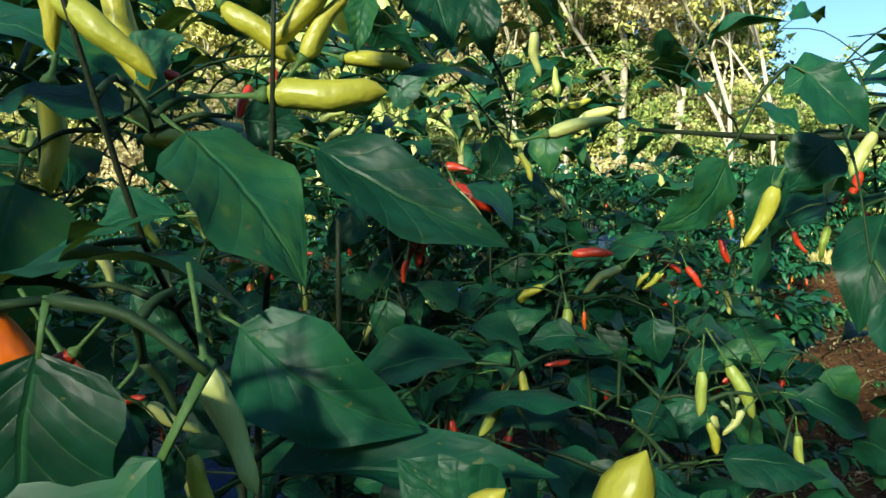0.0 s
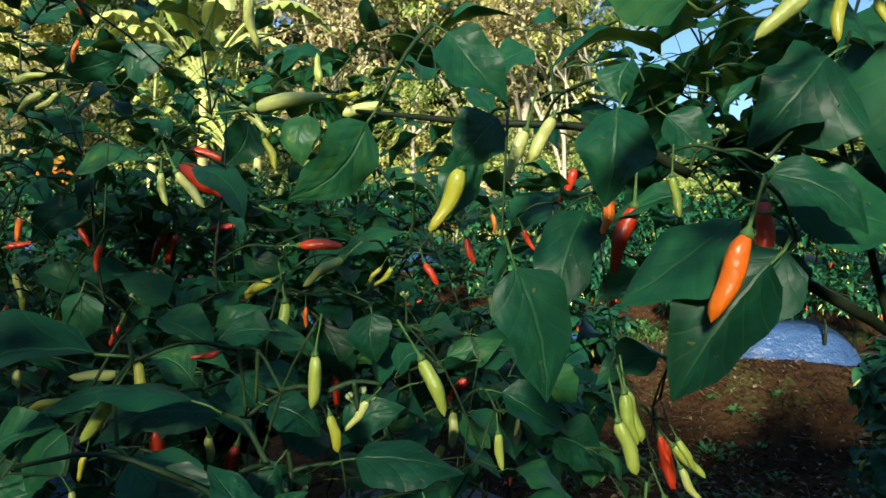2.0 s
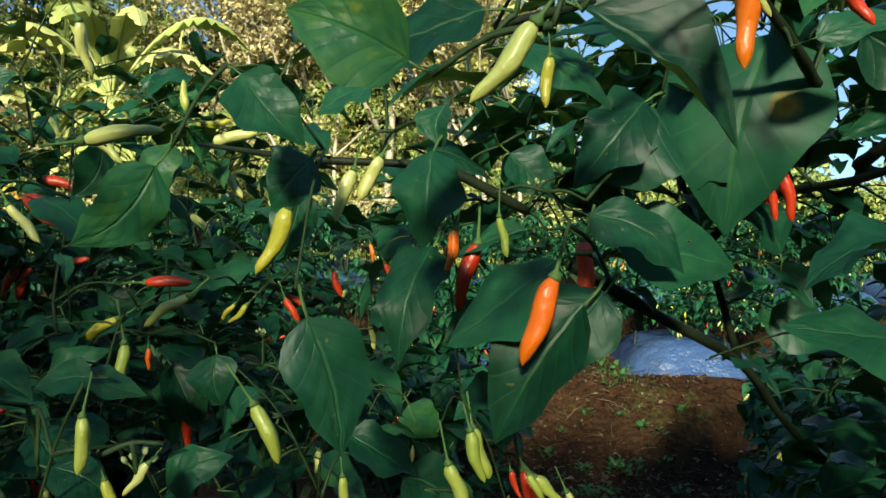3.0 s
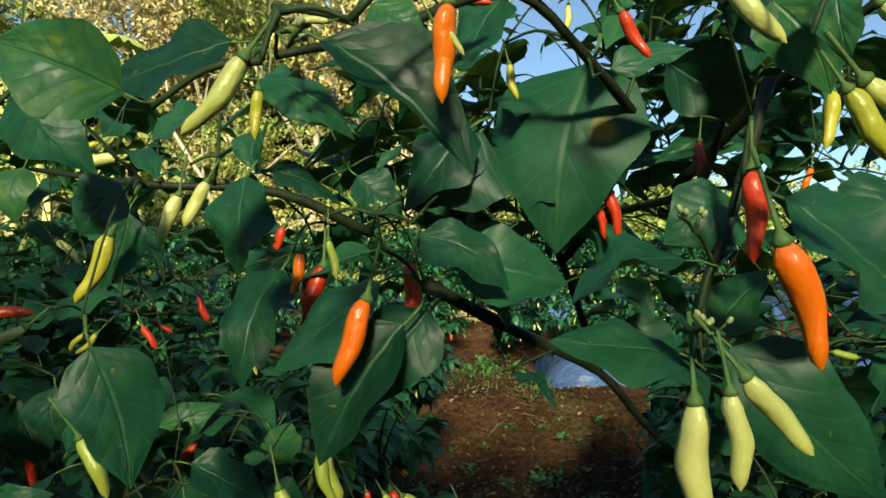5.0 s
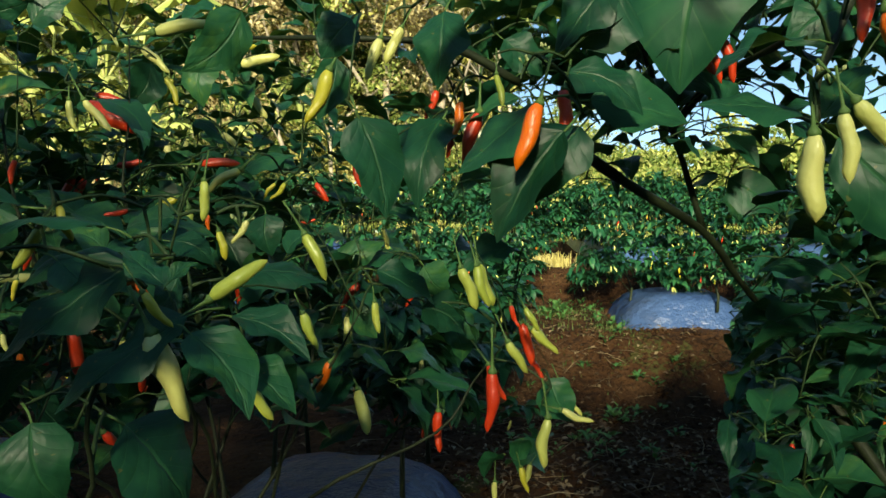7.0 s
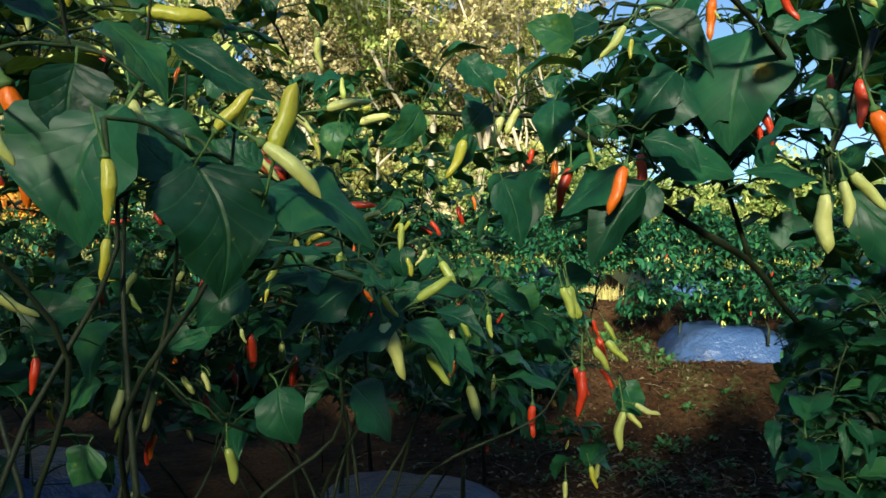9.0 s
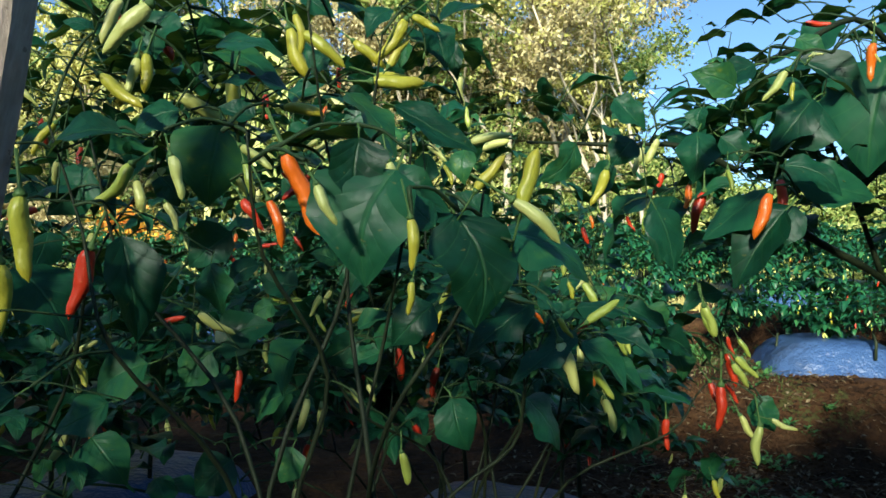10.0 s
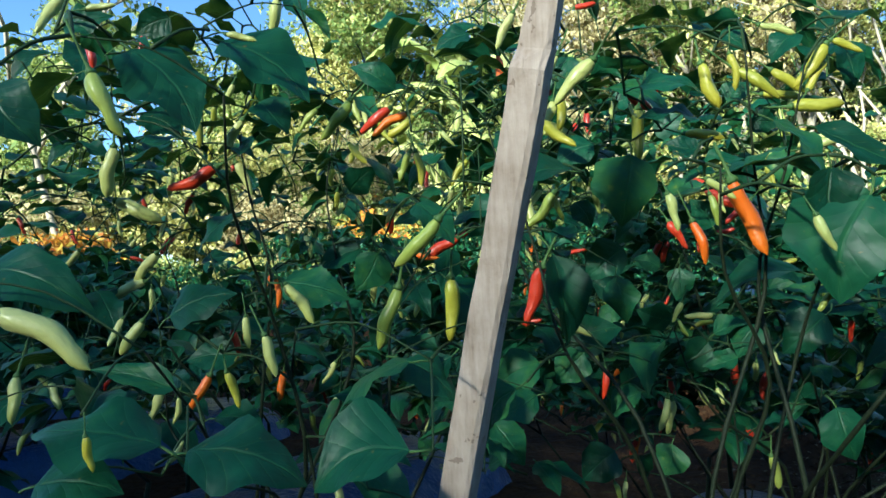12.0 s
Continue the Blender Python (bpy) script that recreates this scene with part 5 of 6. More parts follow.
pepper_at(D, (-0.425, 0.372, 1.118), (-0.428, 0.375, 1.040), "yellow")
pepper_at(D, (-0.412, 0.348, 1.163), (-0.453, 0.343, 1.139), "red")
pepper_at(D, (-0.408, 0.414, 1.173), (-0.436, 0.410, 1.160), "red")
pepper_at(D, (-0.415, 0.467, 1.276), (-0.438, 0.465, 1.238), "yellow")
pepper_at(D, (-0.485, 0.455, 1.286), (-0.476, 0.459, 1.239), "yellow")
pepper_at(D, (-0.451, 0.460, 1.314), (-0.432, 0.464, 1.294), "pale")
pepper_at(D, (-0.317, 0.601, 1.350), (-0.256, 0.612, 1.312), "pale")
pepper_at(D, (-0.299, 0.301, 1.357), (-0.316, 0.300, 1.313), "pale")
pepper_at(D, (-0.303, 0.367, 1.325), (-0.314, 0.367, 1.284), "pale")
pepper_at(D, (-0.224, 0.510, 1.359), (-0.224, 0.511, 1.332), "pale")
pepper_at(D, (-0.210, 0.447, 1.351), (-0.175, 0.454, 1.328), "red")
pepper_at(D, (-0.342, 0.228, 1.377), (-0.358, 0.226, 1.340), "pale")
pepper_at(D, (-0.278, 0.367, 1.433), (-0.252, 0.371, 1.440), "red")
pepper_at(D, (-0.562, 0.632, 1.392), (-0.616, 0.639, 1.349), "red")
pepper_at(D, (-0.520, 0.628, 1.377), (-0.568, 0.635, 1.344), "yellow")
pepper_at(D, (-0.584, 0.635, 1.371), (-0.556, 0.634, 1.333), "yellow")
pepper_at(D, (-0.492, 0.452, 1.285), (-0.506, 0.456, 1.245), "green")
pepper_at(D, (-0.580, 0.461, 1.301), (-0.554, 0.459, 1.271), "yellow")
pepper_at(D, (-0.462, 0.344, 1.144), (-0.433, 0.342, 1.139), "orange")
pepper_at(D, (-0.638, 0.452, 1.175), (-0.629, 0.454, 1.142), "pale")
pepper_at(D, (-1.056, 0.647, 1.215), (-1.051, 0.649, 1.185), "pale")
pepper_at(D, (-1.233, 0.619, 1.220), (-1.219, 0.623, 1.185), "red")
pepper_at(D, (-0.852, 0.614, 1.205), (-0.838, 0.615, 1.229), "pale")
pepper_at(D, (-0.541, 0.597, 1.223), (-0.589, 0.591, 1.187), "pale")
pepper_at(D, (-0.603, 0.070, 0.973), (-0.592, 0.071, 0.991), "pale")
pepper_at(D, (-0.666, 0.046, 1.328), (-0.642, 0.050, 1.331), "pale")
pepper_at(D, (-0.570, 0.088, 1.318), (-0.545, 0.093, 1.312), "pale")
pepper_at(D, (-1.118, 0.771, 1.154), (-1.090, 0.776, 1.146), "red")
pepper_at(D, (-0.773, 0.437, 1.001), (-0.780, 0.436, 0.989), "red")
pepper_at(D, (-0.738, 0.570, 1.121), (-0.747, 0.569, 1.099), "orange")
pepper_at(D, (-0.292, 0.643, 1.055), (-0.240, 0.652, 1.024), "pale")
pepper_at(D, (-0.227, 0.590, 0.983), (-0.230, 0.591, 0.937), "red")
pepper_at(D, (-0.137, 0.606, 0.941), (-0.148, 0.606, 0.890), "pale")
pepper_at(D, (-0.679, 0.716, 0.967), (-0.704, 0.714, 0.927), "pale")
leaf_at(D, (-0.598, 0.134, 1.330), (-0.520, 0.149, 1.275), (0.08, -0.81, 0.58), 1.35)
leaf_at(D, (-0.648, 0.078, 1.306), (-0.595, 0.089, 1.238), (0.51, -0.73, 0.45), 1.70)
leaf_at(D, (-0.731, 0.025, 1.124), (-0.647, 0.040, 1.091), (0.79, -0.61, 0.06), 1.12)
leaf_at(D, (-0.632, 0.126, 1.020), (-0.707, 0.114, 1.037), (0.79, -0.61, 0.08), 0.75)
leaf_at(D, (-0.430, 0.160, 1.044), (-0.493, 0.152, 0.997), (0.37, -0.02, 0.93), 1.75)
leaf_at(D, (-0.398, 0.009, 1.007), (-0.459, -0.000, 0.980), (0.29, -0.60, 0.75), 1.69)
leaf_at(D, (-0.665, -0.043, 1.242), (-0.632, -0.036, 1.203), (0.13, -0.88, 0.46), 1.75)
leaf_at(D, (-0.564, -0.005, 1.007), (-0.649, -0.019, 1.014), (0.26, -0.36, 0.90), 1.73)
leaf_at(D, (-0.547, -0.002, 1.003), (-0.468, 0.012, 0.980), (0.63, -0.51, 0.59), 1.57)
leaf_at(D, (-0.647, -0.017, 0.980), (-0.588, -0.008, 0.975), (0.69, -0.57, 0.46), 1.58)
leaf_at(D, (-0.712, 0.246, 1.075), (-0.640, 0.257, 1.100), (0.45, -0.69, 0.56), 1.75)
leaf_at(D, (-0.617, 0.326, 1.111), (-0.539, 0.339, 1.091), (0.16, -0.84, 0.52), 1.66)
leaf_at(D, (-0.663, 0.306, 1.027), (-0.721, 0.297, 1.020), (0.55, -0.75, 0.37), 1.71)
leaf_at(D, (-0.689, 0.305, 0.955), (-0.632, 0.314, 0.942), (0.18, -0.54, 0.82), 1.75)
leaf_at(D, (-0.575, 0.513, 1.158), (-0.640, 0.504, 1.125), (0.38, -0.81, 0.43), 1.47)
leaf_at(D, (-0.566, 0.507, 1.288), (-0.526, 0.516, 1.231), (-0.13, -0.26, 0.96), 1.75)
leaf_at(D, (-0.515, 0.464, 1.373), (-0.576, 0.453, 1.404), (-0.05, -1.00, -0.05), 1.15)
leaf_at(D, (-0.643, 0.314, 1.323), (-0.610, 0.320, 1.284), (0.11, -0.79, 0.61), 1.75)
leaf_at(D, (-0.702, 0.174, 1.276), (-0.664, 0.181, 1.254), (0.82, -0.56, -0.11), 1.74)
leaf_at(D, (-0.720, 0.088, 1.334), (-0.677, 0.095, 1.342), (0.67, -0.75, -0.03), 1.50)
leaf_at(D, (-0.756, 0.166, 1.273), (-0.789, 0.160, 1.276), (0.48, -0.54, 0.69), 1.75)
leaf_at(D, (-0.730, 0.436, 1.202), (-0.783, 0.430, 1.148), (0.34, -0.40, 0.85), 1.75)
leaf_at(D, (-0.384, 0.468, 1.208), (-0.436, 0.460, 1.185), (0.06, -0.39, 0.92), 1.75)
leaf_at(D, (-0.403, 0.231, 1.041), (-0.425, 0.229, 0.992), (-0.23, -0.71, 0.67), 1.75)
leaf_at(D, (-0.274, 0.699, 0.996), (-0.191, 0.710, 1.033), (0.20, -0.96, 0.22), 1.75)
leaf_at(D, (-0.231, 0.387, 1.118), (-0.218, 0.391, 1.065), (-0.60, -0.61, 0.51), 1.75)
leaf_at(D, (-0.323, 0.377, 0.979), (-0.369, 0.371, 0.952), (-0.13, -0.93, 0.35), 1.75)
leaf_at(D, (-0.644, 0.324, 1.052), (-0.683, 0.317, 1.071), (0.40, -0.32, 0.86), 1.75)
leaf_at(D, (-0.637, 0.116, 1.347), (-0.667, 0.112, 1.332), (0.35, -0.75, -0.56), 1.75)
leaf_at(D, (-0.400, 0.349, 1.403), (-0.439, 0.344, 1.383), (-0.25, -0.94, 0.23), 1.75)
leaf_at(D, (-0.385, 0.223, 1.323), (-0.347, 0.229, 1.315), (-0.08, -0.38, 0.92), 1.75)
buds_at(D, (-0.744, 0.437, 1.125))
buds_at(D, (-0.414, 0.467, 1.291))
buds_at(D, (-0.623, 0.454, 1.187))
big = min((c for c in A.children if c.name.startswith("leaf")), key=lambda c: (c.matrix_basis.translation + A.location - Vector((0.676, 0.479, 1.431))).length)
big.data = big.data.copy()
big.data.materials[0] = BLOTCHED
tagged(big, "large green leaf with an orange-yellow blotch")


def fill(plant, leaves, peppers, reach=0.42, size=0.08, spread=0.10, ripe=0.25, low=0.78):
    """The many other leaves and peppers along a plant's wood."""
    wood = [p for p in WOODY[plant.name]["points"] if p.z > low]
    made = 0
    for _ in range(leaves * 6):
        if made >= leaves:
            break
        p = hero_rng.choice(wood) + Vector((hero_rng.gauss(0, spread), hero_rng.gauss(0.03, spread), hero_rng.gauss(0, spread * 0.7)))
        a = hero_rng.uniform(0, 6.28)
        out = Vector((math.cos(a), math.sin(a), hero_rng.choice((0.0, -0.2, -0.45, -1.0, 0.15)))).normalized()
        n = size * hero_rng.choice((0.45, 0.7, 0.85, 1.0, 1.15))
        tip = p + out * n
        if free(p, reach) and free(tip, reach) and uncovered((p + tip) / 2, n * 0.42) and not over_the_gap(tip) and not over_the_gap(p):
            ob = add_leaf(plant, p, tip, Vector((hero_rng.uniform(-.4, .4), hero_rng.uniform(-.6, .2), 1)), hero_rng.randrange(99), hero_rng.uniform(0.85, 1.15))
            twig(plant, plant.location + ob.matrix_basis @ Vector((0, -0.2, -0.12)), 0.0011)
            made += 1
    made = 0
    for _ in range(peppers * 6):
        if made >= peppers:
            break
        p = hero_rng.choice(wood) + Vector((hero_rng.gauss(0, spread), hero_rng.gauss(0.03, spread), hero_rng.gauss(-0.03, spread * 0.7)))
        n = hero_rng.uniform(0.035, 0.055)
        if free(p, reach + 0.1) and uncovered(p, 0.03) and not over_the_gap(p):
            m = pepper_pose(hero_rng, rel(plant, p), n)
            add_pepper(plant, m, colour_of(hero_rng, ripe), hero_rng.randrange(99), hero_rng.randrange(99))
            twig(plant, plant.location + m @ Vector((0, 0, 0.55)), 0.0011)
            made += 1


def thicken(plant, corner, across, down, away, count, size=0.085):
    """More leaves in a slanting box of the plant's crown: a corner and three edges."""
    corner, across, down, away = (Vector(q) for q in (corner, across, down, away))
    for _ in range(count):
        p = corner + across * hero_rng.random() + down * hero_rng.random() + away * hero_rng.random()
        a = hero_rng.uniform(0, 6.28)
        d = Vector((math.cos(a), math.sin(a), hero_rng.choice((0.0, -0.2, -0.45, -1.0, 0.2)))).normalized()
        n = size * hero_rng.choice((0.5, 0.75, 0.9, 1.0, 1.2))
        if uncovered(p + d * n / 2, n * 0.35) and not over_the_gap(p + d * n) and not over_the_gap(p):
            ob = add_leaf(plant, p, p + d * n, Vector((hero_rng.uniform(-.5, .5), hero_rng.uniform(-.6, .4), 1)), hero_rng.randrange(99), hero_rng.uniform(0.85, 1.15))
            twig(plant, plant.location + ob.matrix_basis @ Vector((0, -0.2, -0.12)), 0.0011)


thicken(A, (0.67, 0.49, 1.54), (0.32, -0.15, 0.00), (0.01, 0.01, -0.23), (0.27, 0.23, 0.10), 46)
thicken(A, (0.72, 0.41, 1.34), (0.20, -0.10, 0.00), (0.01, 0.01, -0.21), (0.36, 0.26, 0.01), 34, 0.1)
thicken(A, (0.77, 0.60, 1.14), (0.33, -0.14, 0.00), (0.00, 0.00, -0.32), (0.33, 0.29, -0.08), 34, 0.1)
thicken(A, (0.43, 0.61, 1.48), (0.29, -0.14, 0.00), (0.00, 0.01, -0.18), (0.11, 0.23, 0.07), 20)
thicken(B, (-0.47, 1.15, 1.51), (0.43, -0.06, 0.02), (0.01, -0.01, -0.30), (-0.14, 0.44, 0.07), 60)
thicken(B, (-0.11, 1.19, 1.51), (0.37, -0.05, 0.01), (0.01, -0.01, -0.28), (-0.01, 0.40, 0.06), 34)
thicken(B, (-0.49, 1.11, 1.26), (1.08, -0.16, 0.04), (0.01, -0.01, -0.27), (-0.02, 0.40, -0.02), 44)
thicken(B, (-0.30, 0.75, 1.10), (0.68, -0.10, 0.03), (0.01, -0.01, -0.19), (-0.03, 0.33, -0.09), 40)
thicken(C, (-0.42, 0.37, 1.42), (0.46, -0.05, 0.00), (0.00, 0.01, -0.24), (-0.02, 0.39, 0.10), 60)
thicken(C, (-0.44, 0.52, 1.13), (0.77, -0.08, 0.00), (0.00, 0.01, -0.21), (0.04, 0.32, -0.03), 40)
thicken(C, (-0.40, 0.58, 1.15), (0.44, -0.11, 0.01), (0.00, 0.01, -0.22), (-0.06, 0.35, -0.02), 24, 0.1)
thicken(D, (-1.02, 0.25, 1.43), (0.72, 0.11, 0.00), (-0.00, 0.01, -0.26), (-0.21, 0.42, 0.11), 60)
thicken(D, (-1.03, 0.26, 1.21), (0.76, 0.12, 0.00), (-0.00, 0.01, -0.31), (-0.20, 0.43, -0.04), 50)
thicken(D, (-0.82, 0.09, 1.38), (0.31, 0.05, 0.00), (-0.00, 0.01, -0.19), (-0.20, 0.29, 0.09), 30, 0.075)
thicken(C, (-0.23, 0.19, 1.30), (0.37, -0.04, 0.00), (0.00, 0.01, -0.17), (0.05, 0.25, 0.05), 34, 0.07)
thicken(B, (-0.24, 1.05, 1.47), (0.57, 0.00, 0.00), (0.00, -0.01, -0.28), (0.02, 0.39, 0.03), 40, 0.075)
thicken(A, (0.50, 0.65, 1.47), (0.34, -0.10, 0.01), (0.01, -0.00, -0.27), (0.24, 0.28, 0.06), 44)
thicken(A, (0.43, 0.56, 1.53), (0.41, -0.10, 0.01), (0.01, 0.01, -0.32), (0.23, 0.28, 0.09), 36)
thicken(A, (0.91, 0.46, 1.27), (0.14, -0.07, 0.00), (0.01, 0.01, -0.21), (0.38, 0.25, -0.03), 22, 0.1)
thicken(A, (1.01, 0.72, 1.05), (0.27, -0.11, 0.00), (0.00, 0.00, -0.29), (0.35, 0.28, -0.09), 26, 0.11)
thicken(B, (-0.32, 1.48, 1.58), (0.76, -0.23, 0.02), (0.01, -0.00, -0.36), (-0.05, 0.49, 0.07), 110, 0.07)
thicken(D, (-1.28, 0.54, 1.47), (0.90, 0.14, 0.00), (-0.00, 0.01, -0.32), (-0.22, 0.42, 0.08), 90, 0.075)
thicken(C, (-0.43, 0.70, 1.42), (0.75, -0.08, 0.00), (0.00, 0.01, -0.28), (0.04, 0.45, 0.08), 70, 0.07)
thicken(A, (0.64, 0.61, 1.54), (0.46, -0.21, 0.00), (0.00, 0.01, -0.29), (0.41, 0.38, 0.14), 60, 0.07)
thicken(A, (0.43, 0.69, 1.60), (0.54, -0.13, 0.01), (0.01, 0.02, -0.48), (0.31, 0.39, 0.11), 60, 0.075)
thicken(D, (-1.14, 0.36, 1.43), (0.79, 0.12, 0.00), (-0.00, 0.02, -0.47), (-0.25, 0.49, 0.04), 130, 0.07)
thicken(C, (-0.50, 0.59, 1.26), (0.79, -0.08, 0.00), (0.00, 0.01, -0.29), (0.02, 0.39, 0.00), 110, 0.075)
thicken(B, (-0.49, 1.05, 1.34), (1.08, -0.16, 0.04), (0.01, -0.01, -0.40), (-0.03, 0.53, -0.02), 160, 0.075)
thicken(B, (0.04, 0.89, 1.31), (0.45, -0.21, 0.00), (0.00, 0.01, -0.31), (0.01, 0.57, -0.02), 110, 0.07)
thicken(A, (0.90, 0.62, 1.11), (0.26, -0.11, 0.00), (0.00, 0.00, -0.32), (0.46, 0.37, -0.12), 50, 0.09)
thicken(A, (0.65, 0.39, 1.49), (0.20, -0.10, 0.00), (0.00, 0.01, -0.17), (0.26, 0.31, 0.19), 70, 0.085)
thicken(A, (0.75, 0.44, 1.19), (0.25, -0.12, 0.00), (0.01, 0.01, -0.23), (0.35, 0.36, -0.02), 70, 0.09)
thicken(A, (0.21, 0.35, 1.31), (0.30, -0.03, 0.00), (0.00, 0.01, -0.22), (0.21, 0.43, 0.12), 70, 0.08)
thicken(A, (0.48, 0.61, 1.45), (0.18, -0.03, 0.01), (0.01, -0.01, -0.19), (0.23, 0.35, 0.15), 40, 0.085)
thicken(A, (0.83, 0.62, 0.99), (0.30, -0.11, 0.00), (-0.00, -0.00, -0.18), (0.52, 0.56, -0.08), 50, 0.09)
thicken(B, (-0.12, 1.08, 1.24), (0.57, -0.24, 0.00), (0.00, 0.00, -0.14), (-0.23, 0.80, 0.06), 150, 0.07)
thicken(B, (-0.08, 0.90, 1.22), (0.55, -0.16, 0.02), (0.01, -0.00, -0.19), (-0.20, 0.63, 0.00), 150, 0.065)
thicken(C, (-0.41, 0.41, 1.38), (0.48, -0.05, 0.00), (0.00, 0.01, -0.13), (-0.16, 0.46, 0.16), 90, 0.065)
thicken(A, (0.91, 0.47, 1.24), (0.21, -0.10, 0.00), (0.01, 0.01, -0.26), (0.41, 0.33, 0.01), 80, 0.09)
fill(A, 90, 8, 0.5)
fill(B, 160, 40, 0.42, spread=0.13)
fill(C, 150, 26, 0.46, spread=0.12, low=0.98)
fill(D, 170, 84, 0.44, spread=0.12, ripe=0.12, low=0.95)
for plant in (A, B, C, D):
    part("twig_work", WOODY[plant.name]["twigs"].mesh("twig_work", [TWIG]), plant, kind="stuff")


# the stake beside the plants
def stake(bottom, top, wide, deep):
    bottom, top = Vector(bottom), Vector(top)
    ob = thing("wooden_stake", bottom, "weathered grey split-wood stake driven into the bed, leaning", "wooden stake")
    d = (top - bottom).normalized()
    x = Vector((1, -0.42, 0))
    x = (x - d * x.dot(d)).normalized()
    y = d.cross(x)
    b, rows, uvs = Build(), [], []
    outline = [(-0.5, -0.42), (-0.42, -0.5), (0.36, -0.5), (0.5, -0.38), (0.46, 0.4), (0.36, 0.5), (-0.4, 0.5), (-0.5, 0.4)]
    n = 110
    for i in range(n + 1):
        s = i / n
        z = bottom.z + (top.z - bottom.z) * s
        c = d * (s * (top - bottom).length) + x * 0.006 * noise.noise(Vector((0, s * 6, 1)))
        k = 1 + 0.12 * noise.noise(Vector((3, s * 9, 1)))
        edge = 1.292 + 0.012 * noise.noise(Vector((5, s * 40, 2)))
        chip = 0.17 * smooth(edge, edge + 0.012, z) - 0.12 * smooth(edge - 0.03, edge - 0.004, z) * (1 - smooth(edge, edge + 0.008, z)) + 0.12 * noise.noise(Vector((7, s * 23, 2)))
        row = []
        for u, v in outline:
            u += 0.05 * noise.noise(Vector((u * 3, v * 3, s * 22)))
            v += 0.06 * noise.noise(Vector((v * 3, u * 3, s * 19 + 5))) + (chip * (1.0 - 0.9 * u + 0.3 * math.sin(90 * s + 9 * u)) if v < 0 else 0)
            row.append(tuple(c + x * wide * k * u + y * deep * v))
        rows.append(row)
        uvs.append([(j / 8, s) for j in range(8)])
    b.grid(rows, uvs, 0, True)
    b.f.append(tuple(range(n * 8, n * 8 + 8)))
    b.uv.append(tuple((0.5, 0.5) for _ in range(8)))
    b.m.append(0)
    part("stake_shaft", b.mesh("stake_shaft", [WOOD], False), ob)
    for s, u in ((0.905, -0.15),):
        k = Build()
        c = d * (s * (top - bottom).length) + x * wide * u - y * deep * 0.43
        k.tube([c - d * 0.012, c - d * 0.006 - y * 0.0035, c + d * 0.003 - y * 0.004, c + d * 0.010], [0.0008, 0.0028, 0.0024, 0.0008], 7)
        part("knot", k.mesh("knot", [KNOT]), ob, "dark raised knot in the wood")


stake((-0.635, 0.408, -0.350), (-0.271, 0.098, 1.550), 0.029, 0.025)


plant_rng = random.Random(21)
for x, y, h, n in ((-0.25, 1.15, 1.55, 260), (0.05, 1.25, 1.45, 240), (-0.62, 1.0, 1.5, 240), (-1.05, 0.75, 1.5, 220), (1.62, 0.61, 1.5, 200), (1.92, 1.1, 1.45, 180)):
    chili_plant(*to_field(x, y), land(x, y) + 0.2, h, int(1000 * h + 7 * n + 50 * x), n, 26, True, 0.9)
seed = 100
far_leaves, far_fruit, far_wood = [], [], Build()
rear = []
for u in BEDS:
    for v0, v1 in ((-3.4, 3.5), (6.6, 7.7), (9.1, 19.6)):
        v = v0 + plant_rng.uniform(0, 0.3)
        while v < v1:
            for side in ((-0.30, 0.30) if v0 < 0 else (-0.42, 0.42)):
                uu, vv = u + side + plant_rng.uniform(-0.06, 0.06), v + plant_rng.uniform(-0.1, 0.1)
                p = field(uu, vv)
                seed += 1
                front = p.y > 0.3 and abs(p.x) < p.y * 1.2 + 0.9
                if not front:
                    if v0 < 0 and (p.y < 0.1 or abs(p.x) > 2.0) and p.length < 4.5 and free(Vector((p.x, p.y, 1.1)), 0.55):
                        rear.append(p)
                    continue
                z = land(p.x, p.y) + (0.26 if v0 < 0 or v0 > 8 else 0.0)
                if p.length < 1.7:
                    chili_plant(uu, vv, z, plant_rng.uniform(1.2, 1.4), seed, 380, 40, True)
                elif v < 10.2 and abs(uu) < 8:
                    chili_plant(uu, vv, z, plant_rng.uniform(1.12, 1.36) + (0.30 if p.length < 3.6 and p.x < -0.12 * p.y - 0.1 else 0.0), seed, 1200 if p.length < 3.6 else 640, 32, False, 1.1 if v0 > 0 else 0.8, 0.22 if p.length < 4 else 0.06)
                else:
                    rng = random.Random(seed)
                    place = Vector((p.x, p.y, z))
                    lines, poses, fruit = grown(rng, place, plant_rng.uniform(0.95, 1.25), 140, 20, 0.18, 0.8, 0.03, behind)
                    at = Matrix.Translation(place)
                    far_leaves.extend((rng.choice(SMALL_LEAVES), at @ between(*q)) for q in poses)
                    far_fruit.extend((rng.choice(FAR_PEPPERS[c]), at @ m) for m, c in fruit)
                    for line, radii in lines[:6]:
                        far_wood.tube([place + q for q in line], radii, 4)
            v += 0.60
for u, v in ((0.05, 10.4), (0.55, 10.9), (0.30, 11.6), (0.75, 9.9)):
    p = field(u, v)
    chili_plant(u, v, land(p.x, p.y), 1.1, int(5000 + 100 * v), 700, 40, False, 1.0, 0.05)
# the same rows added unseen beside and behind the lane, shading low leaves
rear_leaves, rear_wood = [], Build()
rear_rng = random.Random(31)
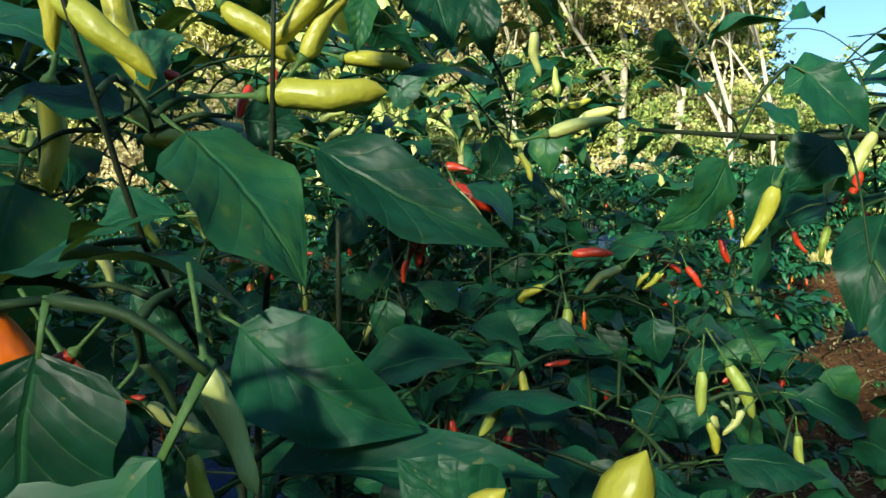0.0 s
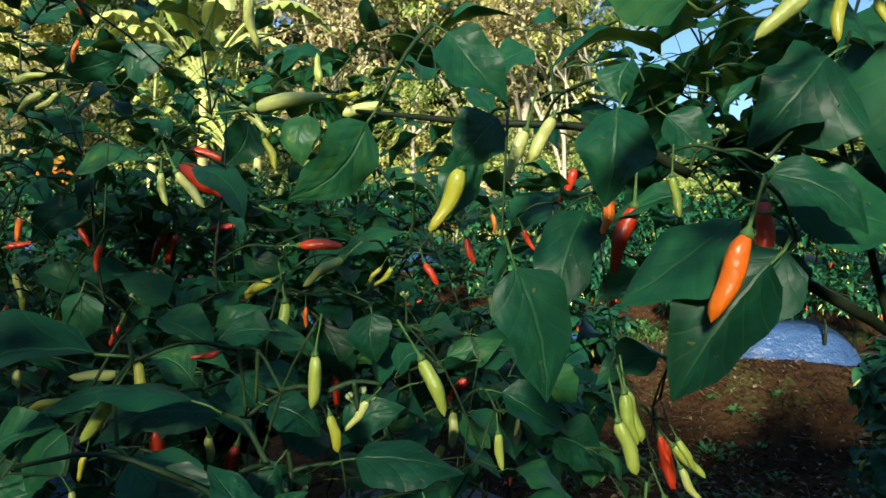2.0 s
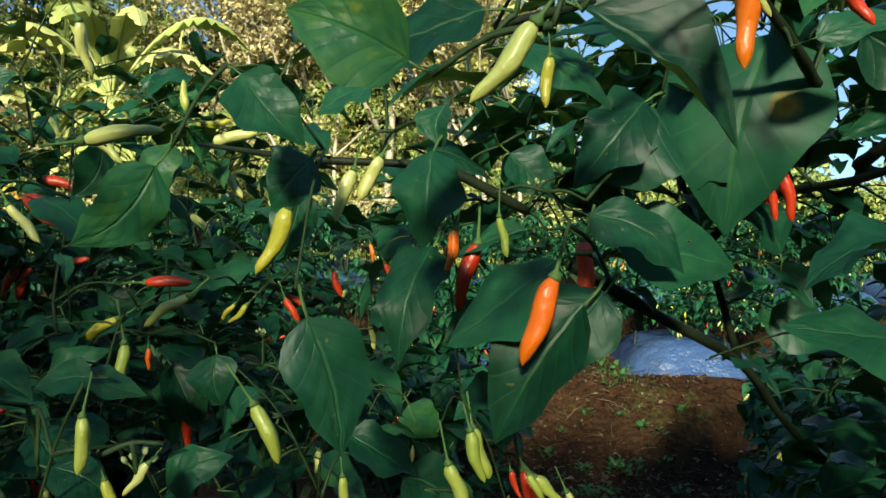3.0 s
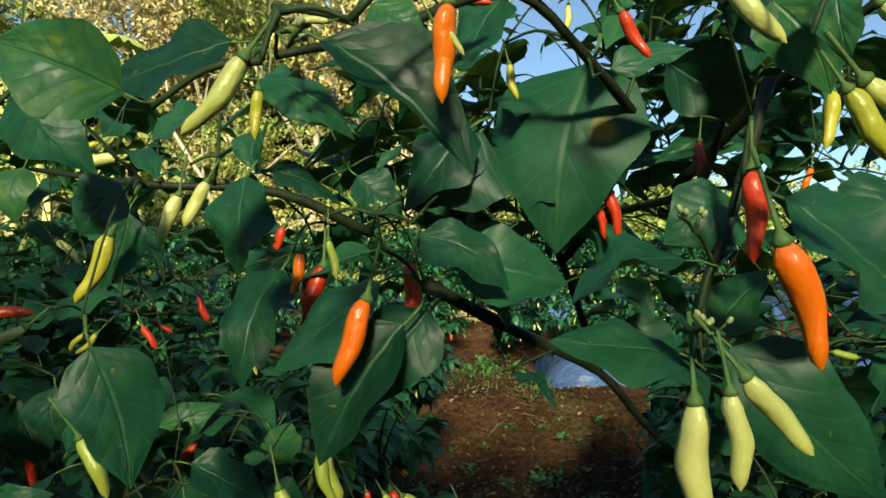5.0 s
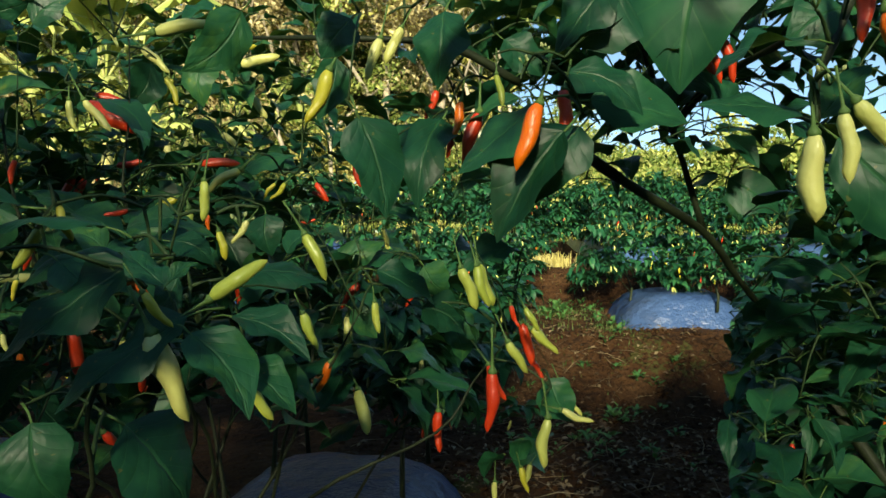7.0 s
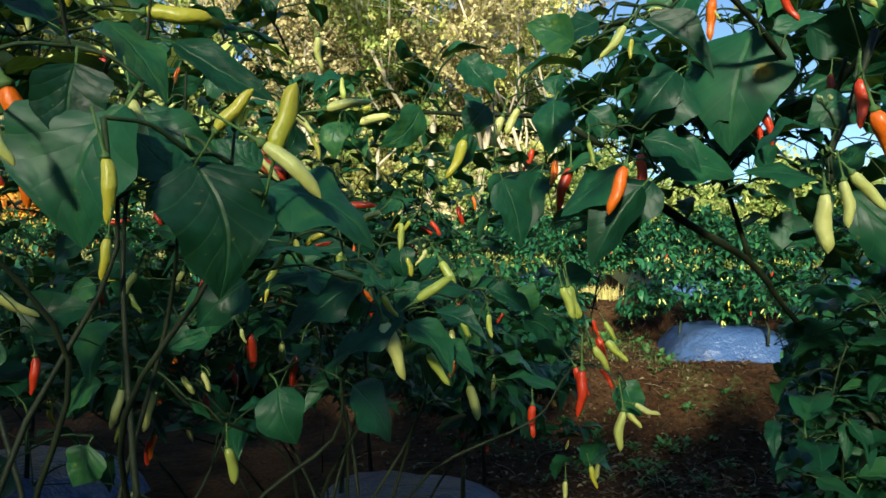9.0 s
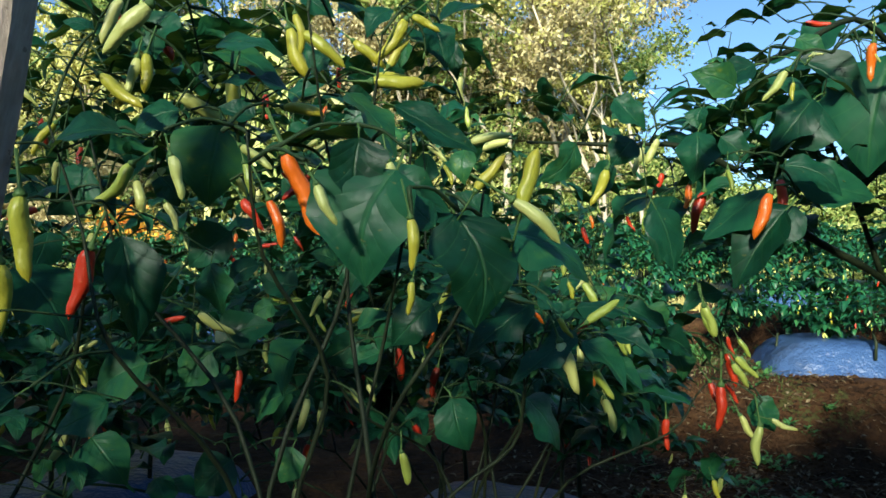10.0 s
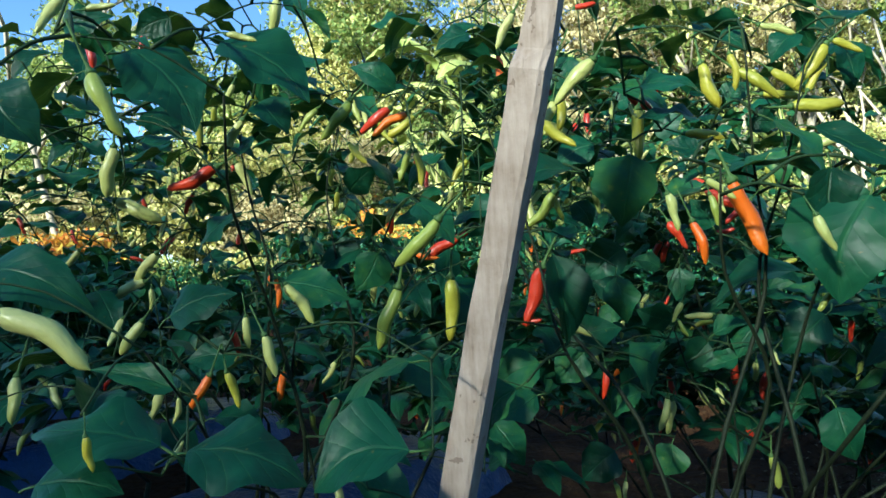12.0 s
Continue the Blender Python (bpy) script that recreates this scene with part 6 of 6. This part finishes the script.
for p in rear:
    place = Vector((p.x, p.y, land(p.x, p.y) + 0.26))
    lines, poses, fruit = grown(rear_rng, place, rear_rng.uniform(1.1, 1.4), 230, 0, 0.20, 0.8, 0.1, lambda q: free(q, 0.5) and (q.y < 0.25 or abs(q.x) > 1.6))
    at = Matrix.Translation(place)
    rear_leaves.extend((rear_rng.choice(SMALL_LEAVES), at @ between(*q)) for q in poses)
    rear_wood.tube([place + q for q in lines[0][0]], lines[0][1], 5)
rows_near = thing("chili_rows", field(0, -2, 0.5), "unseen rows of leafy chili plants added to shade low leaves", "chili plants", kind="stuff")
back = Matrix.Translation(-rows_near.location)
part("foliage", joined([(b, back @ m) for b, m in rear_leaves], [CHILI, STALK], "foliage"), rows_near, kind="stuff")
rear_wood.v = [tuple(Vector(q) - rows_near.location) for q in rear_wood.v]
part("stem_work", rear_wood.mesh("stem_work", [BRANCH]), rows_near, kind="stuff")
# low plants at the head of the upper beds
for u in BEDS:
    if abs(u) < 3:
        for du, dv in ((0.05, 0.75), (0.50, 0.20), (0.24, 0.06), (0.62, -0.1)):
            p = field(u + du, 6.2 + dv)
            chili_plant(u + du, 6.2 + dv, land(p.x, p.y) + 0.2, plant_rng.uniform(0.6, 0.8), int(900 + 10 * (u + du)), 150, 24, False, 1.2)
rows_far = thing("chili_rows", field(0, 14, 0.5), "distant rows of chili plants with pale peppers in sunlight", "chili plants", kind="stuff")
back = Matrix.Translation(-rows_far.location)
part("foliage", joined([(b, back @ m) for b, m in far_leaves], [CHILI, STALK], "foliage"), rows_far, kind="stuff")
part("fruit", joined([(b, back @ m) for b, m in far_fruit], list(FRUIT.values()), "fruit"), rows_far, kind="stuff")
far_wood.v = [tuple(Vector(q) - rows_far.location) for q in far_wood.v]
part("stem_work", far_wood.mesh("stem_work", [BRANCH]), rows_far, kind="stuff")

# ---- weeds, fallen leaves and clods on the soil ----
DRY = tree_leaf_material("fallen_leaves", [(0.1, (0.045, 0.028, 0.014)), (0.4, (0.10, 0.065, 0.032)), (0.75, (0.20, 0.15, 0.08)), (0.92, (0.30, 0.26, 0.17))], (0.1, 0.08, 0.04), 0.1)
WEED = leaf_material("weed_leaf", [(0.1, (0.03, 0.11, 0.03)), (0.5, (0.05, 0.15, 0.04)), (0.9, (0.10, 0.20, 0.05))], (0.12, 0.22, 0.07), (0.10, 0.25, 0.04), 0.15, 0.5, 0.4, False)
WEED_MESH = [b.mesh("weed_leaf", [WEED, STALK]) for b in FAR_LEAVES]


def weed(x, y, leaves, size, seed):
    """A small low weed: a rosette of pointed leaves on short stalks."""
    rng = random.Random(seed)
    ob = thing("weed", (x, y, land(x, y) - 0.01), "small green weed growing on the bare soil", "weed", "weeds on the soil")
    for k in range(leaves):
        a = k * 2.4 + rng.uniform(-0.4, 0.4)
        d = Vector((math.cos(a), math.sin(a), rng.uniform(0.2, 1.0)))
        p = Vector((rng.uniform(-0.02, 0.02), rng.uniform(-0.02, 0.02), rng.uniform(0.02, 0.08))) + d * 0.02
        part("leaf", rng.choice(WEED_MESH), ob, "", between(p, p + d.normalized() * size * rng.uniform(0.6, 1.1)))


weed_rng = random.Random(31)
for x, y in ((2.51, 4.76), (3.07, 4.20), (2.63, 3.85), (2.51, 5.26), (3.28, 4.19), (3.82, 4.40), (3.04, 4.16), (2.55, 3.86), (2.70, 4.54), (4.67, 5.25), (2.82, 4.22), (3.09, 4.10), (3.15, 4.72), (2.91, 5.72), (3.41, 5.87), (3.18, 4.24)):
    weed(x, y, weed_rng.randint(9, 16), weed_rng.uniform(0.05, 0.085), weed_rng.randrange(9999))
for k in range(70):
    p = field(FURROW + weed_rng.uniform(-0.65, 0.75), weed_rng.choice((weed_rng.uniform(3.6, 6.0), weed_rng.uniform(6.0, 8.0))))
    weed(p.x, p.y, weed_rng.randint(6, 12), weed_rng.uniform(0.04, 0.08), weed_rng.randrange(9999))


def scatter(name, label, count, shape, mats, size, lift, spread, seed):
    """Loose litter on the open soil, joined into one thing."""
    rng = random.Random(seed)
    pieces = []
    for _ in range(count):
        p = field(FURROW + rng.gauss(0, spread), rng.uniform(2.0, 11.0)) if rng.random() < 0.4 else field(0.8 + rng.gauss(0, 0.9), rng.uniform(3.5, 6.2))
        n = size * rng.uniform(0.4, 1.3)
        turn = Euler((rng.uniform(-0.5, 0.5), rng.uniform(-0.5, 0.5), rng.uniform(0, 6.28))).to_matrix().to_4x4()
        pieces.append((rng.choice(shape), Matrix.Translation((p.x, p.y, land(p.x, p.y) + lift + 0.035 * noise.noise(Vector((p.x * 4, p.y * 4, 3))))) @ turn @ Matrix.Diagonal((n, n, n, 1))))
    ob = part(name, joined(pieces, mats, name), None, label, kind="stuff")
    ob["category"] = name.replace("_", " ")


GRASS = tree_leaf_material("grass_blades", [(0.1, (0.025, 0.06, 0.012)), (0.5, (0.05, 0.10, 0.022)), (0.9, (0.14, 0.16, 0.05))], (0.08, 0.14, 0.02), 0.2)
DRY_GRASS = tree_leaf_material("dry_grass_blades", [(0.1, (0.30, 0.25, 0.07)), (0.5, (0.48, 0.42, 0.14)), (0.9, (0.60, 0.55, 0.25))], (0.4, 0.36, 0.1), 0.2)


def grass_patch(name, label, spots, height, mat, seed):
    """Short upright blades, three to a tuft, round the given field places (u, v, reach, count)."""
    rng = random.Random(seed)
    b = Build()
    for u0, v0, reach, count in spots:
        for _ in range(count):
            p = field(u0 + rng.gauss(0, reach[0]), v0 + rng.gauss(0, reach[1]))
            p.z = land(p.x, p.y) - 0.02
            a, n = rng.uniform(0, 6.28), height * rng.uniform(0.4, 1.2)
            lean = Vector((math.cos(a), math.sin(a), 0)) * n * rng.uniform(0.1, 0.7)
            side = Vector((-math.sin(a), math.cos(a), 0)) * 0.004
            mid, top = p + lean * 0.35 + Vector((0, 0, n * 0.6)), p + lean + Vector((0, 0, n))
            b.grid([[tuple(p - side), tuple(p + side)], [tuple(mid - side * 0.8), tuple(mid + side * 0.8)], [tuple(top - side * 0.1), tuple(top + side * 0.1)]], [[(0, 0), (1, 0)], [(0, 0.5), (1, 0.5)], [(0, 1), (1, 1)]])
    ob = part(name, b.mesh(name, [mat]), None, label, kind="stuff")
    ob["category"] = "grass"


grass_patch("grass", "short green grass growing in the furrow", ((FURROW, 2.9, (0.25, 0.3), 1500), (0.40, 7.0, (0.22, 0.6), 900), (0.85, 6.15, (0.1, 0.15), 250)), 0.06, GRASS, 41)
grass_patch("dry_grass", "tuft of sunlit straw-yellow grass at the furrow's end", ((0.3, 8.9, (0.15, 0.15), 500),), 0.18, DRY_GRASS, 42)


def clod_shape(rng):
    b = Build()
    rows, uvs = [], []
    for i in range(5):
        t = math.pi * (0.02 + 0.96 * i / 4)
        rows.append([(math.sin(t) * math.cos(a) * rng.uniform(0.7, 1.2), math.sin(t) * math.sin(a) * rng.uniform(0.7, 1.2), 0.7 * math.cos(t)) for a in (j * math.pi / 3 for j in range(6))])
        uvs.append([(0, 0)] * 6)
    b.grid(rows, uvs, 0, True)
    return b


def straw_shape(rng):
    b = Build()
    b.tube([(-0.5, 0, 0), (0, rng.uniform(-0.08, 0.08), rng.uniform(0, 0.1)), (0.5, 0, 0)], [0.012, 0.014, 0.006], 3)
    return b


scatter("fallen_leaves", "brown and grey fallen leaves lying on the soil", 2600, SMALL_LEAVES, [DRY, DRY], 0.05, 0.012, 0.75, 5)
scatter("soil_clods", "small brown soil clods on the bank", 2000, [clod_shape(weed_rng) for _ in range(4)], [SOIL], 0.022, 0.0, 0.9, 6)
scatter("straw", "dry straw stalks lying on the soil", 420, [straw_shape(weed_rng) for _ in range(4)], [DRY], 0.22, 0.015, 0.7, 7)

# ---- trees ----
GREEN_CROWN = tree_leaf_material("green_tree_leaves", [(0.1, (0.04, 0.085, 0.018)), (0.4, (0.14, 0.21, 0.045)), (0.7, (0.32, 0.36, 0.10)), (1.0, (0.50, 0.48, 0.18))], (0.20, 0.28, 0.05), 0.2)
DRY_CROWN = tree_leaf_material("dry_tree_leaves", [(0.1, (0.15, 0.12, 0.05)), (0.45, (0.38, 0.32, 0.15)), (0.85, (0.64, 0.56, 0.30))], (0.34, 0.28, 0.11), 0.2)
YELLOW_CROWN = tree_leaf_material("yellow_tree_leaves", [(0.1, (0.18, 0.20, 0.04)), (0.45, (0.42, 0.41, 0.11)), (0.85, (0.66, 0.61, 0.26))], (0.40, 0.36, 0.10), 0.2)


def tree(x, y, height, seed, crown, leaves=9000, size=0.16, low=0.25, wide=0.32, label="", trunks=1, first=0.45):
    """A tree with a forking trunk and limbs and an uneven crown of many small leaves in clumps."""
    rng = random.Random(seed)
    nrng = np.random.RandomState(seed)
    base = Vector((x, y, land(x, y) - 0.1))
    ob = thing("tree", base, label or "tall tree with pale branches and sunlit leaves", "tree", "trees behind the field")
    wood, ends = Build(), []

    def limb(p, d, length, r, level):
        pts, rad = [p], [r]
        q = p
        for i in range(3):
            d = (d + Vector((rng.gauss(0, 0.14), rng.gauss(0, 0.14), rng.gauss(0.06, 0.08)))).normalized()
            q = q + d * length / 3
            pts.append(q)
            rad.append(r * (1 - 0.13 * (i + 1)))
        wood.tube(pts, rad, 6 if level < 2 else 4)
        if level >= 2:
            ends.extend(pts[1:])
        if level < 4:
            for k in range(3 if level < 3 else 2):
                a = rng.uniform(0, 6.28)
                e = d + Matrix.Rotation(a, 3, d) @ d.orthogonal().normalized() * rng.uniform(0.5, 1.0)
                limb(rng.choice(pts[2:]), e, length * rng.uniform(0.55, 0.8), r * 0.55, level + 1)

    for k in range(trunks):
        d = Vector((rng.gauss(0, 0.1 + 0.1 * (trunks > 1)), rng.gauss(0, 0.1), 1))
        limb(Vector((k * 0.25 * trunks, 0, 0)), d, height * first, height * 0.013 / trunks ** 0.5, 1)
    part("trunk", wood.mesh("trunk", [BARK]), ob)
    ends = [e for e in ends if e.z > low * height] or ends
    c = np.array([tuple(e) for e in ends])
    n = leaves
    many = max(20, n // 28)
    clump = c[nrng.randint(0, len(c), many)] + nrng.normal(0, 1, (many, 3)) * np.array([wide, wide, wide * 0.75]) * height * 0.08
    p = clump[nrng.randint(0, many, n)] + nrng.normal(0, 1, (n, 3)) * np.array([1.0, 1.0, 0.5]) * size * 1.15
    d = nrng.normal(0, 1, (n, 3))
    d[:, 2] -= 0.5
    d /= np.linalg.norm(d, axis=1)[:, None]
    s = np.cross(d, nrng.normal(0, 1, (n, 3)))
    s /= np.linalg.norm(s, axis=1)[:, None]
    k = size * nrng.uniform(0.6, 1.3, (n, 1))
    up = np.cross(s, d)
    tri = np.stack([p + s * k * 0.29, p - s * k * 0.29 + up * k * 0.08, p + d * k], axis=1).reshape(-1, 3)
    b = Build()
    b.v = tri.tolist()
    b.f = [(3 * i, 3 * i + 1, 3 * i + 2) for i in range(n)]
    b.uv = [((0, 0), (1, 0), (0.5, 1))] * n
    b.m = [0] * n
    part("crown", b.mesh("crown", [crown], False), ob, kind="stuff")
    return ob


tree_rng = random.Random(5)
CROWNS = {"green": GREEN_CROWN, "dry": DRY_CROWN, "yellow": YELLOW_CROWN}


def stand(az, d, h, c, dense, size=0.21, low=0.12, wide=0.55, label="", trunks=1, first=0.45):
    """A tree at a bearing (degrees to the right of +y) and distance from the start."""
    a = radians(az)
    tree(d * math.sin(a), d * math.cos(a), h, int(900 + az * 7 + d), CROWNS[c], int(dense * 1.05), size, low, wide, label, trunks, first)


stand(-38, 36, 13, "green", 12000)
stand(-31, 34, 11, "green", 12000)
stand(-26, 38, 12, "green", 12000)
stand(-20, 33, 12, "yellow", 12000)
stand(-14, 35, 15, "green", 14000)
stand(-9, 31, 16, "green", 14000)
stand(-3, 33, 18, "yellow", 15000, trunks=2)
stand(2, 36, 21, "green", 18000)
stand(7.5, 28, 15, "dry", 15000, trunks=3)
stand(12, 34, 20, "green", 18000)
stand(15, 30, 17, "green", 15000)
stand(18.5, 29, 17, "dry", 12000)
stand(24, 28, 15, "yellow", 10000, trunks=3)
stand(21, 35, 18, "green", 15000)
stand(26.0, 33, 12.5, "green", 9000, wide=0.4)
for k in range(19):
    az = -41 + 3.7 * k + tree_rng.uniform(-0.8, 0.8)
    stand(az, 25 + tree_rng.uniform(-1, 1.5), 3.0 if 3.5 < az < 11.5 or 20.5 < az < 27 else 5.2 + tree_rng.uniform(-1.2, 1.6), ("dry", "green", "yellow", "green", "dry")[k % 5], 8000, 0.14, 0.0, 1.3, "sunlit bush at the edge of the field", 2, 0.22)
for k in range(24):
    stand(-56 + 5.2 * k, 22.5 + tree_rng.uniform(-0.8, 0.8), 2.4 + tree_rng.uniform(-0.3, 0.4), ("green", "green", "yellow")[k % 3], 2600, 0.16, 0.0, 2.2, "low green bush at the edge of the field", 3, 0.10)
for k in range(12):
    stand(27 + 3.1 * k, 25.5 + tree_rng.uniform(-1.5, 1.5), 3.2 + tree_rng.uniform(-0.6, 0.6), ("green", "yellow", "green")[k % 3], 4500, 0.2, 0.0, 1.2, "sunlit bush at the edge of the field", 2, 0.22)
for k in range(15):
    az = -40 + 4.6 * k + tree_rng.uniform(-0.8, 0.8)
    stand(az, 31 + tree_rng.uniform(-1, 1.5), 10 + tree_rng.uniform(-1.5, 1.5), ("green", "dry", "green", "yellow")[k % 4], 10000, 0.17, 0.0, 1.1, "leafy sunlit tree behind the field", 2, 0.28)
for k in range(13):
    stand(27.5 + 2.8 * k, 52 + tree_rng.uniform(-3, 3), 11.5 + tree_rng.uniform(-1.5, 1.5), "green", 7000, 0.4, 0.0, 1.0, "distant leafy tree beyond the field", 1, 0.25)


def banana_plant(x, y, height, seed):
    """A banana plant: a pale sheathed stem and long arching leaves with a thick midrib."""
    rng = random.Random(seed)
    base = Vector((x, y, land(x, y) - 0.1))
    ob = thing("banana_plant", base, "sunlit banana plant with long arching pale green leaves", "banana plant", "banana plants")
    b = Build()
    b.tube([(0, 0, 0), (0.03, 0, height * 0.3), (0, 0.02, height * 0.62)], [0.17, 0.14, 0.09], 9)
    part("stem", b.mesh("stem", [BANANA_STEM]), ob)
    for k in range(13):
        a = k * 2.4 + rng.uniform(-0.3, 0.3)
        up = rng.uniform(0.9, 2.2) if k else 3.2
        out = Vector((math.cos(a), math.sin(a), 0))
        n = height * rng.uniform(0.5, 0.65)
        steps = 30
        line = [Vector((0, 0, height * 0.58)) + out * n * ((0.75 if k else 0.10) * s) + Vector((0, 0, n * (up * s - (0.45 + up * 0.5) * s * s))) for s in (i / steps for i in range(steps + 1))]
        side = out.cross(Vector((0, 0, 1)))
        b = Build()
        rows, uvs = [], []
        for i, p in enumerate(line):
            s = i / steps
            w = (0.16 if k else 0.10) * n * 0.5 * max(0.04, math.sin(math.pi * min(1, max(0.0, s - 0.12) / 0.88)) ** 0.6)
            torn = [rng.choice((1.0, 0.95, 0.85, 0.45)) for _ in range(2)]
            sag = [rng.uniform(0.2, 0.9) for _ in range(2)]
            rows.append([tuple(p + side * w * j * torn[j > 0] + Vector((0, 0, -sag[j > 0] * abs(j) ** 1.5 * w))) for j in (-1, -0.5, 0, 0.5, 1)])
            uvs.append([(0.5 + 0.5 * j, s) for j in (-1, -0.5, 0, 0.5, 1)])
        b.grid(rows, uvs, 0)
        b.tube(line, [0.04 * (1 - 0.8 * i / steps) for i in range(steps + 1)], 5, 0)
        part("leaf", b.mesh("leaf", [BANANA_LEAF]), ob)


BANANA_LEAF = leaf_material("banana_leaf", [(0.1, (0.26, 0.34, 0.08)), (0.5, (0.42, 0.46, 0.15)), (0.9, (0.62, 0.58, 0.28))], (0.45, 0.46, 0.18), (0.32, 0.38, 0.08), 0.2, 0.5, 0.3, False)
BANANA_STEM = rough_material("banana_stem", [(0.3, (0.30, 0.30, 0.10)), (0.7, (0.55, 0.52, 0.22))], 2, 0.7, 0.4, 0.02)
for az, d, h, k in ((-6.8, 19, 7.4, 1), (-2.5, 20.5, 5.2, 2), (-10.5, 21, 5.6, 3), (1.5, 22, 4.2, 4), (-4.5, 18, 4.0, 5)):
    banana_plant(d * math.sin(radians(az)), d * math.cos(radians(az)), h, k)

# orange-leaved shrubs and a pale slender trunk beside the field
ORANGE_CROWN = tree_leaf_material("orange_shrub_leaves", [(0.1, (0.45, 0.10, 0.02)), (0.5, (0.60, 0.28, 0.03)), (0.9, (0.62, 0.48, 0.06))], (0.5, 0.25, 0.03), 0.2)
for az, d, h in ((-40.5, 17, 2.5), (-37.5, 18.5, 2.0), (-17, 17, 2.6)):
    tree(d * math.sin(radians(az)), d * math.cos(radians(az)), h, int(700 - az), ORANGE_CROWN, 1500, 0.16, 0.0, 1.2, "small shrub with orange and yellow leaves", 2, 0.3)
stand(-39.2, 23, 10, "green", 2500, 0.25, 0.5, 0.6, "slender tree with a bare pale trunk", 1, 0.62)

# darker wood added behind; its leaf colour stands in for shade between sunlit crowns
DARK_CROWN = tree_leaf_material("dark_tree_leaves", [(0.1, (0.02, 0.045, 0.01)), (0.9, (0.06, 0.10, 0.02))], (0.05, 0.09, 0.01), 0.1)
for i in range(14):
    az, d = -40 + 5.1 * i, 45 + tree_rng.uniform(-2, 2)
    tree(d * math.sin(radians(az)), d * math.cos(radians(az)), (10.5 if az < -13 else 19.0 if az < 19 else 13.0 if az < 23 else 9.0) + tree_rng.uniform(-1, 1.5), 380 + i, DARK_CROWN, 9000, 0.7, 0.0, 0.9, "dark-leaved tree added to darken gaps behind sunlit trees", 1, 0.3)

# unseen trees added behind and beside, to shade the near plants
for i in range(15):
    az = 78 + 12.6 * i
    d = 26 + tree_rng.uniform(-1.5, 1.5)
    tree(d * math.sin(radians(az)), d * math.cos(radians(az)), 12.5 + tree_rng.uniform(-0.5, 0.5), 80 + i, DARK_CROWN, 11000, 0.55, 0.0, 1.1, "unseen dark leafy tree added to shade the near plants", 1, 0.3)
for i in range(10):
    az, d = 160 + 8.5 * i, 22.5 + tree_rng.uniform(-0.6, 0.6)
    tree(d * math.sin(radians(az)), d * math.cos(radians(az)), 11.0, 280 + i, DARK_CROWN, 19000, 0.78, 0.0, 1.1, "unseen dark leafy tree added to shade the near plants", 1, 0.3)
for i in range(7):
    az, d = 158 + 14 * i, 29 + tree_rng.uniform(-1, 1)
    tree(d * math.sin(radians(az)), d * math.cos(radians(az)), 15.0, 180 + i, DARK_CROWN, 13000, 0.6, 0.0, 1.1, "unseen dark leafy tree added to shade the near plants", 1, 0.3)
